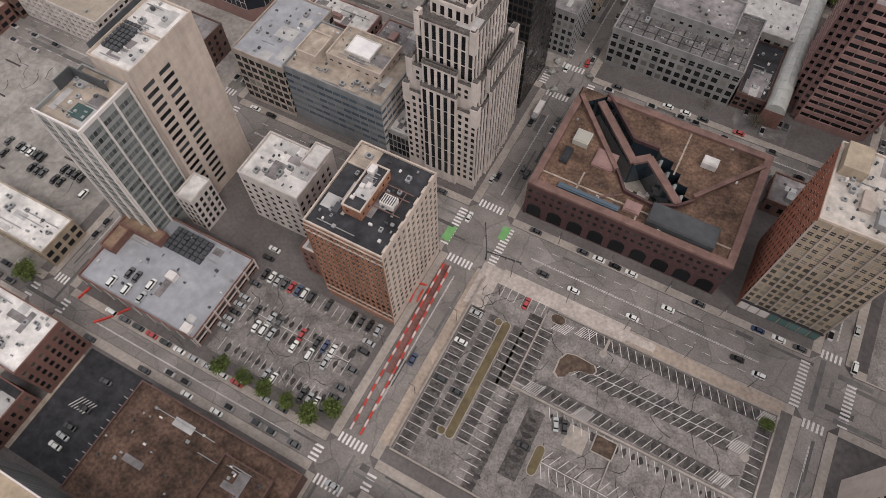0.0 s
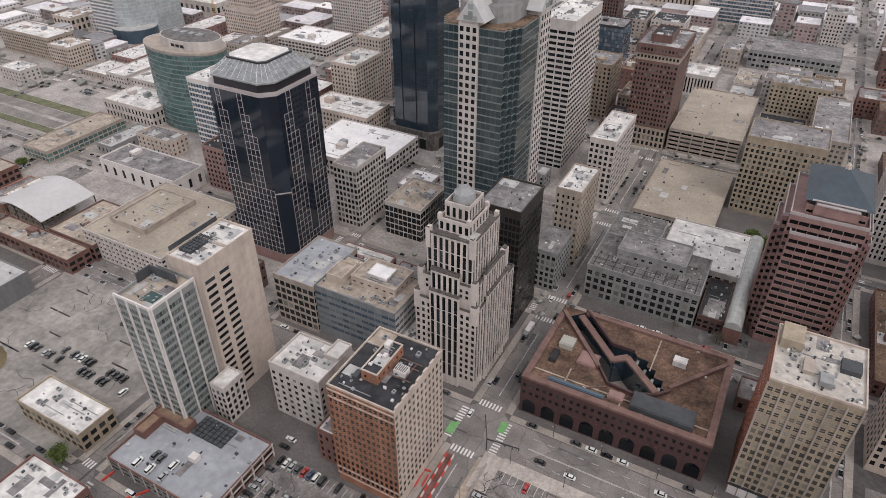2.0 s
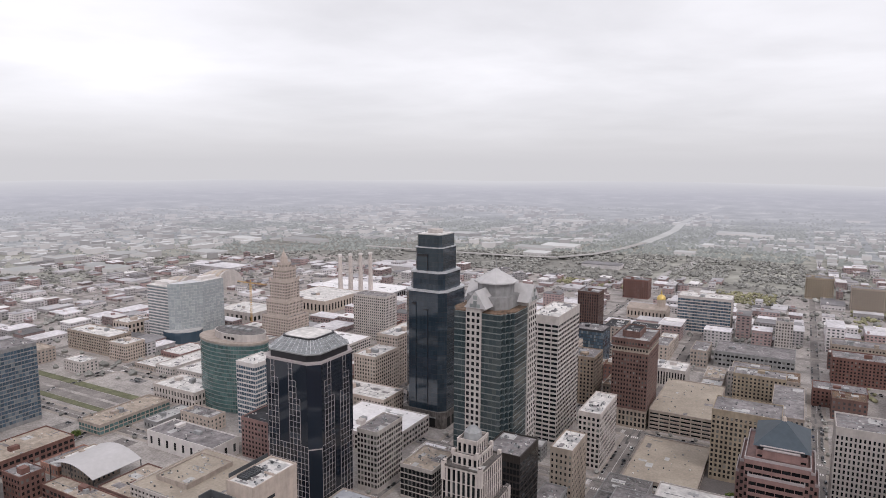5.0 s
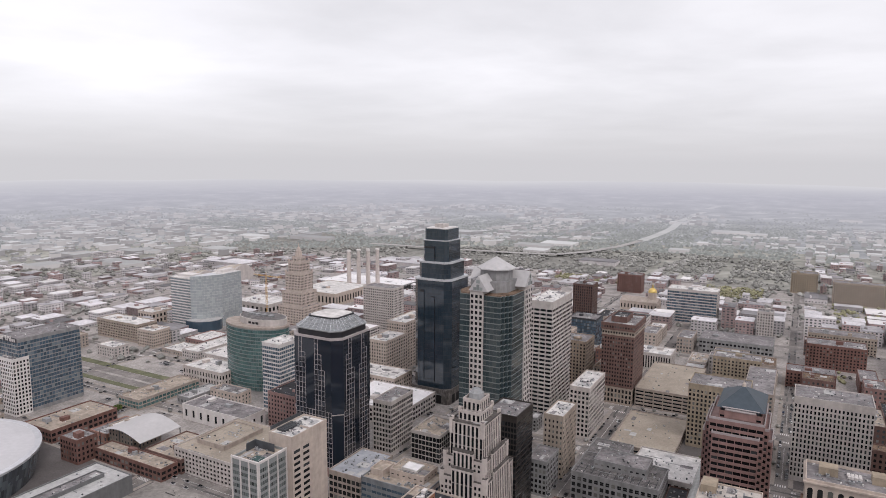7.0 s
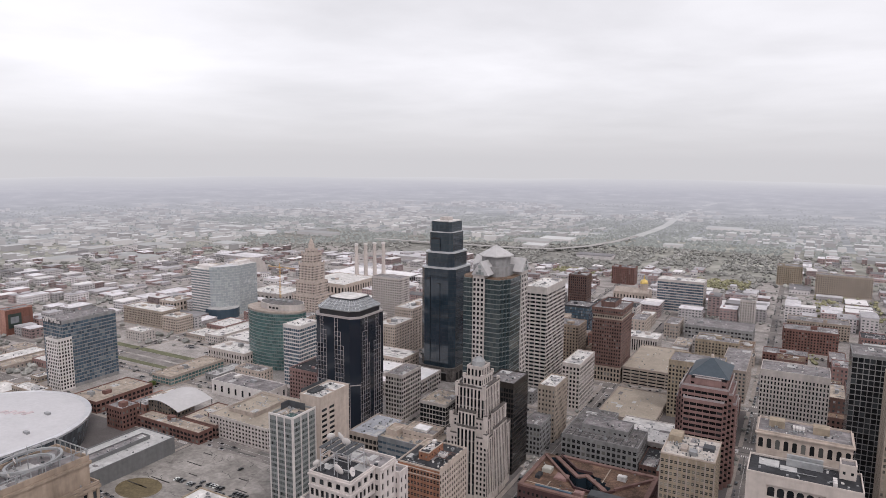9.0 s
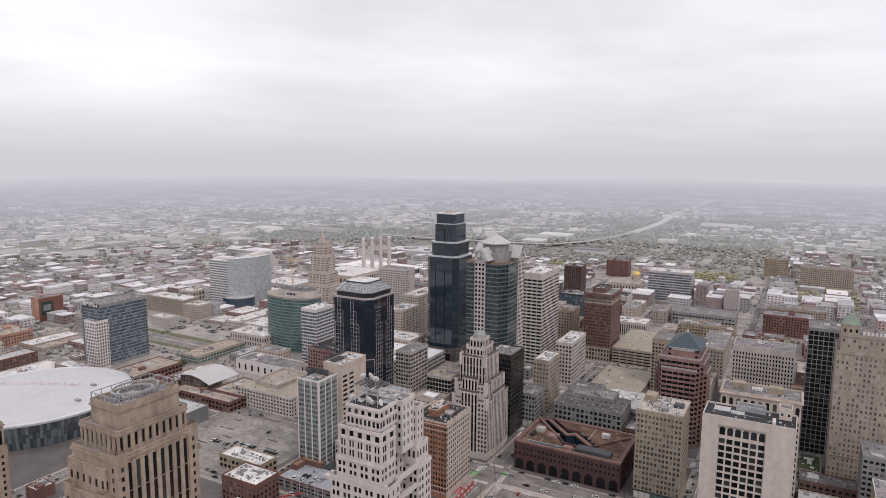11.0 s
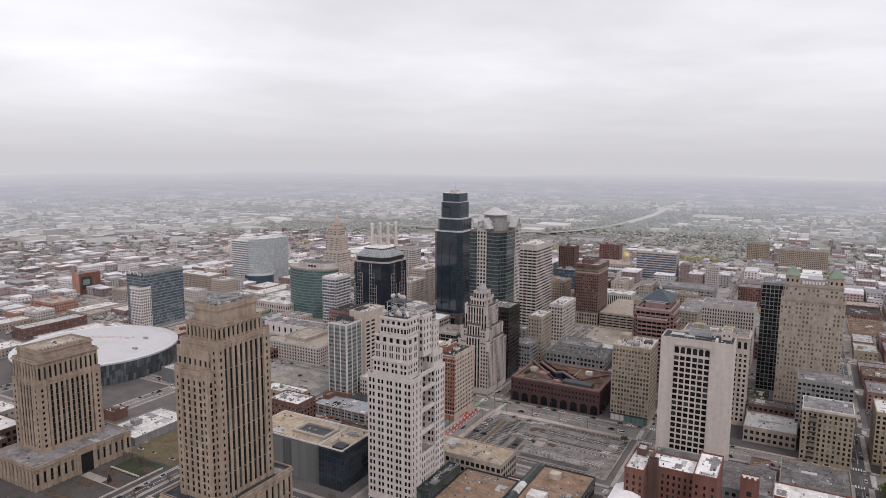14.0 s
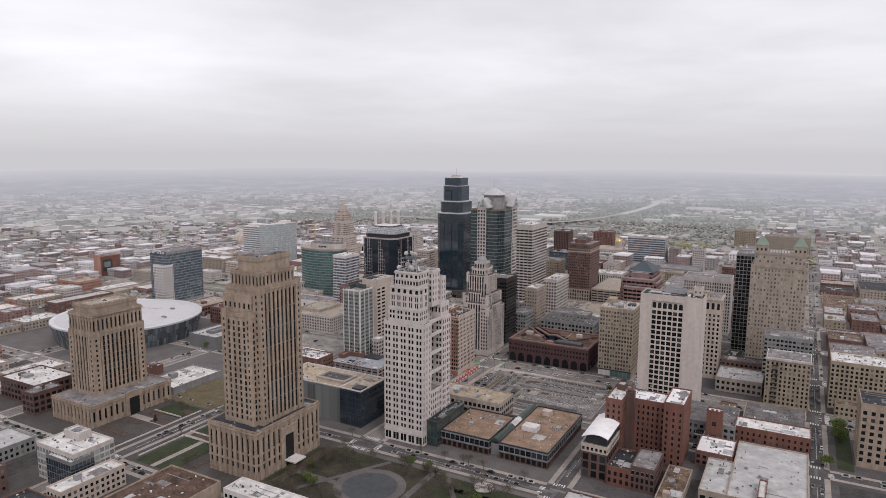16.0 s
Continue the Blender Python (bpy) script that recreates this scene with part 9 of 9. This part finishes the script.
for x0, x1, y0, y1 in WOODED:
    flat("wood_floor", x0 + 6, x1 - 6, y0 + 6, y1 - 6, 0.0, 0.16, undergrowth, "grey-brown undergrowth of the bare woods")
    for i in range(int((x1 - x0) * (y1 - y0) / 105)):
        x, y = rz.uniform(x0, x1), rz.uniform(y0, y1)
        if noise.noise((x / 90, y / 90, 3.3)) > -0.12 and free(x, x, y, y):
            clump(x, y, 0.1, rz.uniform(2.0, 4.4))
rg = random.Random(8)
for x0, x1, y0, y1, n in ((-60, 30, 975, 1075, 260), (130, 215, 830, 1000, 240), (95, 130, 575, 612, 40), (-330, -180, 1010, 1060, 200)):
    for i in range(n):
        x, y = rg.uniform(x0, x1), rg.uniform(y0, y1)
        if free(x, x, y, y):
            woods, keep_ = grove, woods
            clump(x, y, 0.4, rg.uniform(1.8, 3.6))
            woods = keep_
tagged(structure("spring_woods", grove, spring_grove, "trees in fresh yellow-green leaf between the buildings"), kind="stuff")
tagged(structure("far_town_glazing", far_g, town_glass, "grey windows of the low far town"), kind="stuff")
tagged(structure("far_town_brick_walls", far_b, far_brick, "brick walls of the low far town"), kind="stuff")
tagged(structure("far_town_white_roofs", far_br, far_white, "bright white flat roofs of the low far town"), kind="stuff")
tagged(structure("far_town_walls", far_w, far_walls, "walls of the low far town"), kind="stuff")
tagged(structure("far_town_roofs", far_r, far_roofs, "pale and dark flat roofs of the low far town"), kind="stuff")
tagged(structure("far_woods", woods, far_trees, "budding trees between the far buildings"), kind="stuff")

# the motorway that curves away to the north
def ribbon(name, points, width, z, material, label):
    b = Boxes()
    for (ax, ay), (bx, by) in zip(points, points[1:]):
        for k in range(6):
            u, v = k / 6, (k + 1.03) / 6
            b.plank(ax + (bx - ax) * u, ay + (by - ay) * u, ax + (bx - ax) * v, ay + (by - ay) * v, width, hills(ax, ay) + z - 1, hills(ax, ay) + z)
    return structure(name, b, material, label)


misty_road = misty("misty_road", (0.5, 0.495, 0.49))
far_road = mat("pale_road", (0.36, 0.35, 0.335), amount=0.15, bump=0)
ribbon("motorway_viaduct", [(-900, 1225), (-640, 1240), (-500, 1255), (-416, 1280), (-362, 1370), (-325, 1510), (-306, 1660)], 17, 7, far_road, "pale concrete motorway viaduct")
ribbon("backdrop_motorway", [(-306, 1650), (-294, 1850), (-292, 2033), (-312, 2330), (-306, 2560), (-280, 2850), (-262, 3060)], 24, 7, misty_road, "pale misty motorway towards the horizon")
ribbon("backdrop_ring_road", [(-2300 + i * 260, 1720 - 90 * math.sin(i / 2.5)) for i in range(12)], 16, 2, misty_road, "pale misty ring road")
ribbon("ring_motorway", [(-1400, 1000), (-1000, 930), (-660, 880), (-400, 930), (-250, 1010), (-174, 1090), (-168, 1216), (-147, 1373), (-130, 1480)], 14, 1.0, far_road, "pale concrete ring motorway")
for (x0, x1, y0, y1) in ((-620, -470, 222, 232), (-620, -470, 236, 246)):
    flat("sunken_road", x0, x1, y0, y1, 0.15, 0.25, asphalt, "sunken motorway lanes")
flat("motorway_bank", -632, -458, 214, 221, 0.15, 0.4, verge, "green bank beside the motorway")
flat("motorway_bank", -632, -458, 247, 256, 0.15, 0.4, verge, "green bank beside the motorway")
b = Boxes()
b.prism([(-1290, 1655), (-1130, 1585), (-1040, 1600), (-1080, 1690), (-1240, 1740)], 0.2, 1.2)
structure("backdrop_gravel_yard", b, misty("misty_gravel", (0.72, 0.71, 0.70)), "pale gravel yard by the river")

# vaulted arcade and black-roofed shops between the grey block and the pink tower
vault = thing("vaulted_arcade", 33.5, 258, 0, "long barrel-vaulted green glass arcade on stone walls", "arcade")
for i in range(17):
    b = Boxes()
    y0, y1 = 217 + i * 4.9, 217 + i * 4.9 + 4.75
    k = len(b.v)
    for y in (y0, y1):
        b.v += [(33.5 - 4 * math.cos(math.pi * j / 10), y, 9 + 4 * math.sin(math.pi * j / 10)) for j in range(11)]
    b.f += [(k + j, k + j + 11, k + j + 12, k + j + 1) for j in range(10)] + [tuple(range(k, k + 11)), tuple(range(k + 21, k + 10, -1))]
    b.m += [0] * 12
    part("vault_bay", b, vault_glass, vault)
b = Boxes()
b.box(29.4, 37.6, 217, 300, 0, 9)
part("wall", b, red_brick, vault)
tower("black_roof_shops", "low shops with a black tar roof", [(17, 29, 221, 254, 0, 8, dark_brick, style(3, 3.6, 2, 2, dark_glass, 0.3), tar)], windows=10).finish()
clutter(18, 28, 224, 252, 8.06, 4, 77)
# rows of white bars on roof edges
for x, y, z, n, w, tx, ty in ((-523, 126.7, 67.2, 8, 1.6, 1, 0), (170, 216, 107, 7, 1.5, 1, 0)):
    sign = thing("roof_sign", x, y, z - 1, "row of white sign bars on a roof edge", "sign")
    for i in range(n):
        b = Boxes()
        b.box(x + i * w * 1.5, x + i * w * 1.5 + w, y - 0.2, y, z - 1, z + 1.2)
        part("sign_bar", b, white_panel, sign)

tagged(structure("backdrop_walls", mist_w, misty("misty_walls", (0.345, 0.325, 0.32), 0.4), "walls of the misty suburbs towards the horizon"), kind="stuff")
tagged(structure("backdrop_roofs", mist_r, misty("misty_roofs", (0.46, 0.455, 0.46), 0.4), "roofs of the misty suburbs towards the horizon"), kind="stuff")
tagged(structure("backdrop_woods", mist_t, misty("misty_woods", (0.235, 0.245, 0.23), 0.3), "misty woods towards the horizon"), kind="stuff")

# steel gallery with dishes on the white tower
frame_ = thing("steel_gallery", -36, -39, 100, "open steel gallery on the white tower roof", "gallery")
for x in (-39.5, -33, -26.5):
    for y in (-44.5, -34):
        b = Boxes()
        b.box(x - 0.15, x + 0.15, y - 0.15, y + 0.15, 100.1, 112)
        part("post", b, pale_metal, frame_)
for z in (104, 108, 111.8):
    for x0, x1, y0, y1 in ((-39.5, -26.5, -44.6, -44.4), (-39.5, -26.5, -34.1, -33.9), (-39.6, -39.4, -44.5, -34), (-26.6, -26.4, -44.5, -34)):
        b = Boxes()
        b.box(x0, x1, y0, y1, z, z + 0.22)
        part("beam", b, pale_metal, frame_)
for i in range(5):
    b = Boxes()
    b.box(-40 + i * 2.9, -38 + i * 2.9, -45, -33.5, 112, 112.25)
    part("deck_plank", b, dark_machine, frame_)
frame_.location, frame_.scale = (-29.6, -57, 113.7), (0.9, 0.85, 0.72)
# dark kerbs scattered over the western lot
rk = random.Random(31)
for i in range(16):
    x, y, ln = rk.uniform(-288, -200), rk.choice((40, 52, 68, 80, 96)), rk.uniform(5, 10)
    flat("lot_kerb", x, x + ln, y, y + 0.7, 0.2, 0.5, fresh_asphalt, "dark kerbed strip in the western lot")

flat("dark_lot", 132, 151, -66, -26, 0.1, 0.215, fresh_asphalt, "dark asphalt lot beside the brick shops")
for x in (141, 149):
    sky_ = thing("roof_skylight", x, 22, 9, "dark framed skylight on a pale roof", "skylight", "roof skylights")
    b = Boxes()
    b.box(x - 0.2, x + 5.2, 19.8, 28.2, 9.0, 9.5)
    part("frame", b, white_panel, sky_)
    b = Boxes()
    b.box(x, x + 5, 20, 28, 9.3, 9.6)
    part("pane", b, dark_glass, sky_)
for x, y, s_ in ((224, 74, 0.9), (225, 82, 0.8), (224, 90, 0.95), (225, 98, 0.8), (216, 30, 0.7)):
    copy_thing(big_tree, pose(x, y, 0.17, 0, 0, y * 31) @ Matrix.Scale(s_, 4))
# darker strips on the southern and eastern streets: foreground dimness put into the colour
for name_, x0, x1, y0, y1, k in (("resurfaced_street", 70, 420, -87, -73, 0), ("resurfaced_street", 205, 217, -170, 380, 1), ("resurfaced_street", 75, 87, -170, 10, 2), ("resurfaced_street", -230, 70, -85, -75, 3), ("resurfaced_street", -182, -168, -170, -90, 4), ("resurfaced_street", 82, 420, 13, 25, 5)):
    flat(name_, x0, x1, y0, y1, 0.0, 0.026 + 0.004 * k, dark_street, "darker newer asphalt street")

flat("east_lot", 222, 332, -70, 8, 0.1, 0.215, fresh_asphalt, "dark asphalt lot by the eastern street")
flat("east_lot", 222, 231, 30, 104, 0.1, 0.215, grass, "strip of lawn beside the stone office")

for k, (x0, x1, y0, y1) in enumerate(((-218, -206, -134, -128), (-218, -206, -118, -112), (-204, -188, -126, -120), (-122, -118, -160, -100), (-68, -63, -160, -96), (-160, -128, -128, -124), (-222, -196, -152, -146), (-200, -190, -104, -98))):
    flat("planting_bed", x0, x1, y0, y1, 0.1, 0.3, soil_bed, "bare brown planting bed")
for k, (x0, x1, y0, y1) in enumerate(((-164, -126, -124, -123.2), (-164, -126, -130.8, -130), (-187, -186.2, -165, -95), (-163, -162.2, -165, -95), (-218, -190, -110.5, -109.8))):
    wall_ = thing("low_wall", (x0 + x1) / 2, (y0 + y1) / 2, 0.15, "low pale stone wall beside the walk", "wall", "low walls")
    b = Boxes()
    b.box(x0, x1, y0, y1, 0.15, 1.0)
    part("coping", b, pale_conc, wall_)
for x0, x1, y0, y1 in ((-224, -186, -127, -121), (-162, -116, -131, -124), (-146, -142, -170, -98)):
    flat("walk", x0, x1, y0, y1, 0.1, 0.225, concrete, "pale concrete walk")
for x, y in ((-201, -123), (-139, -127)):
    st_ = thing("monument", x, y, 0.2, "dark bronze monument on a stone plinth", "monument", "monuments")
    b = Boxes()
    b.cone(x, y, 0.2, 2.6, 1.6, 1.2, 8)
    b.cone(x, y, 2.6, 5.2, 0.9, 0.3, 10)
    part("body", b, bronze, st_)

for i in range(11):
    x = -37 + i * 5
    flat("roof_seam", x, x + 0.5, 220, 231.5, 20.0, 20.1, tar, "dark tar seam on a grey roof")
for y in (223.5, 227.5):
    flat("roof_seam", -38, 15, y, y + 0.4, 20.0, 20.104, tar, "dark tar seam on a grey roof")
for x, y, w, d_ in ((30, -160, 40, 22), (-58, -104, 24, 10), (22, -118, 40, 14), (26, -108, 44, 12)):
    flat("lawn", x, x + w, y, y + d_, 0.15, 0.226, grass, "green lawn in the park")

rq = random.Random(15)
for i in range(34):
    x, y = rq.uniform(48, 72), rq.uniform(134, 160)
    vent = thing("roof_vent", x, y, 60.06, "small grey vent on a pale flat roof", "vent", "roof vents")
    b = Boxes()
    b.cone(x, y, 60.06, 60.06 + rq.uniform(0.5, 1.3), 0.35, 0.3, 8)
    b.cone(x, y, 61.1, 61.4, 0.5, 0.2, 8)
    part("flue", b, rq.choice((machine, dark_machine, white_panel)), vent)

for k, (x0, x1, y0, y1) in enumerate(((8, 56, 37.5, 43), (8, 56, 30.5, 35.5))):
    flat("bay_strip", x0, x1, y0, y1, 0.15, 0.238, bay_asphalt, "darker asphalt under the parking bays")
